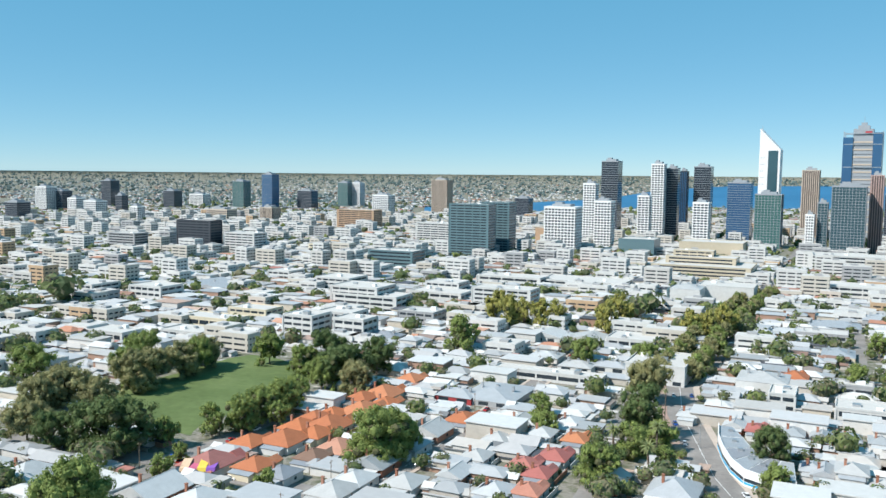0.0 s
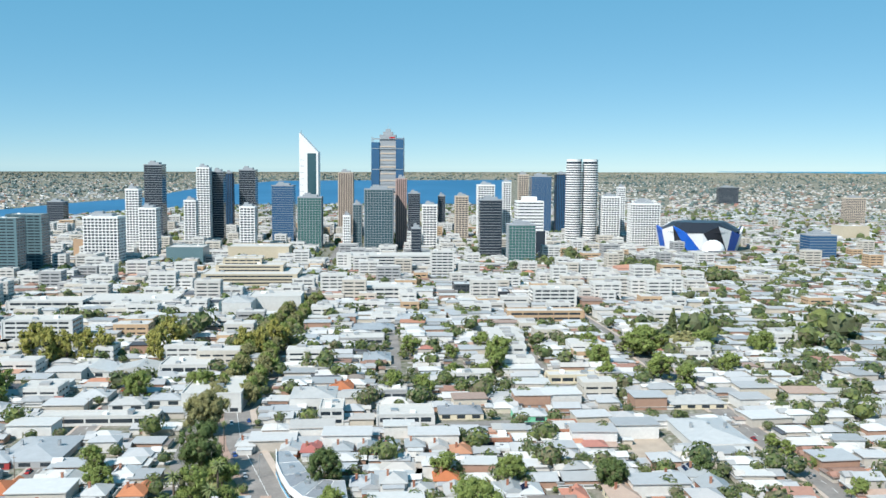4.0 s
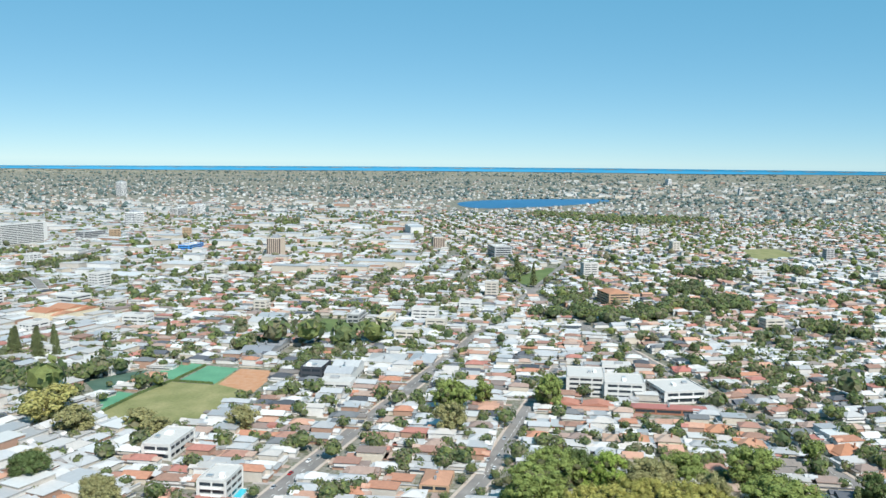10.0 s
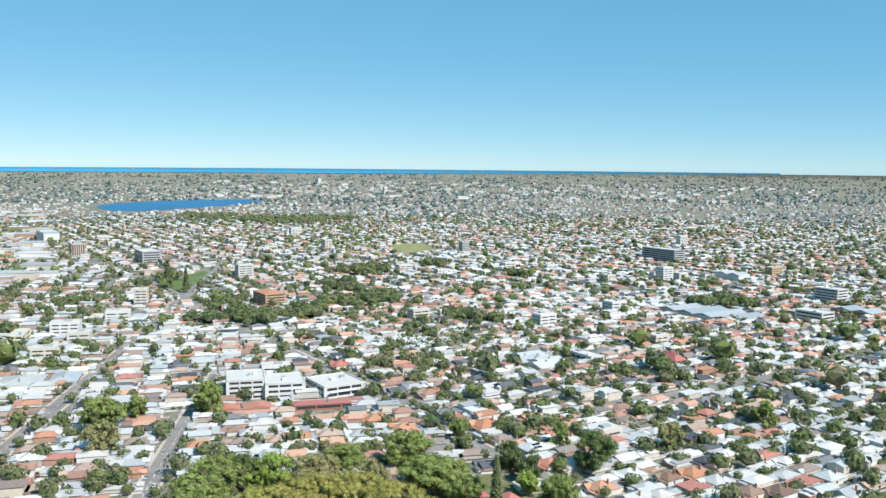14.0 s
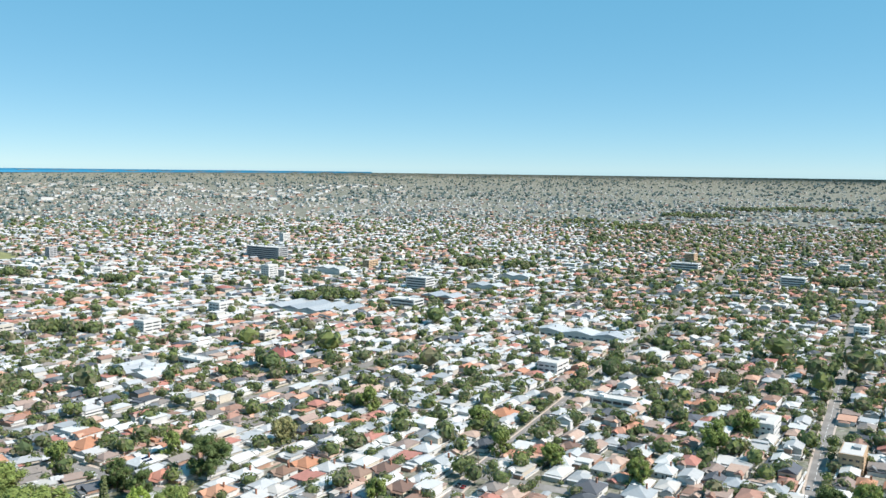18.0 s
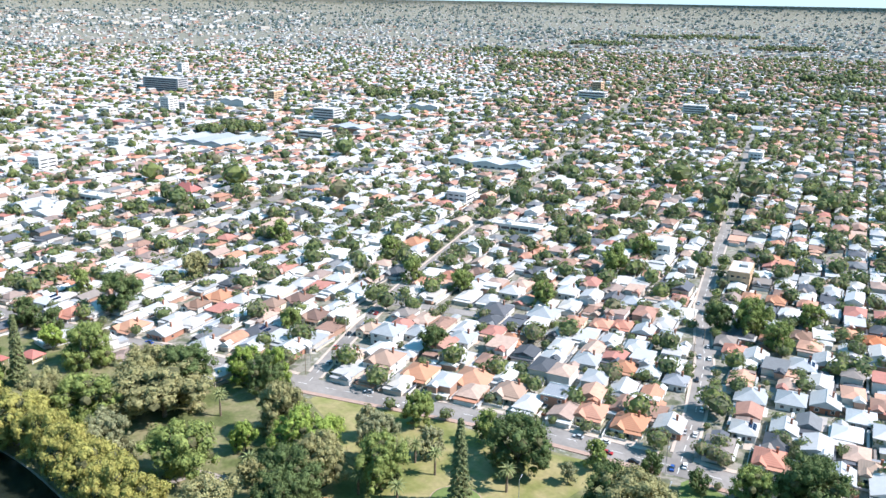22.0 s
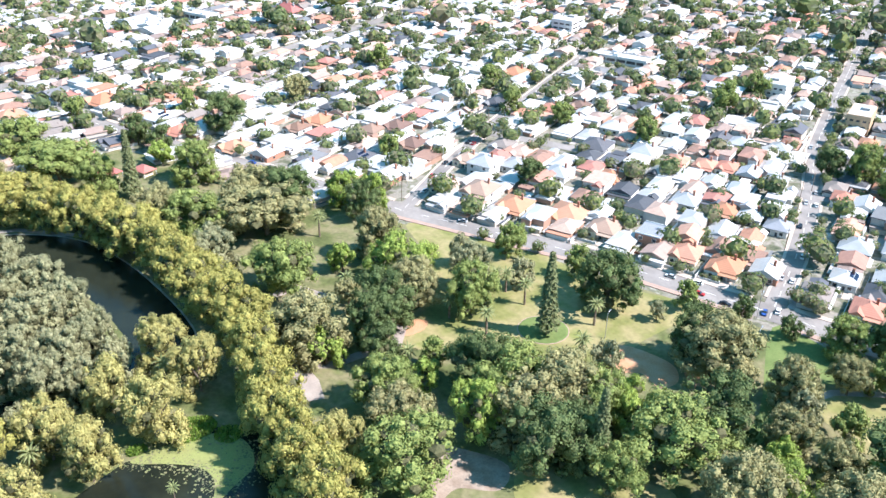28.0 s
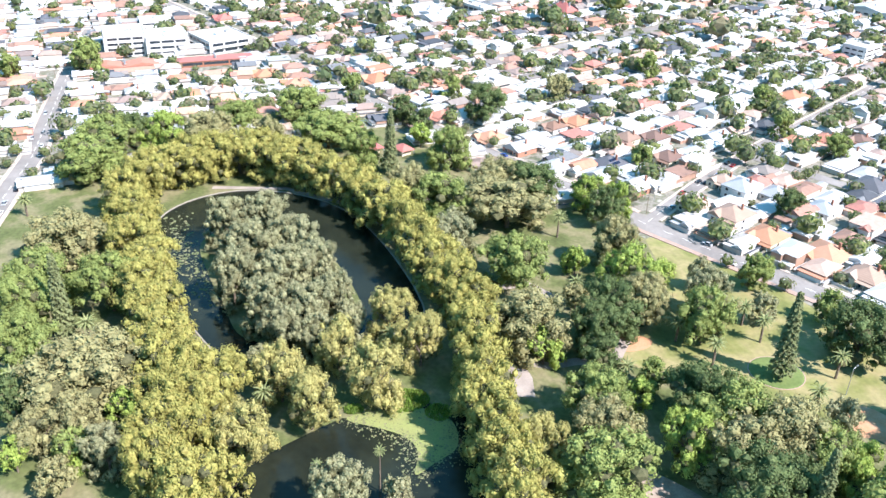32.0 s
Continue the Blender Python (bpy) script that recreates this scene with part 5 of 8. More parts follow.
patch("bowling_turf", BOWLS, 0.04, M_DRYTURF, "dry grass terraces beside the tennis courts", "lawn", 1)
patch("dirt_field", DIRT, 0.09, M_SAND, "bare sandy end of the field", "field", 1)
patch("stadium_turf", STADIUM, 0.06, M_OVAL, "green soccer pitch", "sports field", 1)
patch("oval_turf", OVAL_FAR, 0.06, M_OVAL, "small green park oval", "sports field")
patch("oval_turf", OVAL_FAR_B, 0.06, M_DRYTURF, "small dry park oval", "sports field")
patch("car_park", CARPARK, 0.05, plain("sandy_gravel", (0.42, 0.34, 0.27), 0.95, grain=0.2, scale=0.2), "empty sandy car park", "car park", 1)
patch("triangle_lawn", TRIANGLE, 0.05, M_DRYTURF, "dry grass triangle with palms at the junction", "lawn")
patch("far_lake", MONGER, 0.6, M_WATER, "blue lake beyond the suburbs", "water")


def sector(name, az0, az1, near, far, z, material, label):
    azs = np.arange(az0, az1 + 0.01, 1.0)
    V, Fc = [], []
    for a in azs:
        dn, df = np.interp(a, *near), np.interp(a, *far)
        for d in np.linspace(dn, df, 8):
            gx, gy, gz, _ = ground_at(d * math.sin(radians(a)), d * math.cos(radians(a)))
            V.append((float(gx), float(gy), float(gz) + z))
    for i in range(len(azs) - 1):
        for j in range(7):
            k = i * 8 + j
            Fc.append((k, k + 1, k + 9, k + 8))
    return tagged(mesh_object(name, V, Fc, [material]), label, "water", kind="structure")


RIVER_NEAR = ([160, 168, 176, 184, 199], [2100, 2150, 2600, 2900, 3000])
RIVER_FAR = ([160, 168, 176, 184, 199], [2350, 2700, 3600, 8000, 9000])
sector("river", 164, 199, RIVER_NEAR, RIVER_FAR, 1.2, M_WATER, "wide blue river behind the city towers")
sector("sea", 212, 302, ([212, 222, 240, 275, 302], [24000, 19000, 15000, 14500, 21000]), ([212, 302], [26400, 26400]), 5.0, M_SEA, "blue ocean at the horizon")

# paths and kerbs in the park
for pts, wd in (([(-258, 91), (-258, 109), (-258, 122), (-246, 128)], 4.0), ([(-230, 99), (-214, 97), (-207, 109), (-207, 118), (-204, 131), (-214, 140)], 4.0), ([(-212, 98), (-203, 98), (-194, 95)], 6.0),
                ([(-263, 89), (-277, 91), (-311, 86), (-343, 72), (-367, 48), (-376, 16)], 3.0), ([(-107, 221), (-105, 230), (-93, 245), (-86, 251)], 3.0)):
    tagged(ribbon(pts, wd, 0.115, "park_path", M_PATH, 10), "pale compacted path through the park", "path", kind="structure")
kerb = smooth_ring(LAKE_UPPER, 6)
mb = MB()
for i in range(len(kerb)):
    a, b = kerb[i], kerb[(i + 1) % len(kerb)]
    t = (b - a).normalized()
    s = Vector((-t.y, t.x)) * 0.28
    mb.hull([(*(a + s), 0), (*(b + s), 0), (*(b - s), 0), (*(a - s), 0)], [(*(a + s), 0.4), (*(b + s), 0.4), (*(b - s), 0.4), (*(a - s), 0.4)])
tagged(new("lake_edge_wall", mb.data("lake_edge_wall", plain("old_limestone", (0.3, 0.27, 0.22), 0.9, grain=0.3))), "low pale limestone wall round the lake", "wall", kind="structure")
# footpaths, kerbs and markings of the nearer streets
for key, side_w in (("park_road", 2.6), ("corner_street", 1.2), ("side_street", 1.2), ("avenue", 3.0), ("cross_road", 1.8), ("lane_street", 1.8), ("tram_road", 1.8), ("terrace_street", 1.6)):
    wd, pts = ROADS[key]
    for sgn in (-1, 1):
        off = []
        for i, p in enumerate(pts):
            a, b = Vector(pts[max(i - 1, 0)]), Vector(pts[min(i + 1, len(pts) - 1)])
            t = (b - a).normalized()
            off.append(tuple(Vector(p) + Vector((-t.y, t.x)) * sgn * (wd / 2 + side_w / 2)))
        # cut at junctions, so that no footpath crosses a road
        runs, cur = [], []
        for a, b in zip(off, off[1:]):
            a, b = Vector(a), Vector(b)
            n = max(1, int((b - a).length / 5))
            for j in range(n):
                q = a.lerp(b, j / n)
                qx, qy = np.array([q.x]), np.array([q.y])
                clear = all(seg_dist(qx, qy, p2)[0] > w2 / 2 + 0.4 for k2, (w2, p2) in ROADS.items() if k2 != key)
                if clear and q.length < 800:
                    cur.append((q.x, q.y))
                else:
                    if len(cur) > 2:
                        runs.append(cur)
                    cur = []
        if len(cur) > 2:
            runs.append(cur)
        for run in runs:
            ob = ribbon(run, side_w, 0.3, "pavement", M_REDPAVE if key in ("avenue", "park_road") and sgn == 1 else M_PAVE, 30)
            sol = ob.modifiers.new("kerb", "SOLIDIFY")
            sol.thickness, sol.offset = 0.3, -1
            tagged(ob, "raised footpath with kerb along the street", "pavement", kind="structure")
    near = [q for q in pts if math.hypot(*q) < 1000]
    if len(near) > 1:
        mk = MB()
        for a, b in zip(near, near[1:]):
            a, b = Vector(a), Vector(b)
            n = int((b - a).length / 9)
            t = (b - a).normalized()
            s = Vector((-t.y, t.x)) * 0.1
            for i in range(n):
                p = a + t * (i * 9 + 1)
                q = p + t * (4.5 if key != "avenue" else 8.0)
                mk.face([(*(p - s), 0.2), (*(q - s), 0.2), (*(q + s), 0.2), (*(p + s), 0.2)])
        tagged(new("lane_marking", mk.data("lane_marking", M_LINE)), "white dashed centre line on the asphalt", "road marking", kind="structure")
# ---- trees ----


def leaf_mat(name, colors, grain=0.5):
    mean = [sum(c[i] for c in colors) / len(colors) for i in range(3)]
    colors = [tuple(0.88 * (0.4 * c[i] + 0.6 * mean[i]) for i in range(3)) for c in colors]
    m = mat(name, colors, 0.75, source="island", scale=0.25, grain=grain, spec=0.2)
    return translucent(m, 0.22)


# dark crown cores: the shade between the clumps, put into the colour
M_CROWNSHADE = mat("inner_crown_shade", [(0.075, 0.08, 0.035), (0.1, 0.095, 0.045)], 0.95, source="noise", scale=1.2, grain=0.4)
LEAF = {
    "plane": leaf_mat("plane_leaves", [(0.415, 0.39, 0.11), (0.37, 0.365, 0.098), (0.47, 0.43, 0.128), (0.33, 0.345, 0.095), (0.455, 0.37, 0.116), (0.39, 0.388, 0.105)]),
    "tan": leaf_mat("autumn_leaves", [(0.463, 0.415, 0.148), (0.421, 0.392, 0.138), (0.525, 0.459, 0.178), (0.440, 0.438, 0.148)]),
    "olive": leaf_mat("olive_leaves", [(0.359, 0.347, 0.156), (0.300, 0.298, 0.126), (0.418, 0.389, 0.188), (0.330, 0.298, 0.139)]),
    "green": leaf_mat("green_leaves", [(0.27, 0.335, 0.098), (0.23, 0.3, 0.082), (0.335, 0.388, 0.115), (0.25, 0.3, 0.098)]),
    "bright": leaf_mat("lime_leaves", [(0.32, 0.42, 0.09), (0.27, 0.38, 0.08), (0.39, 0.47, 0.11)]),
    "dark": leaf_mat("dark_leaves", [(0.12, 0.178, 0.062), (0.14, 0.2, 0.07), (0.17, 0.218, 0.077), (0.126, 0.16, 0.066)]),
    "grey": leaf_mat("grey_green_leaves", [(0.335, 0.345, 0.181), (0.387, 0.391, 0.210), (0.282, 0.293, 0.146), (0.428, 0.405, 0.239)]),
    "conifer": leaf_mat("conifer_needles", [(0.211, 0.243, 0.105), (0.178, 0.211, 0.089), (0.259, 0.284, 0.13)]),
    "palm": leaf_mat("palm_fronds", [(0.215, 0.279, 0.097), (0.279, 0.322, 0.129), (0.343, 0.343, 0.172)]),
}


def leaf_quads(P, Nn, size, g):
    """Small tilted leaf sprays at points P with outward normals."""
    n = len(P)
    d = Nn + g.normal(0, 0.27, (n, 3))
    d /= np.linalg.norm(d, axis=1, keepdims=True)
    u = np.cross(d, g.normal(0, 1, (n, 3)))
    u /= np.linalg.norm(u, axis=1, keepdims=True)
    w = np.cross(d, u)
    s = size * g.uniform(0.6, 1.3, (n, 1))
    a, b = u * s, w * s * g.uniform(0.55, 1.0, (n, 1))
    bend = d * s * 0.25
    V = np.stack([P - a, P - b * 0.9 + bend, P + a, P + b * 0.9 + bend], 1)
    return V


def crown_data(name, seed, kind, lumps, leaves, flat=0.75, low=0.35, size=0.04, clump=0.12):
    """A unit tree crown (radius 1, height 1 from the ground): boughs, clumps of foliage on them, leaf sprays on the clumps."""
    g = np.random.default_rng(seed)
    C, R = [], []
    for i in range(lumps):
        a, q = 2.399 * i + g.uniform(0, 0.8), math.sqrt((i + 0.4) / lumps) * 0.74
        r = g.uniform(0.26, 0.4) * (1 - 0.25 * q)
        top = 1 - 0.42 * q ** 2 * flat / 0.75
        zc = g.uniform(low + 0.08, top - 0.14) if i % 3 else top - 0.14
        C.append((q * math.cos(a), q * math.sin(a), zc))
        R.append(r)
    C, R = np.array(C), np.array(R)
    zs = 0.5
    # clumps on the boughs
    m = int(lumps * 6.5)
    on = g.choice(lumps, m, p=R ** 2 / (R ** 2).sum())
    d = g.normal(0, 1, (m, 3))
    d[:, 2] += 0.4
    d /= np.linalg.norm(d, axis=1, keepdims=True)
    K = C[on] + d * R[on][:, None] * np.array([1, 1, zs]) * g.uniform(0.85, 1.05, (m, 1))
    KR = clump * g.uniform(0.55, 1.5, m)
    pick = g.choice(m, leaves, p=KR ** 2 / (KR ** 2).sum())
    n = g.normal(0, 1, (leaves, 3)) + 0.55 * d[pick]
    n[:, 2] += 0.2
    n /= np.linalg.norm(n, axis=1, keepdims=True)
    P = K[pick] + n * KR[pick][:, None] * np.array([1, 1, zs * 1.15]) * g.uniform(0.78, 1.22, (leaves, 1))
    Q = leaf_quads(P, n, size, g)
    Q[..., 2] = P[:, None, 2] + (Q[..., 2] - P[:, None, 2]) * 0.65
    # lumps inside the boughs, coloured dark as the crown's inner shade
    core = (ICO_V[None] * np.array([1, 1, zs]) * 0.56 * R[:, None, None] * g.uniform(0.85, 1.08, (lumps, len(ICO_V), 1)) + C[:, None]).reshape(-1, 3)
    # a dense heart inside every clump, under its leaf sprays
    heart = (ICO_V[None] * np.array([1, 1, zs * 1.15]) * 0.72 * KR[:, None, None] * g.uniform(0.7, 1.15, (m, len(ICO_V), 1)) + K[:, None]).reshape(-1, 3)
    k, k2 = leaves * 4, leaves * 4 + len(heart)
    V = np.concatenate([Q.reshape(-1, 3), heart, core])
    faces = [tuple(f) for f in np.arange(k).reshape(-1, 4)] + [tuple(f) for f in (k + np.arange(m)[:, None, None] * len(ICO_V) + ICO_F[None]).reshape(-1, 3)]
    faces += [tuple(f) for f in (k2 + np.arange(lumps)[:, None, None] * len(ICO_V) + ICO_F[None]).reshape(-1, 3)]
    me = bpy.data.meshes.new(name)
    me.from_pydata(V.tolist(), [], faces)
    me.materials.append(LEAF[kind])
    me.materials.append(M_CROWNSHADE)
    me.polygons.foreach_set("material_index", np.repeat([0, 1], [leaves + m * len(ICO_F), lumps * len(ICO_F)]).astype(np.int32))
    return me


def trunk_data(name, seed, thick=0.055):
    g = np.random.default_rng(seed)
    mb = MB()
    mb.rod((0, 0, -0.02), (0.01, 0, 0.28), thick, thick * 0.75, 7).rod((0.01, 0, 0.27), (0, 0.02, 0.6), thick * 0.75, thick * 0.3, 6)
    for i in range(5):
        a = i * 1.257 + g.uniform(-0.3, 0.3)
        mb.rod((0.01, 0, 0.24 + 0.02 * i), (0.5 * math.cos(a), 0.5 * math.sin(a), g.uniform(0.5, 0.66)), thick * 0.5, thick * 0.16, 5)
    return mb.data(name, M_BARK)


def conifer_data(name, seed):
    g = np.random.default_rng(seed)
    V = []
    for i in range(22):
        z = 0.12 + 0.86 * i / 22
        rad = (1 - (z - 0.1) / 0.92) ** 0.8 * 0.95 + 0.06
        m = int(14 + 40 * rad)
        a = (g.integers(0, 7, m * 3) * 0.8976 + i * 0.45 + g.normal(0, 0.13, m * 3))
        rad *= g.uniform(0.82, 1.12)
        q = rad * np.sqrt(g.uniform(0.12, 1, m * 3))
        P = np.stack([q * np.cos(a), q * np.sin(a), z - 0.02 * q + g.normal(0, 0.008, m * 3)], -1)
        n = np.stack([np.cos(a) * 0.5, np.sin(a) * 0.5, np.full(m * 3, 0.9)], -1)
        Q = leaf_quads(P, n, 0.13, g)
        Q[..., 2] = P[:, None, 2] + (Q[..., 2] - P[:, None, 2]) * 0.16
        V.append(Q.reshape(-1, 3))
    V = np.concatenate(V)
    me = bpy.data.meshes.new(name)
    me.from_pydata(V.tolist(), [], [tuple(f) for f in np.arange(len(V)).reshape(-1, 4)])
    me.materials.append(LEAF["conifer"])
    return me


TREE_WORDS = {
    "plane": "tall plane tree with yellowing green leaves", "tan": "broad tree with tan autumn leaves", "olive": "spreading tree with dull olive foliage",
    "green": "rounded tree with mid green foliage", "bright": "tree with fresh lime green foliage", "dark": "dense tree with very dark green foliage",
    "grey": "feathery tree with grey green foliage", "conifer": "tall tiered conifer with dark needles"}
TREE_BITS, SMALL_BITS = {}, {}
for ki, (kind, lumps, leaves, flat, low, size, clump) in enumerate((("plane", 22, 8200, 0.6, 0.05, 0.031, 0.15), ("tan", 18, 7600, 0.7, 0.05, 0.031, 0.15), ("olive", 26, 8400, 0.8, 0.02, 0.03, 0.135), ("green", 22, 8200, 0.8, 0.04, 0.031, 0.15),
                                                                    ("bright", 18, 7600, 0.8, 0.05, 0.032, 0.14), ("dark", 22, 8200, 0.8, 0.02, 0.031, 0.15), ("grey", 30, 8800, 0.55, 0.02, 0.028, 0.11))):
    TREE_BITS[kind] = [(crown_data("crown", 10 * ki + j, kind, lumps + 3 * j, leaves, flat, low, size, clump), trunk_data("trunk", 90 + ki + j)) for j in range(3 if kind in ("plane", "olive", "green") else 2)]
    SMALL_BITS[kind] = [(crown_data("crown", 200 + 10 * ki + j, kind, 13 + 3 * j, 1700, flat, low + 0.08, 0.06, 0.17), trunk_data("trunk", 90 + ki + j)) for j in range(2)]
TREE_BITS["conifer"] = [(conifer_data("crown", 77), MB().rod((0, 0, -0.02), (0, 0, 0.97), 0.1, 0.01, 7).data("trunk", M_BARK))]


def plant(kind, x, y, r, h, i, z=0.0, group=""):
    bits = TREE_BITS[kind] if kind == "conifer" or (r > 6.9 and math.hypot(x, y) < 480) else SMALL_BITS[kind]
    cr, tr = bits[i % len(bits)]
    e = thing("tree" if kind != "conifer" else "conifer", x, y, z, 0, TREE_WORDS[kind] + (" on the lake island" if z > 0.2 else " among the streets and lawns"), "tree", group)
    e.matrix_world = Matrix.Translation((x, y, z)) @ Matrix.Rotation(2.4 * i, 4, "Z") @ Matrix.Diagonal((r, r * (0.88 + 0.06 * (i % 4)), h, 1))
    part("crown", cr, None, e)
    part("trunk", tr, None, e)
    return e


TREE_TABLES = {"plane": TREES_PLANE, "tan": TREES_TAN, "olive": TREES_OLIVE, "green": TREES_GREEN, "bright": TREES_BRIGHT, "dark": TREES_DARK, "grey": TREES_GREY, "conifer": TREES_CONIFER}
far_x, far_y, far_r = [], [], []
count = 0
for kind, tab in TREE_TABLES.items():
    for x, y, r, h in tab:
        if -640 < x < -440 and -372 < y < -250:
            continue
        if math.hypot(x, y) < 620 or kind == "conifer":
            isle = kind == "grey" and -344 < x < -233 and 6 < y < 66
            street = math.hypot(x, y) > 290 and 195 < math.degrees(math.atan2(x, y)) % 360 < 250
            plant(kind, x, y, r * (0.95 if street else 1.1 if kind in ("olive", "green", "dark", "bright") else 1.2 if kind == "plane" else 0.85 if kind == "conifer" else 1.1), max(h * (0.75 if street else 1), 4.0), count, 0.3 if isle else 0.0)
            count += 1
        else:
            far_x.append(x), far_y.append(y), far_r.append(r)
# the great figs beside the tennis courts
for i, (x, y, r, h) in enumerate(((-462, -338, 20, 22), (-446, -312, 13, 17), (-460, -278, 11, 13), (-452, -262, 9, 12), (-484, -352, 13, 17), (-380, -290, 9, 14), (-356, -238, 8, 14))):
    plant("tan" if i == 0 else "olive", x, y, r, h, i)
# the avenue of plane trees
for i in range(34):
    for sgn in (-1, 1):
        t = i / 33
        x, y = -12 - 50 * t - 22 * t * t, -445 - 330 * t
        plant("olive" if (i + sgn) % 3 else "green", x + sgn * 7.5 + 0.8 * math.sin(7.0 * i), y + 1.5 * math.sin(3.0 * i + sgn), 5.6 + 0.8 * math.sin(i * 2.1), 12.5 + math.sin(i * 1.3), i, group="avenue plane trees")
for wx, wy, wr in WOODS:
    if -640 < wx < -420 and -372 < wy < -250:
        continue
    m = int(min(160, 4 + (wr / 8) ** 2))
    a, q = rng.uniform(0, 6.283, m), wr * np.sqrt(rng.random(m))
    ux, uy = wx / math.hypot(wx, wy), wy / math.hypot(wx, wy)
    far_x += list(wx + q * np.cos(a) * -uy + 0.9 * q * np.sin(a) * ux)
    far_y += list(wy + q * np.cos(a) * ux + 0.9 * q * np.sin(a) * uy)
    far_r += list(rng.uniform(4.5, 8, m))
WOOD_X, WOOD_Y = np.array(far_x), np.array(far_y)
WOOD_R = np.array(far_r)


def palm_parts():
    g = np.random.default_rng(5)
    mb = MB()
    for i in range(34):
        a = 2.399 * i
        up = 1.1 - 1.9 * (i / 34)
        prev = Vector((0, 0, 0))
        d = Vector((math.cos(a) * math.cos(up), math.sin(a) * math.cos(up), math.sin(up)))
        side = Vector((-math.sin(a), math.cos(a), 0))
        for k in range(5):
            nxt = prev + d * 0.62
            w0, w1 = 0.34 * (1 - abs(k - 1.5) / 4.2), 0.34 * (1 - abs(k - 0.5) / 4.6)
            dip = Vector((0, 0, -0.13))
            mb.face([prev - side * w0 + dip * (w0 > 0), prev, nxt, nxt - side * w1 + dip])
            mb.face([prev, prev + side * w0 + dip, nxt + side * w1 + dip, nxt])
            prev = nxt
            d = (d + Vector((0, 0, -0.22))).normalized()
    return mb.data("fronds", LEAF["palm"])


FROND = palm_parts()
for i, (x, y, h) in enumerate(PALMS):
    e = thing("palm", x, y, 0, i * 1.1, "date palm with a rough trunk and arching fronds" if h < 12 else "tall slender palm with a small head of fronds", "palm tree")
    part("trunk", MB().rod((0, 0, -0.2), (0.1, 0, h), 0.45 if h < 12 else 0.22, 0.38 if h < 12 else 0.16, 8), M_BARK, e)
    f = part("fronds", FROND, None, e)
    f.location = (0.1, 0, h)
    f.scale = (1.15,) * 3 if h < 12 else (0.6,) * 3
# ---- houses of the nearer blocks ----
for i, (x, y, w, col) in enumerate(HOMES):
    two = col in ("tantall", "whitetall", "modern")
    c = {"tantall": "tan", "whitetall": "white", "modern": "grey", "darksolar": "dark"}.get(col, col)
    ang = facing(x, y)
    tiled = c in ("orange", "rust", "tan", "salmon", "brown", "red")
    style = "flat" if col == "modern" else ("bay" if tiled else ("gable" if i % 3 == 0 else "hip"))
    wall = (W_CREAM if i % 2 else W_WHITE) if tiled else (W_WHITE if i % 3 else W_BRICK)
    ww = min(max(w * 0.82, 8.0), 15.5)
    ll = min(max(w * 0.95, 11.0), 18.0)
    words = {"bay": "hipped and gabled", "hip": "hipped", "gable": "gabled", "flat": "flat"}[style]
    e = thing("house", x, y, 0, ang, f"{'two-storey' if two else 'single-storey'} house under a {words} {ROOF_WORDS[c]} roof", "house")
    h = 6.0 if two else 3.2
    house(e, ww, ll, h, 0, c, wall, style, two)
    if col == "darksolar" or (c == "white" and i % 4 == 1 and style == "hip"):
        solar(e, ww, ll, h, 0.25 * min(ww, ll))
    TAKEN.append((x, y, 0.5 * math.hypot(ww, ll) * 0.72))

# eight house kinds, built once and copied over the lots nearest to the camera
PROTO = []
for i, (c, style, wall, w, l) in enumerate((("white", "hip", W_WHITE, 10.5, 15), ("white", "gable", W_CREAM, 9.5, 16), ("white", "bay", W_BRICK, 10.5, 14), ("orange", "bay", W_CREAM, 11, 14.5), ("tan", "bay", W_WHITE, 11, 14),
                                            ("brown", "hip", W_BRICK, 10.5, 15), ("dark", "hip", W_WHITE, 10.5, 15), ("white", "flat", W_WHITE, 10.5, 16), ("grey", "gable", W_WHITE, 10, 15), ("salmon", "bay", W_BRICK, 10.5, 14))):
    PROTO.append((c, style, wall, w, l))
PROTO_OB = {}


def lot_house(x, y, ang, k, sx, sy):
    c, style, wall, w, l = PROTO[k]
    m = Matrix.Translation((x, y, 0)) @ Matrix.Rotation(ang, 4, "Z") @ Matrix.Diagonal((sx, sy, 1, 1))
    if k in PROTO_OB:
        copy_thing(PROTO_OB[k], m)
    else:
        words = {"bay": "hipped and gabled", "hip": "hipped", "gable": "gabled", "flat": "flat"}[style]
        e = thing("house", x, y, 0, ang, f"single-storey house under a {words} {ROOF_WORDS[c]} roof", "house", "suburban houses")
        house(e, w, l, 3.1, 0, c, wall, style, False, False)
        e.matrix_world = m
        PROTO_OB[k] = e
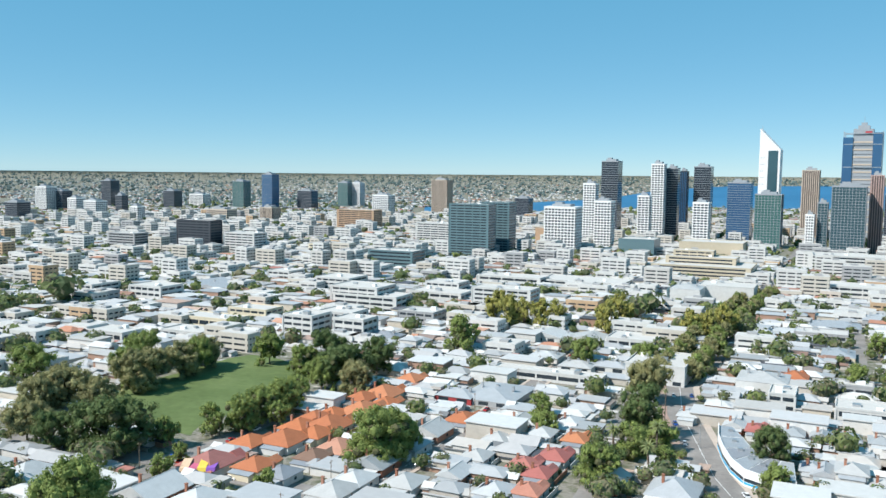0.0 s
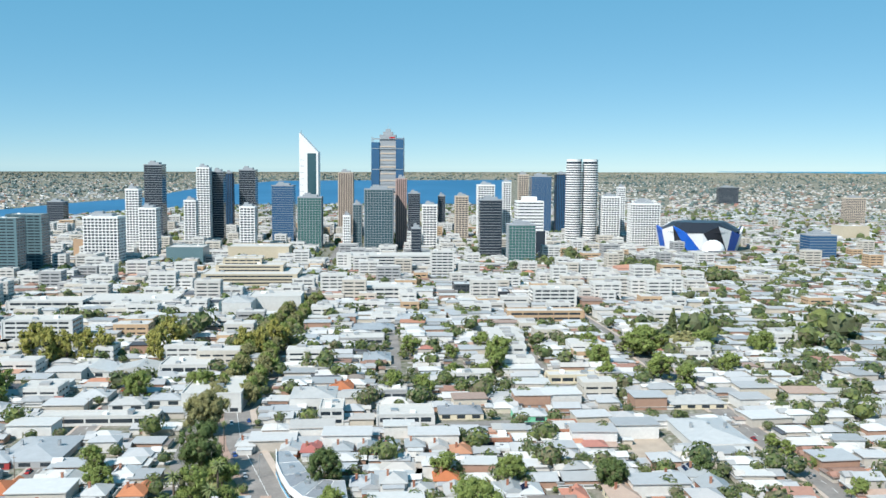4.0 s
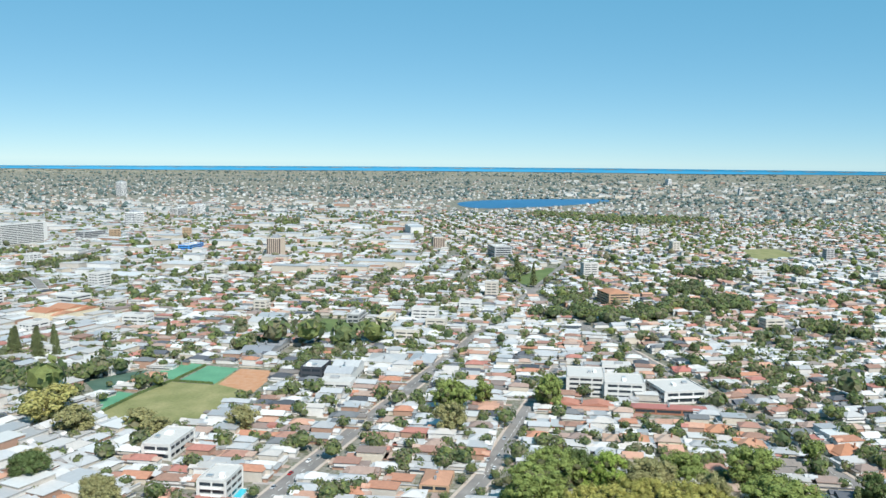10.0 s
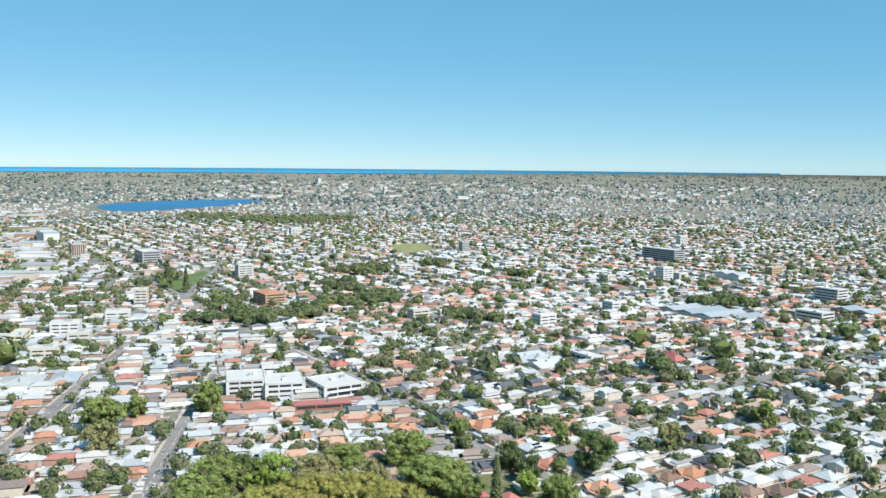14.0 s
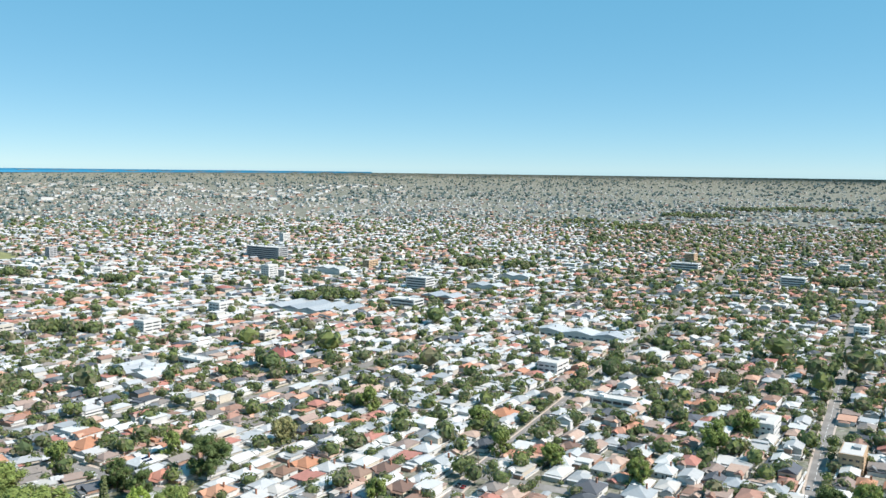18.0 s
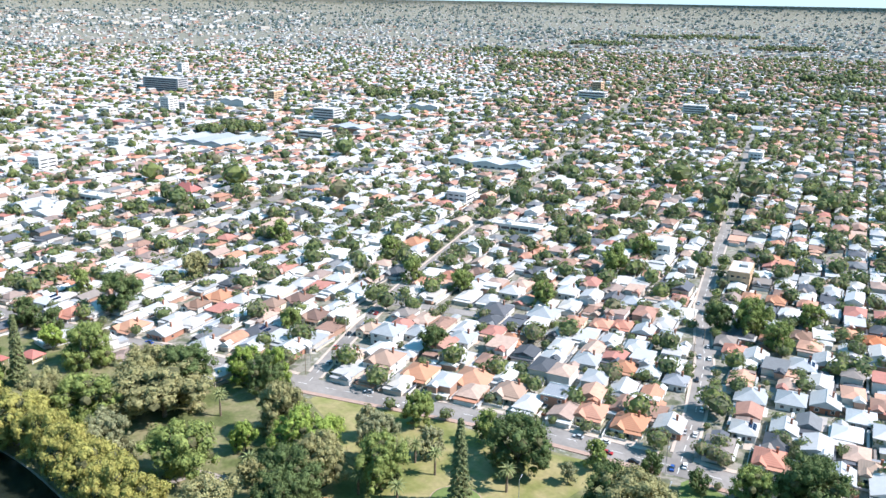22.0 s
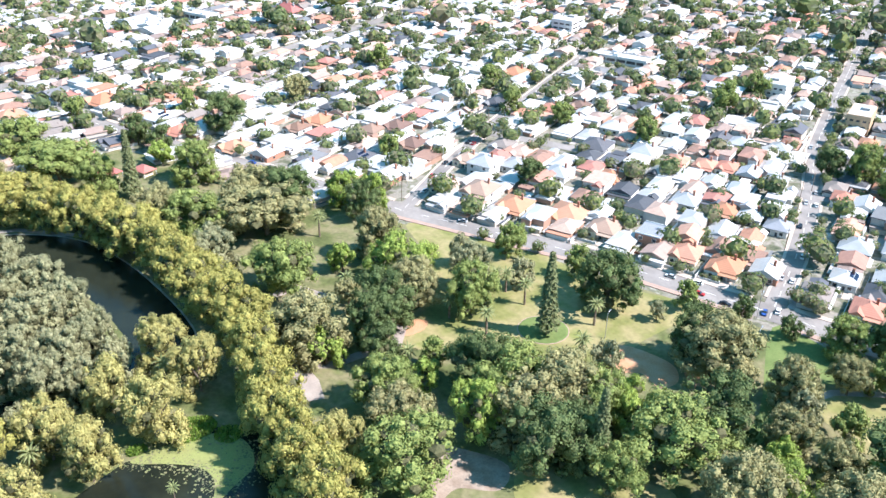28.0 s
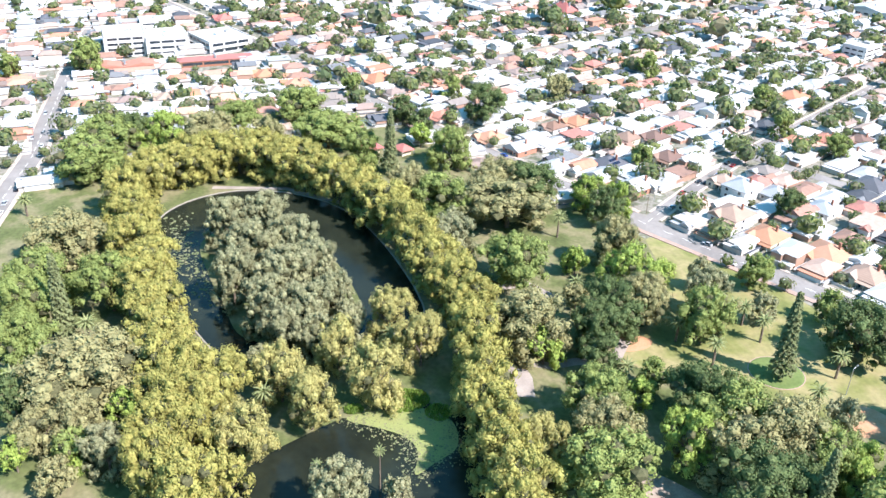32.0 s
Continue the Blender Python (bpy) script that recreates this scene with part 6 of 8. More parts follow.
# ---- larger buildings ----
BLOCK_LOOK = {  # wall, roof, words
    "white": (W_WHITE, H_WHITE, "white rendered"), "black": (W_DARK, H_GREY, "black glass"), "teal": (plain("teal_panels", (0.12, 0.19, 0.21), 0.3), H_GREY, "teal glass"),
    "brick": (W_TANB, H_GREY, "tan brick"), "tan": (W_CREAM, H_GREY, "tan rendered"), "grey": (W_GREY, H_GREY, "grey rendered"), "beige": (plain("beige_concrete", (0.5, 0.43, 0.32), 0.85), H_WHITE, "beige concrete"),
    "dark": (W_DARK, H_WHITE, "charcoal clad"), "red": (plain("red_cladding", (0.36, 0.05, 0.05), 0.6), H_GREY, "red clad"), "cream": (W_CREAM, H_WHITE, "cream rendered"),
    "mint": (plain("mint_render", (0.18, 0.5, 0.32), 0.8), H_WHITE, "mint green"), "brickgrey": (W_BRICK, H_GREY, "red brick"), "whitelattice": (W_WHITE, H_WHITE, "white latticed"),
    "pink": (plain("pink_render", (0.55, 0.32, 0.25), 0.85), H_SALMON, "pink rendered"), "blackwhite": (W_WHITE, H_DARK, "black and white"), "orange": (W_CREAM, H_ORANGE, "cream"),
    "whitehotel": (W_WHITE, H_WHITE, "white balconied hotel"), "blueglass": (plain("blue_panels", (0.12, 0.35, 0.5), 0.3), H_WHITE, "blue glazed"), "whiteblue": (W_WHITE, H_WHITE, "white and blue"),
    "redbrick": (W_BRICK, H_RED, "red brick"), "mintwhite": (W_WHITE, H_WHITE, "white"), "grandstand": (W_GREY, H_DARK, "grey grandstand"), "bluegrey": (W_GREY, H_WHITE, "blue grey"),
    "blue": (plain("blue_cladding", (0.06, 0.25, 0.6), 0.5), H_GREY, "blue clad"), "school": (W_TANB, H_ORANGE, "tan brick school"), "orangebrick": (W_TANB, H_ORANGE, "orange brick"),
    "church": (W_BRICK, H_RED, "red brick church"), "mall": (W_WHITE, H_GREY, "long low"), "round": (W_WHITE, H_WHITE, "white curved")}


def block(x, y, w, d, h, shape, look_key, ang):
    wall, roofm, words = BLOCK_LOOK[look_key]
    far = math.hypot(x, y) > 900
    pitched = shape == "shed" or look_key in ("orange", "school", "orangebrick", "church", "redbrick")
    floors = max(1, int(h / 3.2))
    e = thing("building", x, y, 0, ang, f"{words} building of {floors} storeys under a {'pitched' if pitched else 'flat'} roof" if floors > 1 else f"{words} building of one tall storey under a {'pitched' if pitched else 'flat'} roof", "building")
    if pitched:
        rh = min(0.16 * min(w, d), 3.0) if look_key != "church" else 6.0
        body = MB().box(0, 0, -0.4, w, d, h - rh * 0.6 + 0.4)
        part("wall_body", body, wall, e)
        spans = max(1, round(max(w, d) / 28)) if shape == "shed" else 1
        for s in range(spans):
            rf = MB()
            if w >= d:
                hip_roof(rf, -w / 2 + (s + 0.5) * w / spans, 0, w / spans - 0.6, d, h - rh * 0.6, rh, spans > 1, spans > 1, 0.3)
            else:
                hip_roof(rf, 0, -d / 2 + (s + 0.5) * d / spans, w, d / spans - 0.6, h - rh * 0.6, rh, spans == 1, spans > 1, 0.3)
            part("roof", rf, roofm, e)
        for s in range(0 if far else 3):
            part("roof_vent", MB().box(-w * 0.3 + s * w * 0.3, 0, h - rh * 0.1, 1.2, 1.2, rh * 0.5 + 0.8), M_STEEL, e)
        top = h - rh * 0.6
    else:
        part("wall_body", MB().box(0, 0, -0.4, w, d, h + 0.4), wall, e)
        part("roof", MB().box(0, 0, h + 0.004, w - 0.7, d - 0.7, 0.25), M_CONC if look_key not in ("blackwhite", "dark") else roofm, e)
        rim = MB()
        for sx, sy, cx, cy in ((w, 0.3, 0, -d / 2), (w, 0.3, 0, d / 2), (0.3, d - 0.61, -w / 2, 0), (0.3, d - 0.61, w / 2, 0)):
            rim.box(cx, cy, h + 0.004, sx + 0.1, sy, 0.9)
        part("parapet", rim, wall, e)
        g = random.Random(int(abs(x * 3 + y)))
        for s in range(2):
            part("roof_plant", MB().box(g.uniform(-0.32, 0.32) * w, g.uniform(-0.3, 0.3) * d, h + 0.26, g.uniform(2, 5), g.uniform(2, 4), g.uniform(0.9, 2.4)), M_STEEL if s else M_TRIM, e)
        top = h
    fh = top / floors
    for fl in range(floors):
        z0 = fl * fh + fh * 0.32
        if shape == "flats":
            part("window_band", MB().box(0, 0, z0, w + 0.06, d * 0.86, fh * 0.45).box(0, 0, z0 + 0.01, w * 0.9, d + 0.06, fh * 0.45 - 0.02), M_GLASS, e)
            if fl and look_key in ("white", "teal", "whitehotel", "blackwhite", "grey", "tan", "round") and not far:
                part("balcony", MB().box(0, -d / 2 - 0.7, fl * fh, w * 0.86, 1.4, 0.2).box(0, -d / 2 - 1.36, fl * fh + 0.2, w * 0.86, 0.08, 0.85), M_TRIM, e)
                part("balcony", MB().box(w / 2 + 0.7, 0, fl * fh, 1.4, d * 0.7, 0.2).box(w / 2 + 1.36, 0, fl * fh + 0.2, 0.08, d * 0.7, 0.85), M_TRIM, e)
        elif fl == 0 and not far:
            n = max(2, int(w / 7))
            for s in range(n):
                part("window", MB().box(-w / 2 + (s + 0.5) * w / n, 0, 0.6, w / n * 0.55, d + 0.08, min(2.2, fh * 0.6)), M_GLASS, e)
    if shape == "flats" and (not far or h > 25):
        n = max(2, min(5, int(w / 6)))
        for s in range(1, n):
            part("wall_pier", MB().box(-w / 2 + s * w / n, 0, -0.2, 0.9, d + 0.24, top), wall, e)
        for cx in (-1, 1):
            for cy in (-1, 1):
                part("corner_pier", MB().box(cx * w / 2, cy * d / 2, -0.2, 0.9, 0.9, top), wall, e)
        m = max(2, min(3, int(d / 6)))
        for s in range(1, m):
            part("wall_pier", MB().box(0, -d / 2 + s * d / m, -0.2, w + 0.24, 0.9, top), wall, e)
    TAKEN.append((x, y, 0.5 * math.hypot(w, d) * 0.8))
    if look_key == "whiteblue":
        part("blue_panel", MB().box(-w * 0.3, -d / 2 - 0.06, h * 0.55, w * 0.3, 0.1, h * 0.35), BLOCK_LOOK["blueglass"][0], e)
    return e


for shape, key, x, y, w, d, h in BLOCKS:
    block(x, y, w, d, h, shape, key, facing(x, y))
# ---- city towers ----
G_DARK, G_BLUE, G_TEAL, G_GREEN = (glass_mat(n, c, 0.1) for n, c in (("black_curtain_glass", (0.03, 0.04, 0.055)), ("blue_curtain_glass", (0.035, 0.1, 0.2)), ("teal_curtain_glass", (0.04, 0.09, 0.11)), ("green_curtain_glass", (0.05, 0.14, 0.13))))
P_WHITE, P_GREY, P_BROWN, P_PINK, P_BEIGE = (plain(n, c, 0.7) for n, c in (("tower_white", (0.76, 0.75, 0.73)), ("tower_grey", (0.3, 0.32, 0.34)), ("tower_brown", (0.12, 0.09, 0.08)), ("tower_pink", (0.42, 0.3, 0.27)), ("tower_beige", (0.5, 0.42, 0.34))))
TOWER_LOOK = {"dark_glass": (G_DARK, P_GREY, "h", "black glass"), "white_lines": (G_DARK, P_WHITE, "h", "white banded"), "blue_glass": (G_BLUE, G_DARK, "v", "blue glass"), "grey_slab": (G_DARK, P_GREY, "h", "grey banded"),
              "blue_lines": (G_BLUE, P_GREY, "h", "blue banded glass"), "green_glass": (G_GREEN, P_GREY, "g", "green glass"), "brown_ribs": (P_BROWN, P_BEIGE, "v", "dark ribbed"), "teal_glass": (G_TEAL, P_GREY, "g", "teal glass"),
              "pink_ribs": (P_BROWN, P_PINK, "v", "pink granite ribbed"), "beige_ribs": (G_DARK, P_BEIGE, "h", "beige banded")}


def tower(x, y, w, h, key, ang, depth=None):
    gx, gy, gz, gs = (float(q) for q in ground_at(x, y))
    skin, band, way, words = TOWER_LOOK[key]
    d = depth or min(max(w * 0.8, 16), 30)
    w, d, h = w * 0.86 * gs, d * gs, max(h * gs, 12.0)
    e = thing("tower_block", gx, gy, gz, ang, f"{words} office tower standing in the city", "tower", "city towers")
    part("shaft", MB().box(0, 0, -1, w, d, h + 1), skin, e)
    if way in "hg":
        # a floor edge at every storey, and piers on the white towers
        n = max(4, int(h / 3.7))
        t = 0.38 if band is P_WHITE else (0.42 if band is P_BEIGE else 0.13)
        bands = MB()
        for i in range(n + 1):
            bands.box(0, 0, i * h / n - h / n * t, w + 0.8, d + 0.8, h / n * t)
        tagged(part("floor_banding", bands, band, e), kind="stuff")
    if way in "vg" or band in (P_WHITE, P_BEIGE):
        pitch, thick, out = (3.0, 1.2, 1.3) if way == "v" else ((4.2, 0.45, 1.1) if way == "g" else (4.6, 1.1, 0.9))
        fins = MB()
        n, m = max(3, int(w / pitch)), max(3, int(d / pitch))
        for i in range(n + 1):
            fins.box(-w / 2 + thick / 2 + 0.15 + i * (w - thick - 0.3) / n, 0, 0, thick, d + out, h)
        for i in range(1, m):
            fins.box(0, -d / 2 + i * d / m, 0, w + out, thick, h)
        tagged(part("rib_screen", fins, band, e), kind="stuff")
    part("roof_plant", MB().box(0, 0, h, w * 0.6, d * 0.6, 4.5), P_GREY, e)
    part("roof_plant", MB().box(w * 0.1, d * 0.08, h + 4.5, w * 0.25, d * 0.3, 2.5), P_GREY, e)
    part("roof_parapet", MB().box(0, 0, h, w + 0.9, d + 0.9, 1.3), band, e)
    TAKEN.append((x, y, 0.6 * math.hypot(w, d)))
    return e


for key, x, y, w, h in TOWERS:
    a = math.degrees(math.atan2(x, y)) % 360
    tower(x, y, w, h, key, radians(-12) if a < 245 else facing(x, y))


def at_bearing(az, d):
    return d * math.sin(radians(az)) - 10, d * math.cos(radians(az))


# the white tower with the slanted crown
x, y = at_bearing(185.6, 1700)
e = thing("slant_top_tower", x, y, 0, radians(-14), "tall white tower with slanted crown and dark glass face", "tower", "city towers")
w, d = 36.0, 32.0
part("shaft", MB().hull([(-w / 2, -d / 2, 0), (w / 2, -d / 2, 0), (w / 2, d / 2, 0), (-w / 2, d / 2, 0)], [(-w / 2, -d / 2, 152), (w / 2, -d / 2, 190), (w / 2, d / 2, 190), (-w / 2, d / 2, 152)]), P_WHITE, e)
part("glass_face", MB().box(-w * 0.16, d / 2 + 0.3, 0, w * 0.46, 0.8, 150), G_TEAL, e)
part("glass_face", MB().box(w / 2 + 0.3, 0, 0, 0.8, d * 0.5, 140), G_TEAL, e)
for i in range(12):
    part("floor_line", MB().box(w * 0.34, d / 2 + 0.2, 5 + i * 12, w * 0.2, 0.5, 0.6), P_GREY, e)
part("mast", MB().rod((w / 2 - 1.5, 0, 186), (w / 2 - 1.5, 0, 196), 0.8, 0.3, 6), M_STEEL, e)
TAKEN.append((x, y, 30))

# the tallest tower: glass between exposed steel corner frames
x, y = at_bearing(190.7, 1620)
e = thing("steel_frame_tower", x, y, 0, radians(-14), "tallest dark blue glass tower with open steel corner frames", "tower", "city towers")
part("shaft", MB().box(0, 0, 0, 30, 34, 184), P_GREY, e)
part("glass_wing", MB().box(-22, 2, 0, 14, 34, 178), G_BLUE, e)
part("glass_wing", MB().box(22.5, 2, 0, 15, 34, 170), G_BLUE, e)
part("crown", MB().box(0, 0, 184, 18, 18, 6).box(0, 0, 190, 9, 9, 5), P_GREY, e)
part("sign_panel", MB().box(-8, 17.3, 176, 10, 0.6, 4), plain("red_sign", (0.4, 0.03, 0.04), 0.5), e)
for cx in (-29, 29):
    for cy in (-16, 18):
        part("corner_mast", MB().box(cx, cy, 0, 1.2, 1.2, 180), M_STEEL, e)
for z in (40, 80, 120, 158, 176):
    for by in (18.8, -16.8):
        part("steel_beam", MB().box(0, by, z, 58, 1.0, 1.2), M_STEEL, e)
for i in range(26):
    part("floor_band", MB().box(0, 17.3, 6 + i * 6.2, 33, 0.7, 2.4), P_BEIGE if i % 2 else P_GREY, e)
part("antenna", MB().rod((0, 0, 195), (0, 0, 205), 0.5, 0.2, 6), M_STEEL, e)
TAKEN.append((x, y, 34))

# twin round-cornered apartment towers
for k, az in enumerate((202.9, 203.95)):
    x, y = at_bearing(az, 1480 + 12 * k)
    e = thing("twin_tower", x, y, 0, radians(-20), "white banded apartment tower, one of a matching pair", "tower", "twin towers")
    ring = [(12.6 * math.cos(i * math.pi / 8), 12.6 * math.sin(i * math.pi / 8)) for i in range(16)]
    part("core", MB().hull([(p, q, 0) for p, q in ring], [(p, q, 136) for p, q in ring]), G_DARK, e)
    for i in range(34):
        part("balcony_ring", MB().hull([(p * 1.08, q * 1.08, i * 3.95) for p, q in ring], [(p * 1.08, q * 1.08, i * 3.95 + 1.9) for p, q in ring]), P_WHITE, e)
    part("crown", MB().hull([(p * 1.02, q * 1.02, 136) for p, q in ring], [(p * 1.02, q * 1.02, 140) for p, q in ring]), P_WHITE, e)
    TAKEN.append((x, y, 15))

# white over black banded office block
x, y = at_bearing(200.0, 1240)
e = thing("white_office_block", x, y, 0, radians(-12), "white concrete block over a black window-banded base", "tower", "city towers")
part("base", MB().box(0, 0, 0, 44, 36, 36), G_DARK, e)
part("upper", MB().box(0, 0, 36.01, 38, 30, 42), P_WHITE, e)
part("roof_plant", MB().box(0, 0, 78, 20, 16, 6), P_WHITE, e)
for i in range(9):
    part("window_band", MB().box(0, 0, 39 + i * 4.4, 36.4, 30.3, 1.5), G_DARK, e)
    part("window_band", MB().box(0, 0, 39.01 + i * 4.4, 38.3, 28.4, 1.48), G_DARK, e)
for cx in (-22, -7, 7, 22):
    part("rib", MB().box(cx, 0, 0, 1.4, 36.6, 36), P_WHITE, e)
TAKEN.append((x, y, 30))

# the faceted arena
x, y = at_bearing(210.9, 1400)
e = thing("arena", x, y, 0, radians(10), "faceted sports arena with blue, white and black panels", "arena")
A_BLUE, A_WHITE, A_BLACK = plain("arena_blue", (0.02, 0.12, 0.55), 0.35), plain("arena_white", (0.78, 0.78, 0.78), 0.4), plain("arena_black", (0.025, 0.027, 0.035), 0.35)
n = 18
rim = [(72 * math.cos(6.2832 * i / n), 58 * math.sin(6.2832 * i / n), 33 + 7 * math.sin(i * 1.9)) for i in range(n)]
for i in range(n):
    a, b = Vector(rim[i]), Vector(rim[(i + 1) % n])
    a0, b0 = Vector((a.x * 0.88, a.y * 0.88, 0)), Vector((b.x * 0.88, b.y * 0.88, 0))
    mid = (a + b0) / 2
    ins = Vector((-a.x, -a.y, 0)) * 0.04
    for tri, mt in (((a0, b0, a), (A_WHITE, A_BLACK, A_BLUE)[i % 3]), ((b0, b, a), (A_WHITE, A_BLUE, A_WHITE, A_BLACK)[i % 4])):
        part("facade_panel", MB().hull([p + ins for p in tri], list(tri)), mt, e)
part("roof", MB().hull([(p * 0.985, q * 0.985, 30) for p, q, _ in rim], [(p * 0.6, q * 0.6, 44) for p, q, _ in rim]), A_BLACK, e)
dome = bmesh.new()
bmesh.ops.create_uvsphere(dome, u_segments=20, v_segments=10, radius=17)
me = bpy.data.meshes.new("entrance_dome")
dome.to_mesh(me)
dome.free()
me.materials.append(A_WHITE)
part("entrance_dome", me, None, e).location = (30, 66, 4)
TAKEN.append((x, y, 85))
# ---- cars, poles and small park things ----
CAR_COLOURS = [("white", (0.75, 0.75, 0.75)), ("silver", (0.4, 0.42, 0.44)), ("black", (0.02, 0.02, 0.025)), ("red", (0.35, 0.02, 0.02)), ("blue", (0.03, 0.08, 0.28))]
M_TYRE = plain("tyre_rubber", (0.02, 0.02, 0.02), 0.9)
CARS = []
for cn, cc in CAR_COLOURS:
    e = thing("car", 0, 0, 0, 0, f"{cn} car parked by the kerb" if cn != "red" else "red car on the asphalt street", "car", "street cars")
    pm = plain(cn + "_car_paint", cc, 0.25, 0.0, 0.05, 1.0, 0.6)
    body = MB().hull([(-2.2, -0.85, 0.3), (2.2, -0.85, 0.3), (2.2, 0.85, 0.3), (-2.2, 0.85, 0.3)], [(-2.15, -0.8, 0.85), (2.05, -0.8, 0.8), (2.05, 0.8, 0.8), (-2.15, 0.8, 0.85)])
    part("body", body, pm, e)
    cab = part("cabin_glass", MB().hull([(-1.6, -0.78, 0.855), (1.0, -0.78, 0.855), (1.0, 0.78, 0.855), (-1.6, 0.78, 0.855)], [(-1.2, -0.62, 1.38), (0.35, -0.62, 1.38), (0.35, 0.62, 1.38), (-1.2, 0.62, 1.38)]), M_GLASS, e)
    part("roof_panel", MB().box(-0.42, 0, 1.385, 1.5, 1.22, 0.06), pm, e)
    for wx in (-1.35, 1.35):
        for wy in (-0.8, 0.8):
            part("wheel", MB().rod((wx, wy - 0.12, 0.32), (wx, wy + 0.12, 0.32), 0.32, 0.32, 10), M_TYRE, e)
    CARS.append(e)
used = [False] * len(CARS)
crng = random.Random(3)


def car(x, y, ang, k):
    m = Matrix.Translation((x, y, 0.06)) @ Matrix.Rotation(ang, 4, "Z")
    if used[k]:
        copy_thing(CARS[k], m)
    else:
        CARS[k].matrix_world = m
        used[k] = True


for key, gap, chance in (("park_road", 13, 0.28), ("corner_street", 14, 0.28), ("side_street", 16, 0.45), ("avenue", 15, 0.28), ("lane_street", 12, 0.33), ("tram_road", 18, 0.28), ("cross_road", 18, 0.22), ("terrace_street", 11, 0.33), ("oval_street", 14, 0.28), ("boundary_road", 20, 0.22)):
    wd, pts = ROADS[key]
    for a, b in zip(pts, pts[1:]):
        a, b = Vector(a), Vector(b)
        t = (b - a).normalized()
        s = Vector((-t.y, t.x))
        for i in range(int((b - a).length / gap)):
            for sgn in (-1, 1):
                p = a + t * (i * gap + 3 + crng.random() * 4) + s * sgn * (wd / 2 - 1.5 if crng.random() < 0.7 else wd / 4)
                if crng.random() < chance and p.length < 520:
                    car(p.x, p.y, math.atan2(t.y, t.x) + (math.pi if sgn > 0 else 0), crng.choice([0, 0, 0, 1, 1, 2, 2, 3, 4]))

# street lamps and power poles
for x, y in ((-325, 238), (-146, 247), (-132, 227), (-168, 193), (-314, 209), (-446, 86), (-20, -340), (-30, -385), (-9, -470), (-52, -640)):
    e = thing("street_lamp", x, y, 0, radians(110), "tall galvanised street lamp with one outreach arm", "street lamp", "street lamps")
    part("pole", MB().rod((0, 0, -0.1), (0, 0, 10), 0.16, 0.09, 7), M_STEEL, e)
    arm = part("arm", MB().rod((0, 0, 9.9), (1.8, 0, 10.4), 0.07, 0.06, 6), M_STEEL, e)
    part("lamp_head", MB().box(2.1, 0, 10.32, 0.9, 0.35, 0.16), M_STEEL, arm)
for key, gap in (("corner_street", 38), ("side_street", 40), ("back_street", 36), ("terrace_street", 34), ("boundary_road", 40), ("lane_street", 38), ("oval_street", 40)):
    wd, pts = ROADS[key]
    for a, b in zip(pts, pts[1:]):
        a, b = Vector(a), Vector(b)
        t = (b - a).normalized()
        for i in range(int((b - a).length / gap)):
            p = a + t * (i * gap + 8) + Vector((-t.y, t.x)) * (wd / 2 + 1.2)
            if p.length < 600:
                e = thing("power_pole", p.x, p.y, 0, math.atan2(t.y, t.x), "weathered timber power pole with a crossarm", "power pole", "power poles")
                part("pole", MB().rod((0, 0, -0.1), (0, 0, 9.5), 0.16, 0.11, 7), M_WOOD, e)
                part("crossarm", MB().box(0.02, 0, 8.7, 0.12, 2.2, 0.12), M_WOOD, e)

# the round planting bed under the great conifer
e = thing("planting_bed", -184, 179, 0.05, 0, "round kerbed green bed under the tall conifer", "garden bed")
ring = [(9 * math.cos(i * 0.2618), 9 * math.sin(i * 0.2618)) for i in range(24)]
part("kerb", MB().hull([(p * 1.012, q * 1.012, 0) for p, q in ring], [(p * 1.012, q * 1.012, 0.12) for p, q in ring]), M_REDPAVE, e)
part("grass", MB().hull([(p, q, 0.05) for p, q in ring], [(p * 0.9, q * 0.9, 0.32) for p, q in ring]), M_LAWNGREEN, e)

# park kiosk and shelter under red roofs
for x, y, w, d in ((-405, 96, 14, 9), (-397, 112, 9, 7)):
    e = thing("park_pavilion", x, y, 0, radians(20), "small park pavilion under a red hipped roof", "pavilion", "park pavilions")
    part("walls", MB().box(0, 0, -0.2, w * 0.8, d * 0.7, 2.9), W_CREAM, e)
    rf = MB()
    hip_roof(rf, 0, 0, w, d, 2.9, 2.2, False, False, 0.5)
    part("roof", rf, H_RED, e)
    for cx in (-w / 2, w / 2):
        for cy in (-d / 2, d / 2):
            part("post", MB().box(cx, cy, -0.2, 0.2, 0.2, 2.95), M_TRIM, e)
e = thing("memorial_column", -438, 24, 0, 0, "slim white memorial column in the park", "monument")
part("plinth", MB().box(0, 0, -0.2, 2.4, 2.4, 1.2), M_CONC, e)
part("shaft", MB().hull([(-0.7, -0.7, 1.0), (0.7, -0.7, 1.0), (0.7, 0.7, 1.0), (-0.7, 0.7, 1.0)], [(-0.4, -0.4, 11), (0.4, -0.4, 11), (0.4, 0.4, 11), (-0.4, 0.4, 11)]), M_TRIM, e)

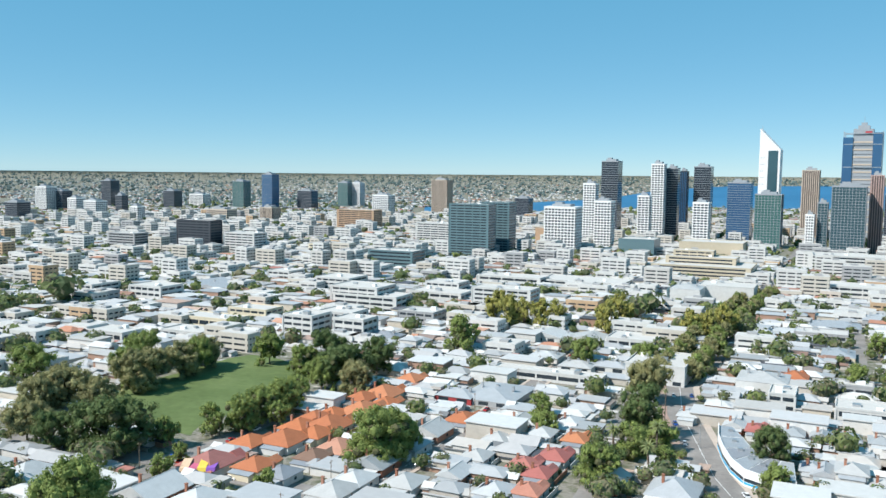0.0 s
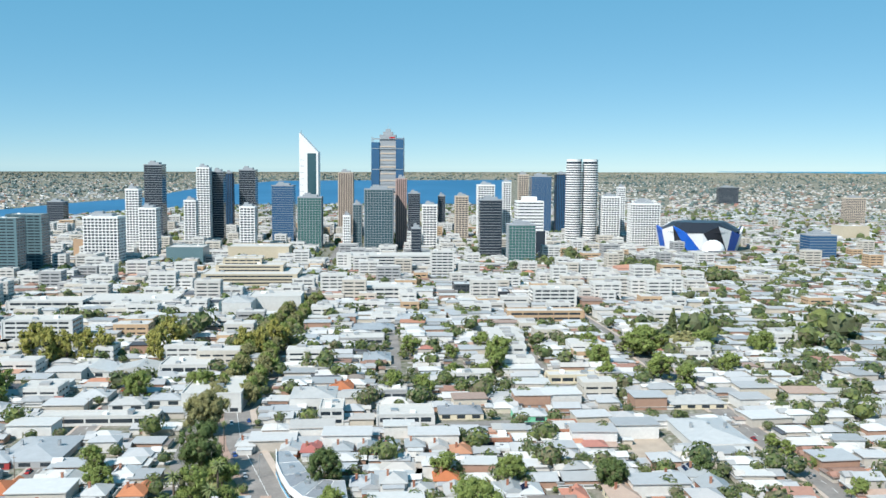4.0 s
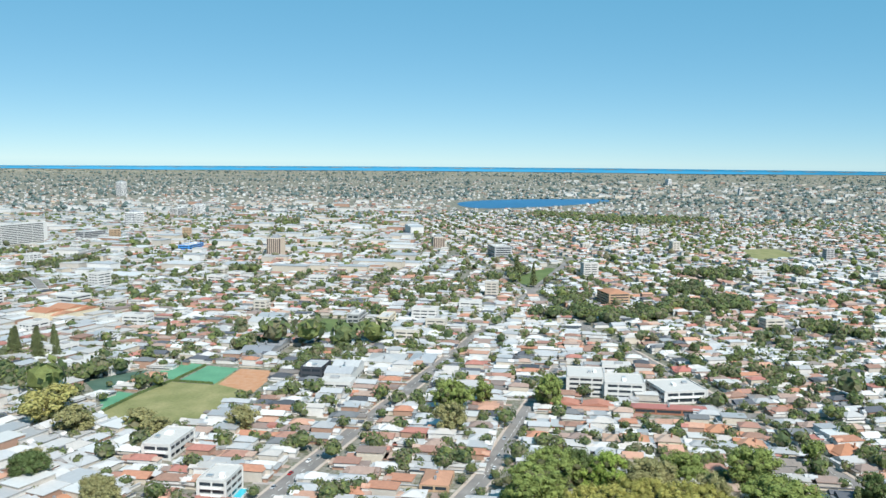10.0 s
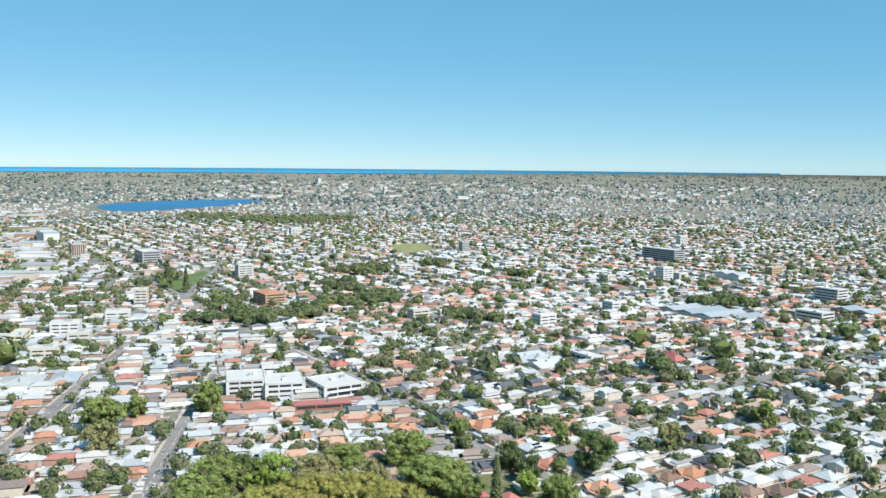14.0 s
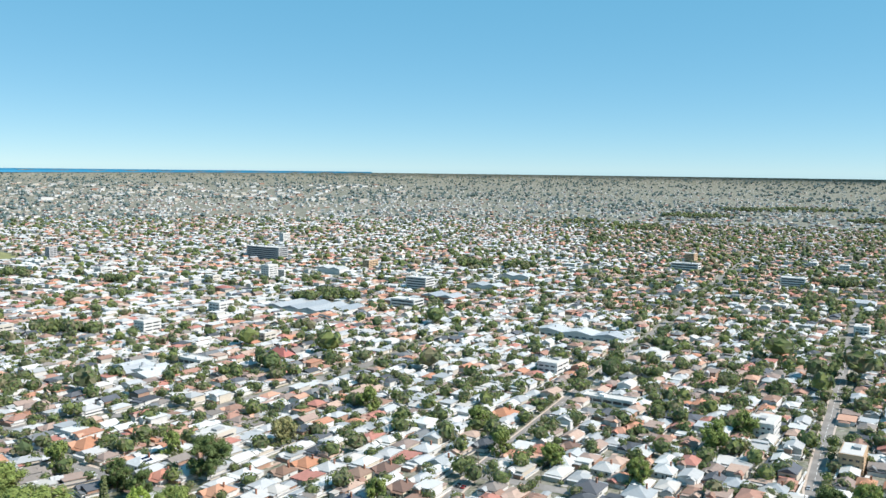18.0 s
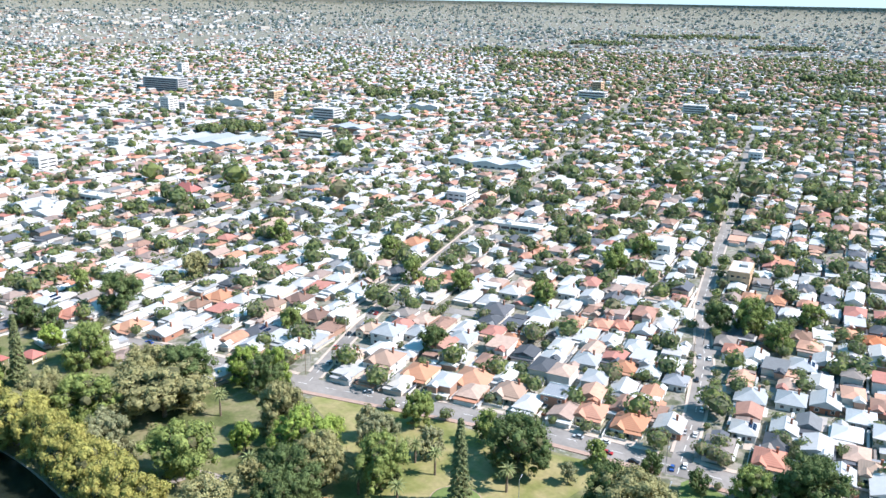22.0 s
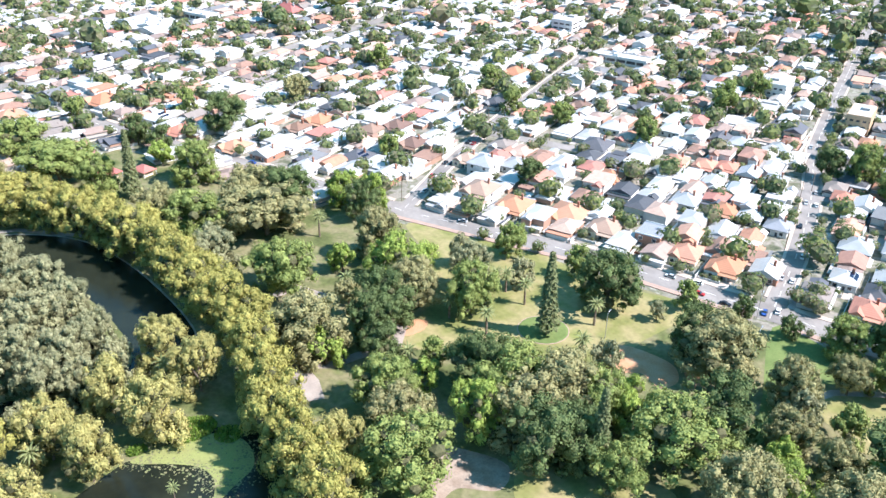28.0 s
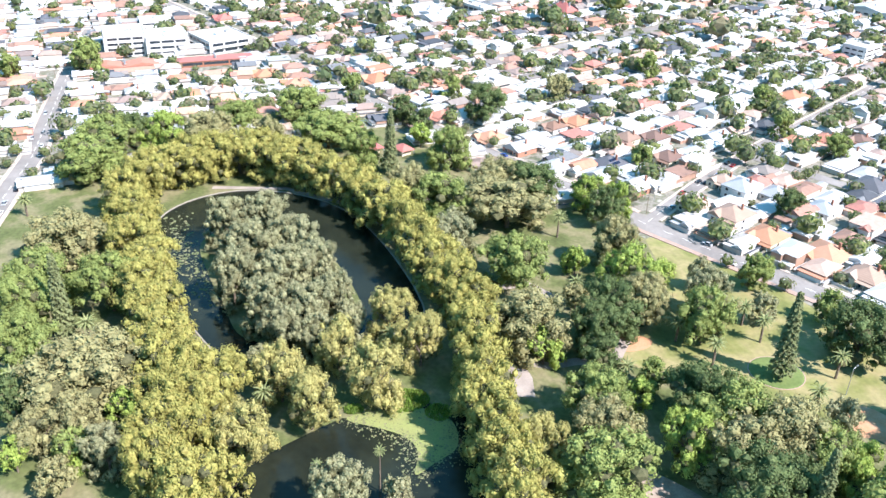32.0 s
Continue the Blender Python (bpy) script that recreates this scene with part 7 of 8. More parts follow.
# clipped hedges between the courts
for hx, hy, gx2, gy2 in [(-575, -319, -624, -319), (-490, -323, -533, -324), (-533, -324, -572, -320), (-572, -320, -572, -286)]:
    n_h = max(2, int(math.hypot(gx2 - hx, gy2 - hy) / 3.0))
    e = thing("hedge", hx, hy, 0, math.atan2(gy2 - hy, gx2 - hx), "clipped dark green hedge beside the courts", "hedge", "court hedges")
    hb = MB()
    for j in range(n_h):
        hb.hull([(j * 3.0, -0.8, -0.1), (j * 3.0 + 2.9, -0.8, -0.1), (j * 3.0 + 2.9, 0.8, -0.1), (j * 3.0, 0.8, -0.1)], [(j * 3.0 + 0.3, -0.55, 1.5 + 0.2 * (j % 3)), (j * 3.0 + 2.7, -0.6, 1.6), (j * 3.0 + 2.6, 0.55, 1.5 + 0.2 * (j % 2)), (j * 3.0 + 0.3, 0.6, 1.6)])
    part("foliage", hb, LEAF["dark"], e)

# hotel swimming pool
M_POOL = plain("pool_water", (0.05, 0.45, 0.55), 0.08, grain=0.05)
for x, y, w, d in [POOLS[i] for i in range(len(POOLS))]:
    e = thing("swimming_pool", x, y, 0, facing(x, y), "small turquoise swimming pool with a pale surround", "swimming pool")
    part("surround", MB().box(0, 0, 0, w + 2.4, d + 2.4, 0.14), M_CONC, e)
    part("water", MB().box(0, 0, 0.1, w, d, 0.06), M_POOL, e)
e = thing("marquee", MARQUEE[0], MARQUEE[1], 0, 0.3, "striped purple and yellow shade sail", "shade sail")
for i, cc in enumerate(((0.25, 0.1, 0.4), (0.7, 0.5, 0.08), (0.5, 0.12, 0.2), (0.65, 0.45, 0.3))):
    part("fabric_panel", MB().hull([(-6 + i * 3, -4, 3.2), (-3.05 + i * 3, -4, 3.2), (-3.05 + i * 3, 4, 3.2), (-6 + i * 3, 4, 3.2)], [(-6 + i * 3, -3.6, 4.4 + (i % 2)), (-3.05 + i * 3, -3.6, 4.4 + (i % 2)), (-3.05 + i * 3, 3.6, 4.4), (-6 + i * 3, 3.6, 4.4)]), plain("sail_cloth", cc, 0.8), e)
for cx in (-5.8, 5.8):
    part("post", MB().rod((cx, 0, 0), (cx, 0, 3.3), 0.08, 0.08, 6), M_STEEL, e)


# the curved corner shop along the bend of the main road
e = thing("curved_shop", 0, 0, 0, 0, "long white curved shop with a blue stripe along a bending road", "shop")
arc = [Vector(p) for p in ((-27.5, -357), (-26.6, -342), (-27.6, -327), (-29.6, -313), (-33.2, -302), (-40, -296.2), (-49, -294))]
back = [Vector(p) for p in ((-33, -357), (-36, -342), (-38, -330), (-40, -324), (-43.5, -320), (-47, -318), (-51, -317))]
for i in range(6):
    a, b, c, d = arc[i], arc[i + 1], back[i + 1], back[i]
    part("wall_body", MB().hull([(*p, -0.3) for p in (a, b, c, d)], [(*p, 5.0) for p in (a, b, c, d)]), M_TRIM, e)
    t = (b - a).normalized()
    out = Vector((-t.y, t.x)) * -1.0 if Vector((-t.y, t.x)).dot(c - b) > 0 else Vector((-t.y, t.x))
    u, v = a + t * 0.2, b - t * 0.2
    part("blue_stripe", MB().hull([(*(u + out * 0.02), 0.9), (*(v + out * 0.02), 0.9), (*(v + out * 0.1), 0.9), (*(u + out * 0.1), 0.9)], [(*(u + out * 0.02), 1.7), (*(v + out * 0.02), 1.7), (*(v + out * 0.1), 1.7), (*(u + out * 0.1), 1.7)]), plain("blue_shop_stripe", (0.05, 0.35, 0.6), 0.5), e)
    part("shop_window", MB().hull([(*(u + out * 0.03), 1.9), (*(v + out * 0.03), 1.9), (*(v + out * 0.08), 1.9), (*(u + out * 0.08), 1.9)], [(*(u + out * 0.03), 3.1), (*(v + out * 0.03), 3.1), (*(v + out * 0.08), 3.1), (*(u + out * 0.08), 3.1)]), M_GLASS, e)
    part("parapet", MB().hull([(*(a + out * 0.02), 5.0), (*(b + out * 0.02), 5.0), (*(b - out * 0.35), 5.0), (*(a - out * 0.35), 5.0)], [(*(a + out * 0.02), 6.1), (*(b + out * 0.02), 6.1), (*(b - out * 0.35), 6.1), (*(a - out * 0.35), 6.1)]), M_TRIM, e)
    q = [p.lerp((a + b + c + d) / 4, 0.06) for p in (a, b, c, d)]
    part("roof_sheet", MB().hull([(*p, 5.004) for p in q], [(*p, 5.15) for p in q]), H_GREY, e)
    part("roof_unit", MB().box(*((a + c) / 2), 5.16, 1.8, 1.4, 1.0), M_STEEL, e)
for p in ((-36, -350, 11), (-44, -306, 15), (-34, -318, 12)):
    TAKEN.append(p)

# front walls, paved yards and shrubs of the houses that face the park
M_YARD = plain("front_yard_paving", (0.44, 0.36, 0.3), 0.9, grain=0.25, scale=0.6)
SHRUB = []
for i, (x, y, w, col) in enumerate(HOMES):
    if math.hypot(x, y) > 345:
        continue
    ang = facing(x, y)
    ww, ll = min(max(w * 0.82, 8.0), 15.5) + 2, min(max(w * 0.95, 11.0), 18.0)
    fwx, fwy = math.sin(ang), -math.cos(ang)
    sx, sy = math.cos(ang), math.sin(ang)
    nearest = min(seg_dist(np.array([x]), np.array([y]), p)[0] - wd / 2 for wd, p in ROADS.values())
    off = min(ll / 2 + 6.0, nearest - 3.0)
    if off < ll / 2 + 2.5:
        continue
    e = thing("front_fence", x + fwx * off, y + fwy * off, 0, ang, "low rendered front wall with pillars and a driveway gap", "fence", "front garden walls")
    for cx, ln in ((-ww * 0.22, ww * 0.55), (ww * 0.44, ww * 0.14)):
        part("wall_panel", MB().box(cx, 0, -0.2, ln, 0.22, 1.2), W_WHITE if i % 3 else W_BRICK, e)
    for cx in (-ww * 0.5, 0.07 * ww, ww * 0.36, ww * 0.52):
        part("pillar", MB().box(cx, 0, -0.2, 0.42, 0.42, 1.7), W_WHITE if i % 3 else W_BRICK, e)
    mid = (off + ll / 2) / 2
    d = thing("driveway", x + fwx * mid + sx * ww * 0.22, y + fwy * mid + sy * ww * 0.22, 0.03, ang, "pale paved driveway beside a front garden", "driveway", "driveways", "structure")
    part("paving", MB().box(0, 0, 0, ww * 0.26, (off - ll / 2) * 1.15, 0.06), M_YARD, d)
    for k in range(5):
        q, o2 = ((k * 0.37 + i * 0.13) % 1.0 - 0.5) * ww, off - 0.9 - 1.6 * ((k * 0.61 + i * 0.3) % 1.0)
        if q < 0.05 * ww or q > 0.38 * ww:
            SHRUB.append((x + fwx * o2 + sx * q, y + fwy * o2 + sy * q, 0.8 + 0.9 * ((k * 0.43 + i * 0.7) % 1.0)))
    # side walls between the lots
    part("wall_panel", MB().box(-ww * 0.56, ll * 0.55, -0.2, 0.2, ll * 1.3, 1.9), W_BRICK if i % 2 else W_WHITE, e)

# floating weed on the lakes: small rafts, thinning out from the thick mats
g = np.random.default_rng(31)
weed = MB()
for x0, y0, x1, y1, wide, count in ((-345, -1, -302, -0, 4.5, 420), (-306, 2, -265, 17, 5.5, 600), (-312, 11, -278, 20, 3, 250)):
    for i in range(count):
        f = g.random()
        cx, cy, r = x0 + (x1 - x0) * f + g.normal(0, wide), y0 + (y1 - y0) * f + g.normal(0, wide * 0.8), 0.12 + g.random() ** 3 * 0.8
        n = 7
        weed.face([(cx + r * g.uniform(0.6, 1.2) * math.cos(k * 6.283 / n), cy + r * g.uniform(0.5, 1.1) * math.sin(k * 6.283 / n), 0.09 + 0.00003 * i) for k in range(n)])
dk = [Vector(p) for p in DUCKWEED]
for i in range(1500):
    k = int(g.integers(0, len(dk)))
    p = dk[k].lerp(dk[(k + 1) % len(dk)], g.random())
    cx, cy, r = p.x + g.normal(0, 2.4), p.y + g.normal(0, 2.4), 0.1 + g.random() ** 3 * 0.45
    weed.face([(cx + r * g.uniform(0.6, 1.2) * math.cos(q * 0.8976), cy + r * g.uniform(0.5, 1.1) * math.sin(q * 0.8976), 0.115 + 0.00003 * i) for q in range(7)])
tagged(new("water_weed", weed.data("water_weed", mat("water_weed", [(0.17, 0.175, 0.08), (0.13, 0.15, 0.065), (0.2, 0.19, 0.1)], 0.9, source="island", scale=0.3, grain=0.3))), "rafts of pale floating weed on the lake", "water weed", kind="stuff")

# bright reeds at the head of the lower lake
reeds = MB()
for cx, cy, rx, ry, count in ((-202, 59, 5.5, 7.5, 1500), (-202, 43, 2.2, 3, 300), (-194, 67, 4, 4, 500)):
    for i in range(count):
        a, q = g.uniform(0, 6.283), math.sqrt(g.random())
        x, y, b, h = cx + rx * q * math.cos(a), cy + ry * q * math.sin(a), g.uniform(0, 6.283), g.uniform(0.5, 1.1)
        dx, dy = 0.22 * math.cos(b), 0.22 * math.sin(b)
        reeds.face([(x - dx, y - dy, 0.0), (x + dx, y + dy, 0.0), (x + dx * 0.6 - dy * 1.3, y + dy * 0.6 + dx * 1.3, h), (x - dx * 0.6 - dy * 1.3, y - dy * 0.6 + dx * 1.3, h)])
tagged(new("reed_bed", reeds.data("reed_bed", translucent(mat("fresh_reeds", [(0.2, 0.32, 0.05), (0.26, 0.36, 0.07), (0.17, 0.28, 0.05)], 0.8, source="island", scale=0.4, grain=0.3)))), "bed of bright green reeds at the lake edge", "reeds", kind="stuff")
# ---- the rest of the suburb ----
TX = np.array([t[0] for t in TAKEN])
TY = np.array([t[1] for t in TAKEN])
TR = np.array([t[2] for t in TAKEN])


def inside(x, y, ring):
    r = np.zeros(len(x), bool)
    k = len(ring)
    for i in range(k):
        (ax, ay), (bx, by) = ring[i], ring[(i + 1) % k]
        c = ((ay > y) != (by > y)) & (x < (bx - ax) * (y - ay) / (by - ay + 1e-9) + ax)
        r ^= c
    return r


def swell(ring, g):
    cx, cy = sum(p[0] for p in ring) / len(ring), sum(p[1] for p in ring) / len(ring)
    return [(cx + (p[0] - cx) * g, cy + (p[1] - cy) * g) for p in ring]


OPEN = [PARK, swell(OVAL, 1.35), swell(BOWLS, 1.15), swell(TENNIS_A, 1.5), swell(TENNIS_B, 1.25), swell(DIRT, 1.2), swell(TENNIS_C, 1.3), swell(OLD_COURTS, 1.4), swell(STADIUM, 1.25), swell(OVAL_FAR, 1.5), swell(OVAL_FAR_B, 1.3), swell(CARPARK, 1.1), swell(MONGER, 1.25), swell(TRIANGLE, 1.3)]


def free(x, y, margin, trees=False):
    ok = np.ones(len(x), bool)
    if not trees:
        for ring in OPEN:
            ok &= ~inside(x, y, ring)
    else:
        for ring in (PARK, OVAL, BOWLS, STADIUM, CARPARK, MONGER, OVAL_FAR, OVAL_FAR_B):
            ok &= ~inside(x, y, ring)
    for wd, pts in ROADS.values():
        ok &= seg_dist(x, y, pts) > wd / 2 + margin
    for i in range(0, len(TX), 64):
        dx, dy = x[:, None] - TX[None, i:i + 64], y[:, None] - TY[None, i:i + 64]
        ok &= (np.hypot(dx, dy) > TR[None, i:i + 64] + margin * 0.75).all(1)
    az, d = np.degrees(np.arctan2(x, y)) % 360, np.hypot(x, y)
    ok &= ~((az > 163) & (az < 200) & (d > np.interp(az, *RIVER_NEAR) - 40) & (d < np.interp(az, *RIVER_FAR) + 20))
    return ok


def zone_of(x, y):
    north = y > 303 + 0.39 * x - 10
    az = np.degrees(np.arctan2(x, y)) % 360
    return np.where(north, 0, np.where(az < 238, 2, 1))


ZONE_ANG = [radians(22), radians(4), radians(79.5)]
HX, HY, HA, HZ = [], [], [], []
for zn in range(3):
    for v0 in (11.0, 33.0):
        X, Y, U, W = lattice(-2900, 1700, -2900, 2800, ZONE_ANG[zn], 12.7, 55.0)
        cc, ss = math.cos(ZONE_ANG[zn]), math.sin(ZONE_ANG[zn])
        X, Y = X - v0 * ss, Y + v0 * cc
        X, Y = X + rng.normal(0, 0.8, len(X)), Y + rng.normal(0, 1.6, len(X))
        az, dd = np.degrees(np.arctan2(X, Y)) % 360, np.hypot(X, Y)
        k = (zone_of(X, Y) == zn) & (az > 130) & (az < 346) & (dd > 150) & (dd < 2750)
        k &= rng.random(len(X)) > (0.06 if zn < 2 else 0.1)
        X, Y = X[k], Y[k]
        k = free(X, Y, 6.5)
        for j in range(0, len(WOOD_X), 200):
            k &= (np.hypot(X[:, None] - WOOD_X[None, j:j + 200], Y[:, None] - WOOD_Y[None, j:j + 200]) > 6).all(1)
        HX.append(X[k]), HY.append(Y[k]), HZ.append(np.full(k.sum(), zn)), HA.append(np.full(k.sum(), ZONE_ANG[zn] + (math.pi if v0 > 20 else 0)))
HX, HY, HZ, HA = (np.concatenate(a) for a in (HX, HY, HZ, HA))
# a second pass fills the gaps that the rows leave
for zn in range(3):
    for u0, v0 in ((6.3, 0.0), (0.0, 22.0), (6.3, 11.0), (3.0, 44.0), (9.0, 28.0)):
        X, Y, U, W = lattice(-1250, 600, -1250, 1250, ZONE_ANG[zn], 12.7, 27.5)
        cc, ss = math.cos(ZONE_ANG[zn]), math.sin(ZONE_ANG[zn])
        X, Y = X + u0 * cc - v0 * ss, Y + u0 * ss + v0 * cc
        az, dd = np.degrees(np.arctan2(X, Y)) % 360, np.hypot(X, Y)
        k = (zone_of(X, Y) == zn) & (az > 132) & (az < 345) & (dd > 150) & (dd < 1150)
        X, Y = X[k], Y[k]
        k = free(X, Y, 6.0)
        X, Y = X[k], Y[k]
        bx, by = HX[np.hypot(HX, HY) < 1200], HY[np.hypot(HX, HY) < 1200]
        k = np.ones(len(X), bool)
        for j in range(0, len(bx), 300):
            k &= (np.hypot(X[:, None] - bx[None, j:j + 300], Y[:, None] - by[None, j:j + 300]) > 13.6).all(1)
        for j in range(0, len(WOOD_X), 300):
            k &= (np.hypot(X[:, None] - WOOD_X[None, j:j + 300], Y[:, None] - WOOD_Y[None, j:j + 300]) > 7).all(1)
        X, Y = X[k], Y[k]
        HX, HY = np.concatenate([HX, X]), np.concatenate([HY, Y])
        HZ, HA = np.concatenate([HZ, np.full(len(X), zn)]), np.concatenate([HA, np.full(len(X), ZONE_ANG[zn])])
# flats, offices and shops of several storeys round the city centre
hd = np.hypot(HX, HY)
tall = (rng.random(len(HX)) < np.where(HZ == 2, np.interp(hd, [380, 520, 700, 1000, 1700], [0.0, 0.1, 0.15, 0.27, 0.3]) * np.where(np.degrees(np.arctan2(HX, HY)) % 360 < 212, 1, 0.1), np.where(HZ == 1, 0.012, 0.006))) & (hd > 400) & (hd < 2000)
MID = [W_WHITE, plain("pale_stone_render", (0.5, 0.46, 0.4), 0.85), W_TANB, W_GREY, W_BRICK, M_GLASS, M_CONC]
mid = MB()
for x, y, a, d in zip(HX[tall], HY[tall], HA[tall], hd[tall]):
    x, y, z, s = (float(q) for q in ground_at(x, y))
    w, l = rng.uniform(11, 17) * s, rng.uniform(14, 26) * s
    floors = int(rng.integers(2, 4) if d < 800 else rng.choice([2, 2, 3, 3, 4, 6]))
    c, s_ = math.cos(a), math.sin(a)
    k = int(rng.choice([0, 0, 0, 0, 0, 1, 1, 3, 0, 0, 6, 1, 6, 0, 2]))

    def slab(hw, hl, z0, z1, m, ox=0.0, oy=0.0):
        ring = [(x + (ox + p * hw) * c - (oy + q * hl) * s_, y + (ox + p * hw) * s_ + (oy + q * hl) * c) for p, q in ((-1, -1), (1, -1), (1, 1), (-1, 1))]
        mid.hull([(*p, z + z0) for p in ring], [(*p, z + z1) for p in ring], m)
    fh = 3.3 * s
    slab(w / 2, l / 2, -1, floors * fh, 5)
    for f in range(floors + 1):
        slab(w / 2 + 0.35, l / 2 + 0.35, f * fh - 0.5 * fh, f * fh + (0.25 if f == floors else 0.12) * fh, k)
    for q in np.linspace(-1, 1, max(3, int(l / 6))):
        slab(w / 2 + 0.3, 0.7, 0, floors * fh, k, 0, q * (l / 2 - 1.0))
    for q in np.linspace(-1, 1, 4):
        slab(0.7, l / 2 + 0.3, 0, floors * fh, k, q * (w / 2 - 1.0), 0)
    slab(w / 2 - 0.3, l / 2 - 0.3, floors * fh + 0.26 * fh, floors * fh + 0.3 * fh, 6)
    slab(w * 0.16, l * 0.14, floors * fh, floors * fh + 2.4, 3, w * 0.15, l * 0.1)
tagged(new("city_flats", mid.data("city_flats", *MID)), "flats, offices and shops of two to seven storeys with banded windows", "buildings", kind="stuff")
HX, HY, HZ, HA = HX[~tall], HY[~tall], HZ[~tall], HA[~tall]
near_order = np.argsort(np.hypot(HX, HY))
picked = [i for i in near_order][:104]
for i in picked:
    k = rng.choice(10, p=[0.2, 0.13, 0.1, 0.1, 0.11, 0.1, 0.06, 0.07, 0.07, 0.06] if HZ[i] == 0 else [0.28, 0.16, 0.12, 0.06, 0.05, 0.04, 0.06, 0.1, 0.1, 0.03])
    lot_house(HX[i], HY[i], HA[i], int(k), rng.uniform(0.95, 1.12), rng.uniform(0.95, 1.15))
rest = np.ones(len(HX), bool)
rest[picked] = False
X, Y, A, Zn = HX[rest], HY[rest], HA[rest], HZ[rest]
n = len(X)
gx, gy, gz, gs = ground_at(X, Y)
dd = np.hypot(X, Y)
kind = rng.choice([0, 0, 1, 2], n)
pick = rng.random(n)
# roofs in drifts: some blocks keep to tiles, others to metal
drift = np.array([noise.noise(Vector((a * 0.004, b * 0.004, 3.0))) for a, b in zip(X, Y)])
azh = np.degrees(np.arctan2(X, Y)) % 360
leafy_side = ((azh > 316) & (dd > 1000)).astype(float)
white = np.where(Zn == 2, 0.86, np.where(Zn == 1, 0.6, np.where(dd < 1100, 0.5, 0.57))) + 0.4 * drift - 0.3 * leafy_side
roofm = np.where(pick < white, 1, np.where(pick < white + 0.75 * (1 - white), 2, 3))
big = (Zn == 2) & (rng.random(n) < np.where(dd < 650, 0.16, 0.4))
kind = np.where(big, 2, kind)
ww, ll = rng.uniform(8.6, 10.8, n) * np.where(big, 1.3, 1), rng.uniform(10.5, 15.0, n) * np.where(big, 1.5, 1)
hh = np.where(big, rng.uniform(4, 7, n), np.where(rng.random(n) < 0.14, 5.8, rng.uniform(2.8, 3.5, n)))
rh = np.where(kind == 2, 0.3, rng.uniform(1.3, 2.3, n))
jit = rng.normal(0, 0.035, n)
boxes_mesh("suburb_houses", gx, gy, gz, A + jit, ww * gs, ll * gs, hh * gs, rh * gs, roofm, kind, "suburb of bungalows under white metal and terracotta roofs", "houses")


def wing(name, sel, off_x, off_y, w, l, h, r, kd, label):
    """Rooms added to the houses: lower roofs beside or behind the main one."""
    lx, ly = off_x[sel], off_y[sel]
    px, py = X[sel] + lx * np.cos(A[sel]) - ly * np.sin(A[sel]), Y[sel] + lx * np.sin(A[sel]) + ly * np.cos(A[sel])
    wx, wy, wz, wsc = ground_at(px, py)
    boxes_mesh(name, wx, wy, wz, A[sel] + jit[sel], w[sel] * wsc, l[sel] * wsc, h[sel] * wsc, r[sel] * wsc, roofm2[sel], kd[sel], label, "houses")


roofm2 = np.where(rng.random(n) < 0.72, roofm, np.where(rng.random(n) < 0.8, 1, 3))
rl = rng.uniform(3.5, 6.5, n)
wing("rear_rooms", (dd < 1700) & (rng.random(n) < 0.85) & ~big, rng.uniform(-1.6, 1.6, n), ll / 2 + rl / 2 - 0.6, rng.uniform(5.5, 8.6, n), rl, rng.uniform(2.4, 2.9, n), rng.uniform(0.4, 1.6, n), rng.choice([0, 1, 2], n), "rear rooms and lean-tos of the bungalows")
wing("front_gables", (dd < 1000) & (rng.random(n) < 0.7) & ~big, rng.choice([-2.4, 2.4], n), -ll / 2 - 0.7, np.full(n, 4.2), np.full(n, 3.4), hh * 0.97, rng.uniform(1.1, 1.7, n), np.ones(n, int), "front gables of the bungalows")
wing("verandas", (dd < 800) & ~big, np.zeros(n), -ll / 2 - 1.4, ww * 0.95, np.full(n, 2.2), np.full(n, 2.3), np.full(n, 0.25), np.full(n, 2), "front verandas of the bungalows")
# fences and driveways
fs = (dd < 720)
nf = int(fs.sum())
fx, fy = X[fs] + 6.2 * np.cos(A[fs]) - 2 * np.sin(A[fs]), Y[fs] + 6.2 * np.sin(A[fs]) + 2 * np.cos(A[fs])
ok = free(fx, fy, 1.0, True)
boxes_mesh("yard_fences", fx[ok], fy[ok], np.zeros(ok.sum()), A[fs][ok], np.full(ok.sum(), 0.1), rng.uniform(16, 23, ok.sum()), np.full(ok.sum(), 1.7), np.full(ok.sum(), 0.05), rng.choice([1, 3], ok.sum()), np.full(ok.sum(), 2), "side fences between the back yards", "fences")
px, py = X[fs] - 5.2 * np.cos(A[fs]) + 8 * np.sin(A[fs]), Y[fs] - 5.2 * np.sin(A[fs]) - 8 * np.cos(A[fs])
ok = free(px, py, 1.0, True) & (rng.random(nf) < 0.75)
c_, s_ = np.cos(A[fs][ok]), np.sin(A[fs][ok])
hw_, hl_ = rng.uniform(1.4, 2.6, ok.sum()), rng.uniform(4, 7, ok.sum())
DV = np.stack([np.stack([px[ok] + a * hw_ * c_ - b * hl_ * s_, py[ok] + a * hw_ * s_ + b * hl_ * c_, np.full(ok.sum(), 0.06)], -1) for a, b in ((-1, -1), (1, -1), (1, 1), (-1, 1))], 1)
tagged(mesh_object("driveways", DV.reshape(-1, 3), np.arange(ok.sum() * 4).reshape(-1, 4), [mat("driveway_paving", [(0.5, 0.47, 0.43), (0.42, 0.3, 0.24), (0.58, 0.56, 0.53), (0.36, 0.33, 0.31)], 0.9, source="island", scale=0.3, grain=0.2)]), "pale paved driveways and courtyards", "paving", kind="stuff")
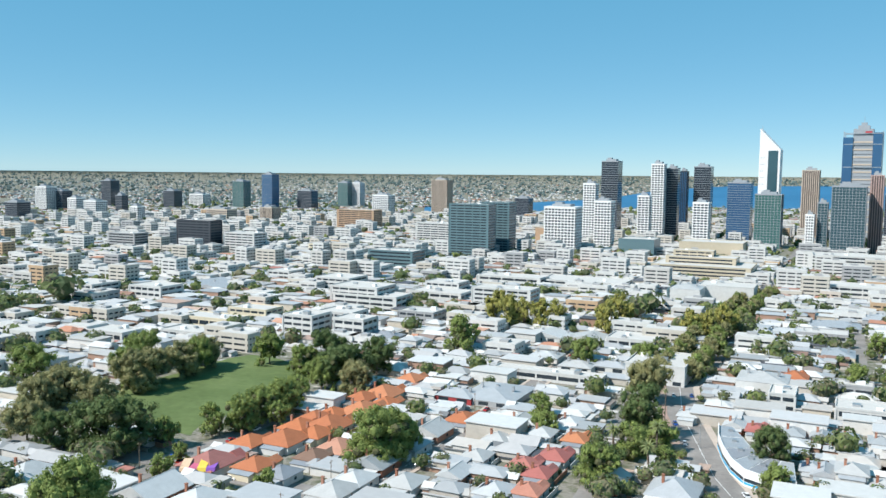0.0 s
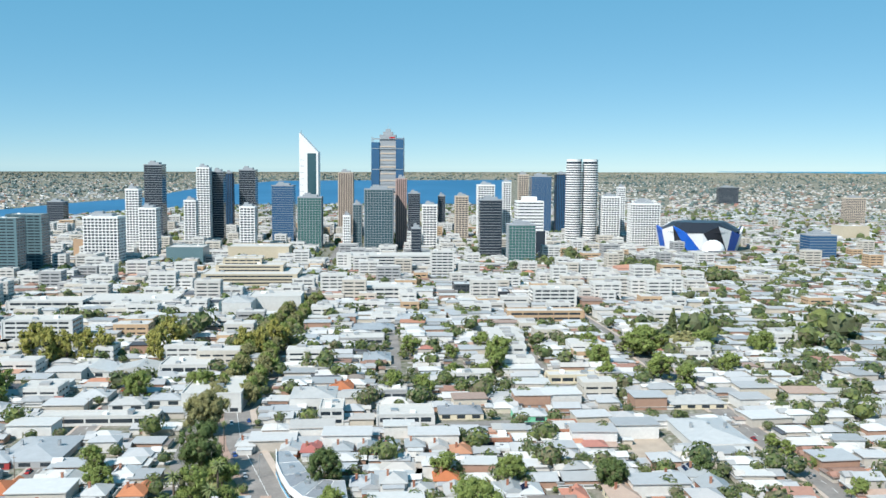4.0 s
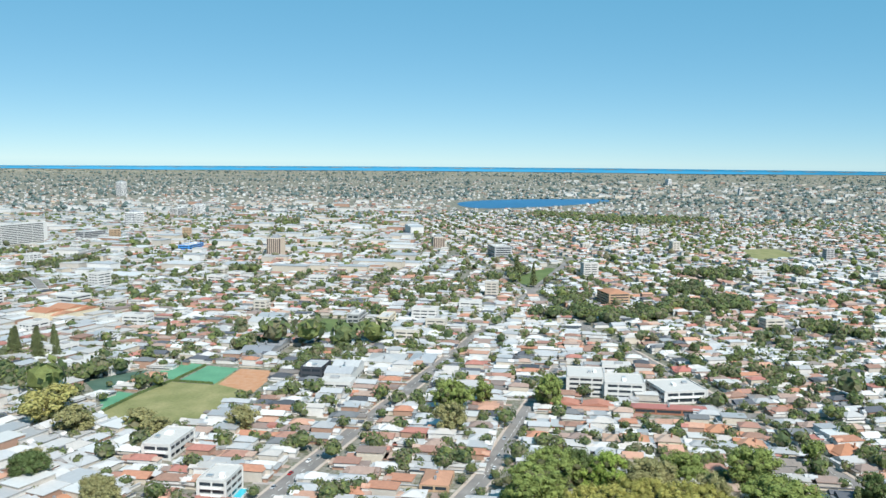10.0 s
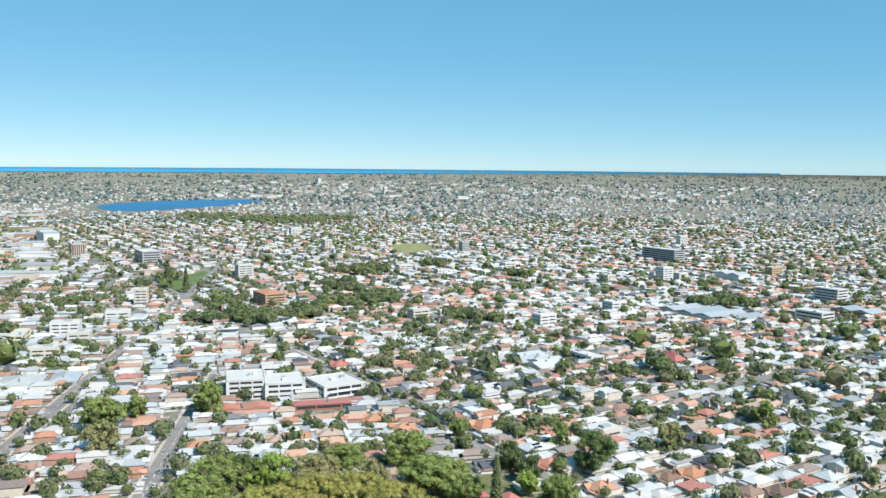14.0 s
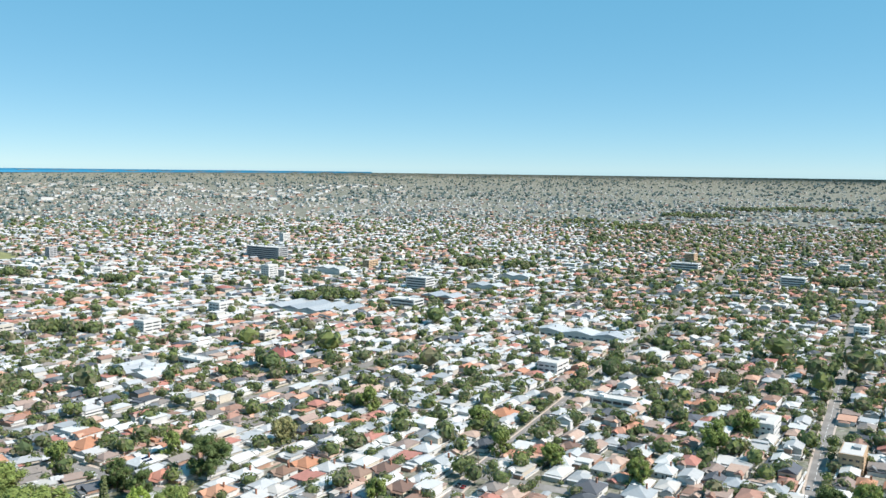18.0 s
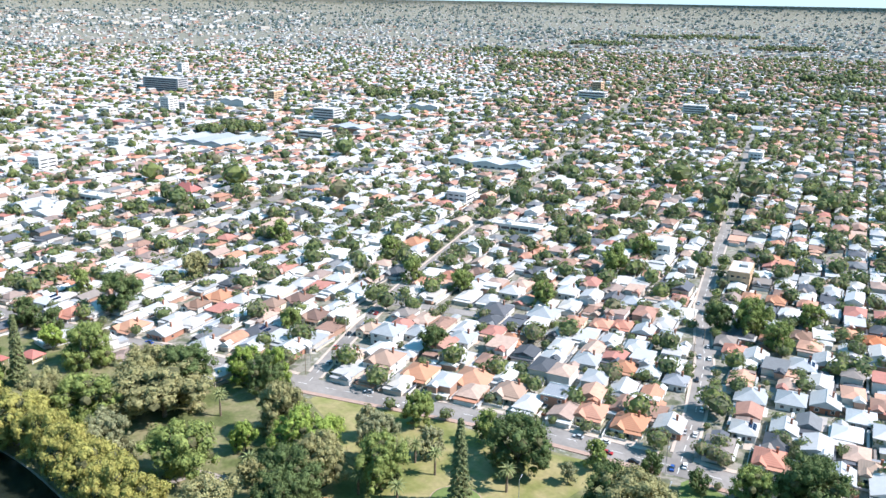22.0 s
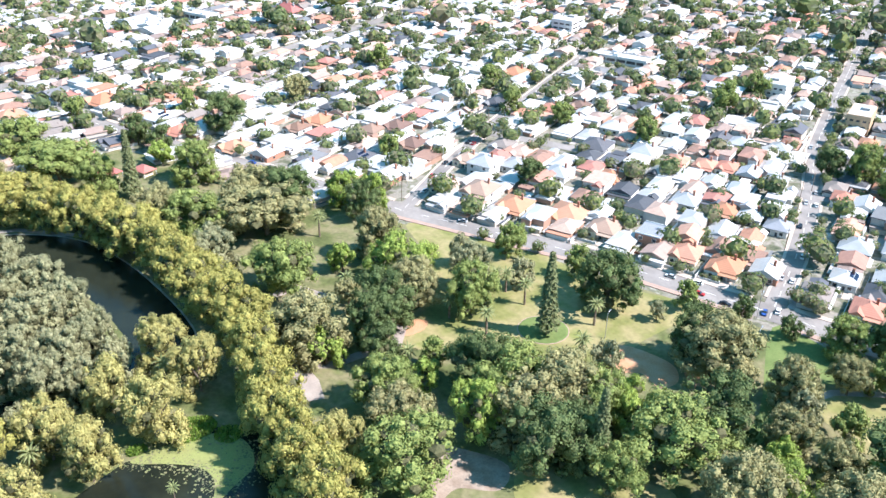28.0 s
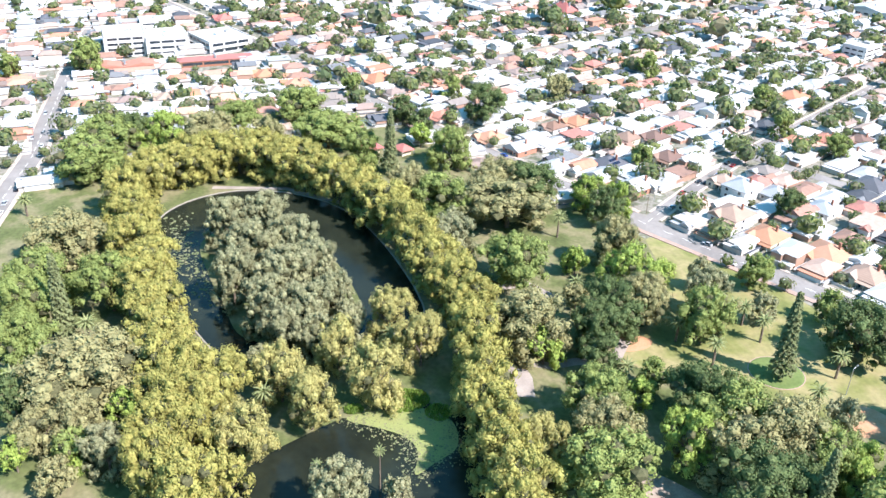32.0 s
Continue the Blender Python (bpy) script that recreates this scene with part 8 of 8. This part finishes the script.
# sheds and lean-tos in the back yards
pk = np.nonzero((rng.random(n) < 0.55) & (dd < 1500))[0]
sx, sy = X[pk] - np.sin(A[pk]) * 12.2 + rng.normal(0, 2, len(pk)), Y[pk] + np.cos(A[pk]) * 12.2 + rng.normal(0, 2, len(pk))
gx, gy, gz, gs = ground_at(sx, sy)
m = len(pk)
boxes_mesh("yard_sheds", gx, gy, gz, A[pk], rng.uniform(3, 6, m) * gs, rng.uniform(3, 5, m) * gs, rng.uniform(2.2, 2.8, m) * gs, np.full(m, 0.3), rng.choice([1, 1, 3, 2], m), rng.choice([1, 2], m),
           "metal sheds and carports behind the houses", "sheds")


def leafy(name, x, y, z, r, h, quads, label, size=0.3):
    """Garden trees near the camera: each a cluster of leaf sprays."""
    g = np.random.default_rng(21)
    n = len(x)
    d = g.normal(0, 1, (n, quads, 3))
    d[..., 2] = np.abs(d[..., 2]) * 0.9 - 0.25
    d /= np.linalg.norm(d, axis=2, keepdims=True)
    bump = 1 + 0.22 * np.sin(3 * np.arctan2(d[..., 1], d[..., 0]) + g.uniform(0, 6, (n, 1))) * (1 - d[..., 2] ** 2)
    P = d * (r[:, None] * bump * g.uniform(0.9, 1.05, (n, quads)))[..., None] * np.array([1, 1, 0.85])
    P += np.stack([x, y, z + h * 0.62], -1)[:, None]
    Q = leaf_quads(P.reshape(-1, 3), d.reshape(-1, 3), size, g)
    c = Q.mean(1, keepdims=True)
    Q = c + (Q - c) * (np.repeat(r, quads)[:, None, None] * 0.95)
    k = n * quads * 4
    core = (ICO_V[None] * (r * 0.88)[:, None, None] * g.uniform(0.8, 1.1, (n, len(ICO_V), 1)) * np.array([1, 1, 0.85]) + np.stack([x, y, z + h * 0.6], -1)[:, None]).reshape(-1, 3)
    V = np.concatenate([Q.reshape(-1, 3), core])
    tri = (k + np.arange(n)[:, None, None] * len(ICO_V) + ICO_F[None]).reshape(-1, 3)
    q4 = np.arange(k).reshape(-1, 4)
    q3 = np.concatenate([q4[:, [0, 1, 2]], q4[:, [0, 2, 3]]])
    return tagged(mesh_object(name, V, np.concatenate([q3, tri]), [M_LEAF]), label, "trees", kind="stuff")


m = int(len(HX) * 3.4)
pk = rng.integers(0, len(HX), m)
side = rng.choice([-1, 1], m)
tx = HX[pk] + rng.normal(0, 7, m) - np.sin(HA[pk]) * side * 11
ty = HY[pk] + rng.normal(0, 7, m) + np.cos(HA[pk]) * side * 11
# street trees along the kerbs
for wd, pts in ROADS.values():
    for (ax, ay), (bx, by) in zip(pts, pts[1:]):
        ln = math.hypot(bx - ax, by - ay)
        for j in range(int(ln / 13)):
            for sgn in (-1, 1):
                if rng.random() < 0.72:
                    f = (j * 13 + rng.uniform(0, 6)) / ln
                    o = sgn * (wd / 2 + 2.2)
                    tx, ty = np.append(tx, ax + (bx - ax) * f - (by - ay) / ln * o), np.append(ty, ay + (by - ay) * f + (bx - ax) / ln * o)
m = len(tx)
green_drift = np.array([noise.noise(Vector((a * 0.0035, b * 0.0035, 9.0))) for a, b in zip(tx, ty)])
zt = zone_of(tx, ty)
azt, dt = np.degrees(np.arctan2(tx, ty)) % 360, np.hypot(tx, ty)
dense = np.where(zt == 2, 0.56, np.where(zt == 1, 0.62, 0.52)) + 0.16 * ((zt == 0) & (dt < 900)) + 0.35 * ((azt > 316) & (dt > 1000))
keepp = rng.random(m) < dense + 0.45 * green_drift
tx, ty, zt = tx[keepp], ty[keepp], zt[keepp]
k = free(tx, ty, 1.2, True)
tx, ty = tx[k], ty[k]
gx, gy, gz, gs = ground_at(tx, ty)
dd = np.hypot(tx, ty)
r = np.where(rng.random(len(tx)) < 0.18, rng.uniform(3.5, 6.5, len(tx)), rng.uniform(1.6, 3.6, len(tx))) * gs
nr = dd < 480
leafy("garden_trees_near", gx[nr], gy[nr], gz[nr], r[nr], r[nr] * 1.7, 110, "garden trees and shrubs between the nearest houses", 0.19)
nr = (dd >= 480) & (dd < 750)
leafy("garden_trees", gx[nr], gy[nr], gz[nr], r[nr], r[nr] * 1.7, 46, "garden trees and shrubs between the houses")
sh = np.array(SHRUB)
leafy("front_shrubs", sh[:, 0], sh[:, 1], np.zeros(len(sh)), sh[:, 2], sh[:, 2] * 1.5, 60, "clipped shrubs and small trees in front gardens", 0.22)
md = (dd >= 750) & (dd < 1300)
leafy("garden_trees_further", gx[md], gy[md], gz[md], r[md], r[md] * 1.7, 12, "garden trees and shrubs between the houses", 0.38)
fr_ = dd >= 1300
clumps_mesh("suburb_trees", gx[fr_], gy[fr_], gz[fr_], r[fr_] * 1.5, r[fr_] * 1.7, M_LEAF, "street and garden trees among the further houses", "trees", per=1)

gx, gy, gz, gs = ground_at(WOOD_X, WOOD_Y)
wd_ = np.hypot(WOOD_X, WOOD_Y)
wr_ = WOOD_R * gs
nw = wd_ < 1500
leafy("woodland", gx[nw], gy[nw], gz[nw], wr_[nw], wr_[nw] * 1.9, 34, "dark green parkland trees further off")
clumps_mesh("woodland_far", gx[~nw], gy[~nw], gz[~nw], wr_[~nw], wr_[~nw] * 1.9, M_LEAF, "dark green parkland trees in the distance", "trees", per=3)

# far suburbs, up to the horizon
n = 20000
az = rng.uniform(132, 344, n)
d = 2650 * (9000 / 2650) ** (rng.random(n) ** 1.1)
X, Y = d * np.sin(np.radians(az)), d * np.cos(np.radians(az))
k = free(X, Y, 4) & (rng.random(n) < (4200 / d) ** 1.3)
X, Y, d = X[k], Y[k], d[k]
n = len(X)
gx, gy, gz, gs = ground_at(X, Y)
pick = rng.random(n)
boxes_mesh("far_suburb_houses", gx, gy, gz, rng.uniform(0, 3.14, n), rng.uniform(6, 11, n) * gs, rng.uniform(8, 14, n) * gs, rng.uniform(3, 6, n) * gs, rng.uniform(0.5, 3, n) * gs,
           np.where(pick < 0.66, 1, np.where(pick < 0.82, 2, 3)), rng.choice([0, 2], n), "far suburbs of pale roofs towards the horizon", "houses")
n = 34000
az = rng.uniform(131, 345, n)
d = 2400 * (20000 / 2400) ** rng.random(n)
X, Y = d * np.sin(np.radians(az)), d * np.cos(np.radians(az))
k = free(X, Y, 4, True)
patchy = np.array([noise.noise(Vector((a * 0.0011, b * 0.0011, 5.0))) for a, b in zip(X, Y)])
k &= rng.random(n) < 0.62 + 1.5 * patchy
k &= ~((az > 214) & (az < 302) & (d > np.interp(az, [214, 222, 240, 275, 302], [23500, 18500, 14500, 14000, 20500])))
X, Y, d = X[k], Y[k], d[k]
gx, gy, gz, gs = ground_at(X, Y)
r = rng.uniform(7, 16, len(X)) * gs * np.interp(d, [2400, 5000, 12000], [1, 1.35, 1.9])
# the distance haze on these woods is part of their base colour
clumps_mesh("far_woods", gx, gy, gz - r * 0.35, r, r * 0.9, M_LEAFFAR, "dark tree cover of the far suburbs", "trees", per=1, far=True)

# white works sheds and offices in the distance
n = 900
pick = rng.random(n)
az = np.where(pick < 0.5, rng.uniform(266, 304, n), rng.uniform(222, 256, n))
d = np.where(pick < 0.5, rng.uniform(4200, 8200, n), rng.uniform(1250, 3400, n))
X, Y = d * np.sin(np.radians(az)), d * np.cos(np.radians(az))
k = free(X, Y, 12) & (rng.random(n) < 0.75)
X, Y = X[k], Y[k]
n = len(X)
gx, gy, gz, gs = ground_at(X, Y)
boxes_mesh("works_sheds", gx, gy, gz, facing(-900, -200) + rng.normal(0, 0.08, n), rng.uniform(14, 40, n) * gs, rng.uniform(18, 55, n) * gs, rng.uniform(5, 13, n) * gs, np.full(n, 0.5), np.ones(n, int), np.full(n, 2),
           "white flat-roofed works and offices beyond the houses", "buildings")

# elevated freeway ramps
for pts in FREEWAY:
    e = thing("overpass", 0, 0, 0, 0, "pale concrete freeway ramp on round piers", "overpass", "freeway ramps")
    deck, n = MB(), len(pts)
    for a, b in zip(pts, pts[1:]):
        a, b = Vector(a), Vector(b)
        t = (b - a).normalized()
        s = Vector((-t.y, t.x)) * 6.5
        a, b = a - t, b + t
        part("deck", MB().hull([(*(a - s), 6.4), (*(b - s), 6.4), (*(b + s), 6.4), (*(a + s), 6.4)], [(*(a - s), 7.6), (*(b - s), 7.6), (*(b + s), 7.6), (*(a + s), 7.6)]), M_CONC, e)
        part("road_surface", MB().hull([(*(a - s * 0.88), 7.604), (*(b - s * 0.88), 7.604), (*(b + s * 0.88), 7.604), (*(a + s * 0.88), 7.604)], [(*(a - s * 0.88), 7.66), (*(b - s * 0.88), 7.66), (*(b + s * 0.88), 7.66), (*(a + s * 0.88), 7.66)]), M_ROAD, e)
        m = (a + b) / 2
        part("pier", MB().rod((m.x, m.y, -0.2), (m.x, m.y, 6.5), 1.2, 1.2, 10), M_CONC, e)
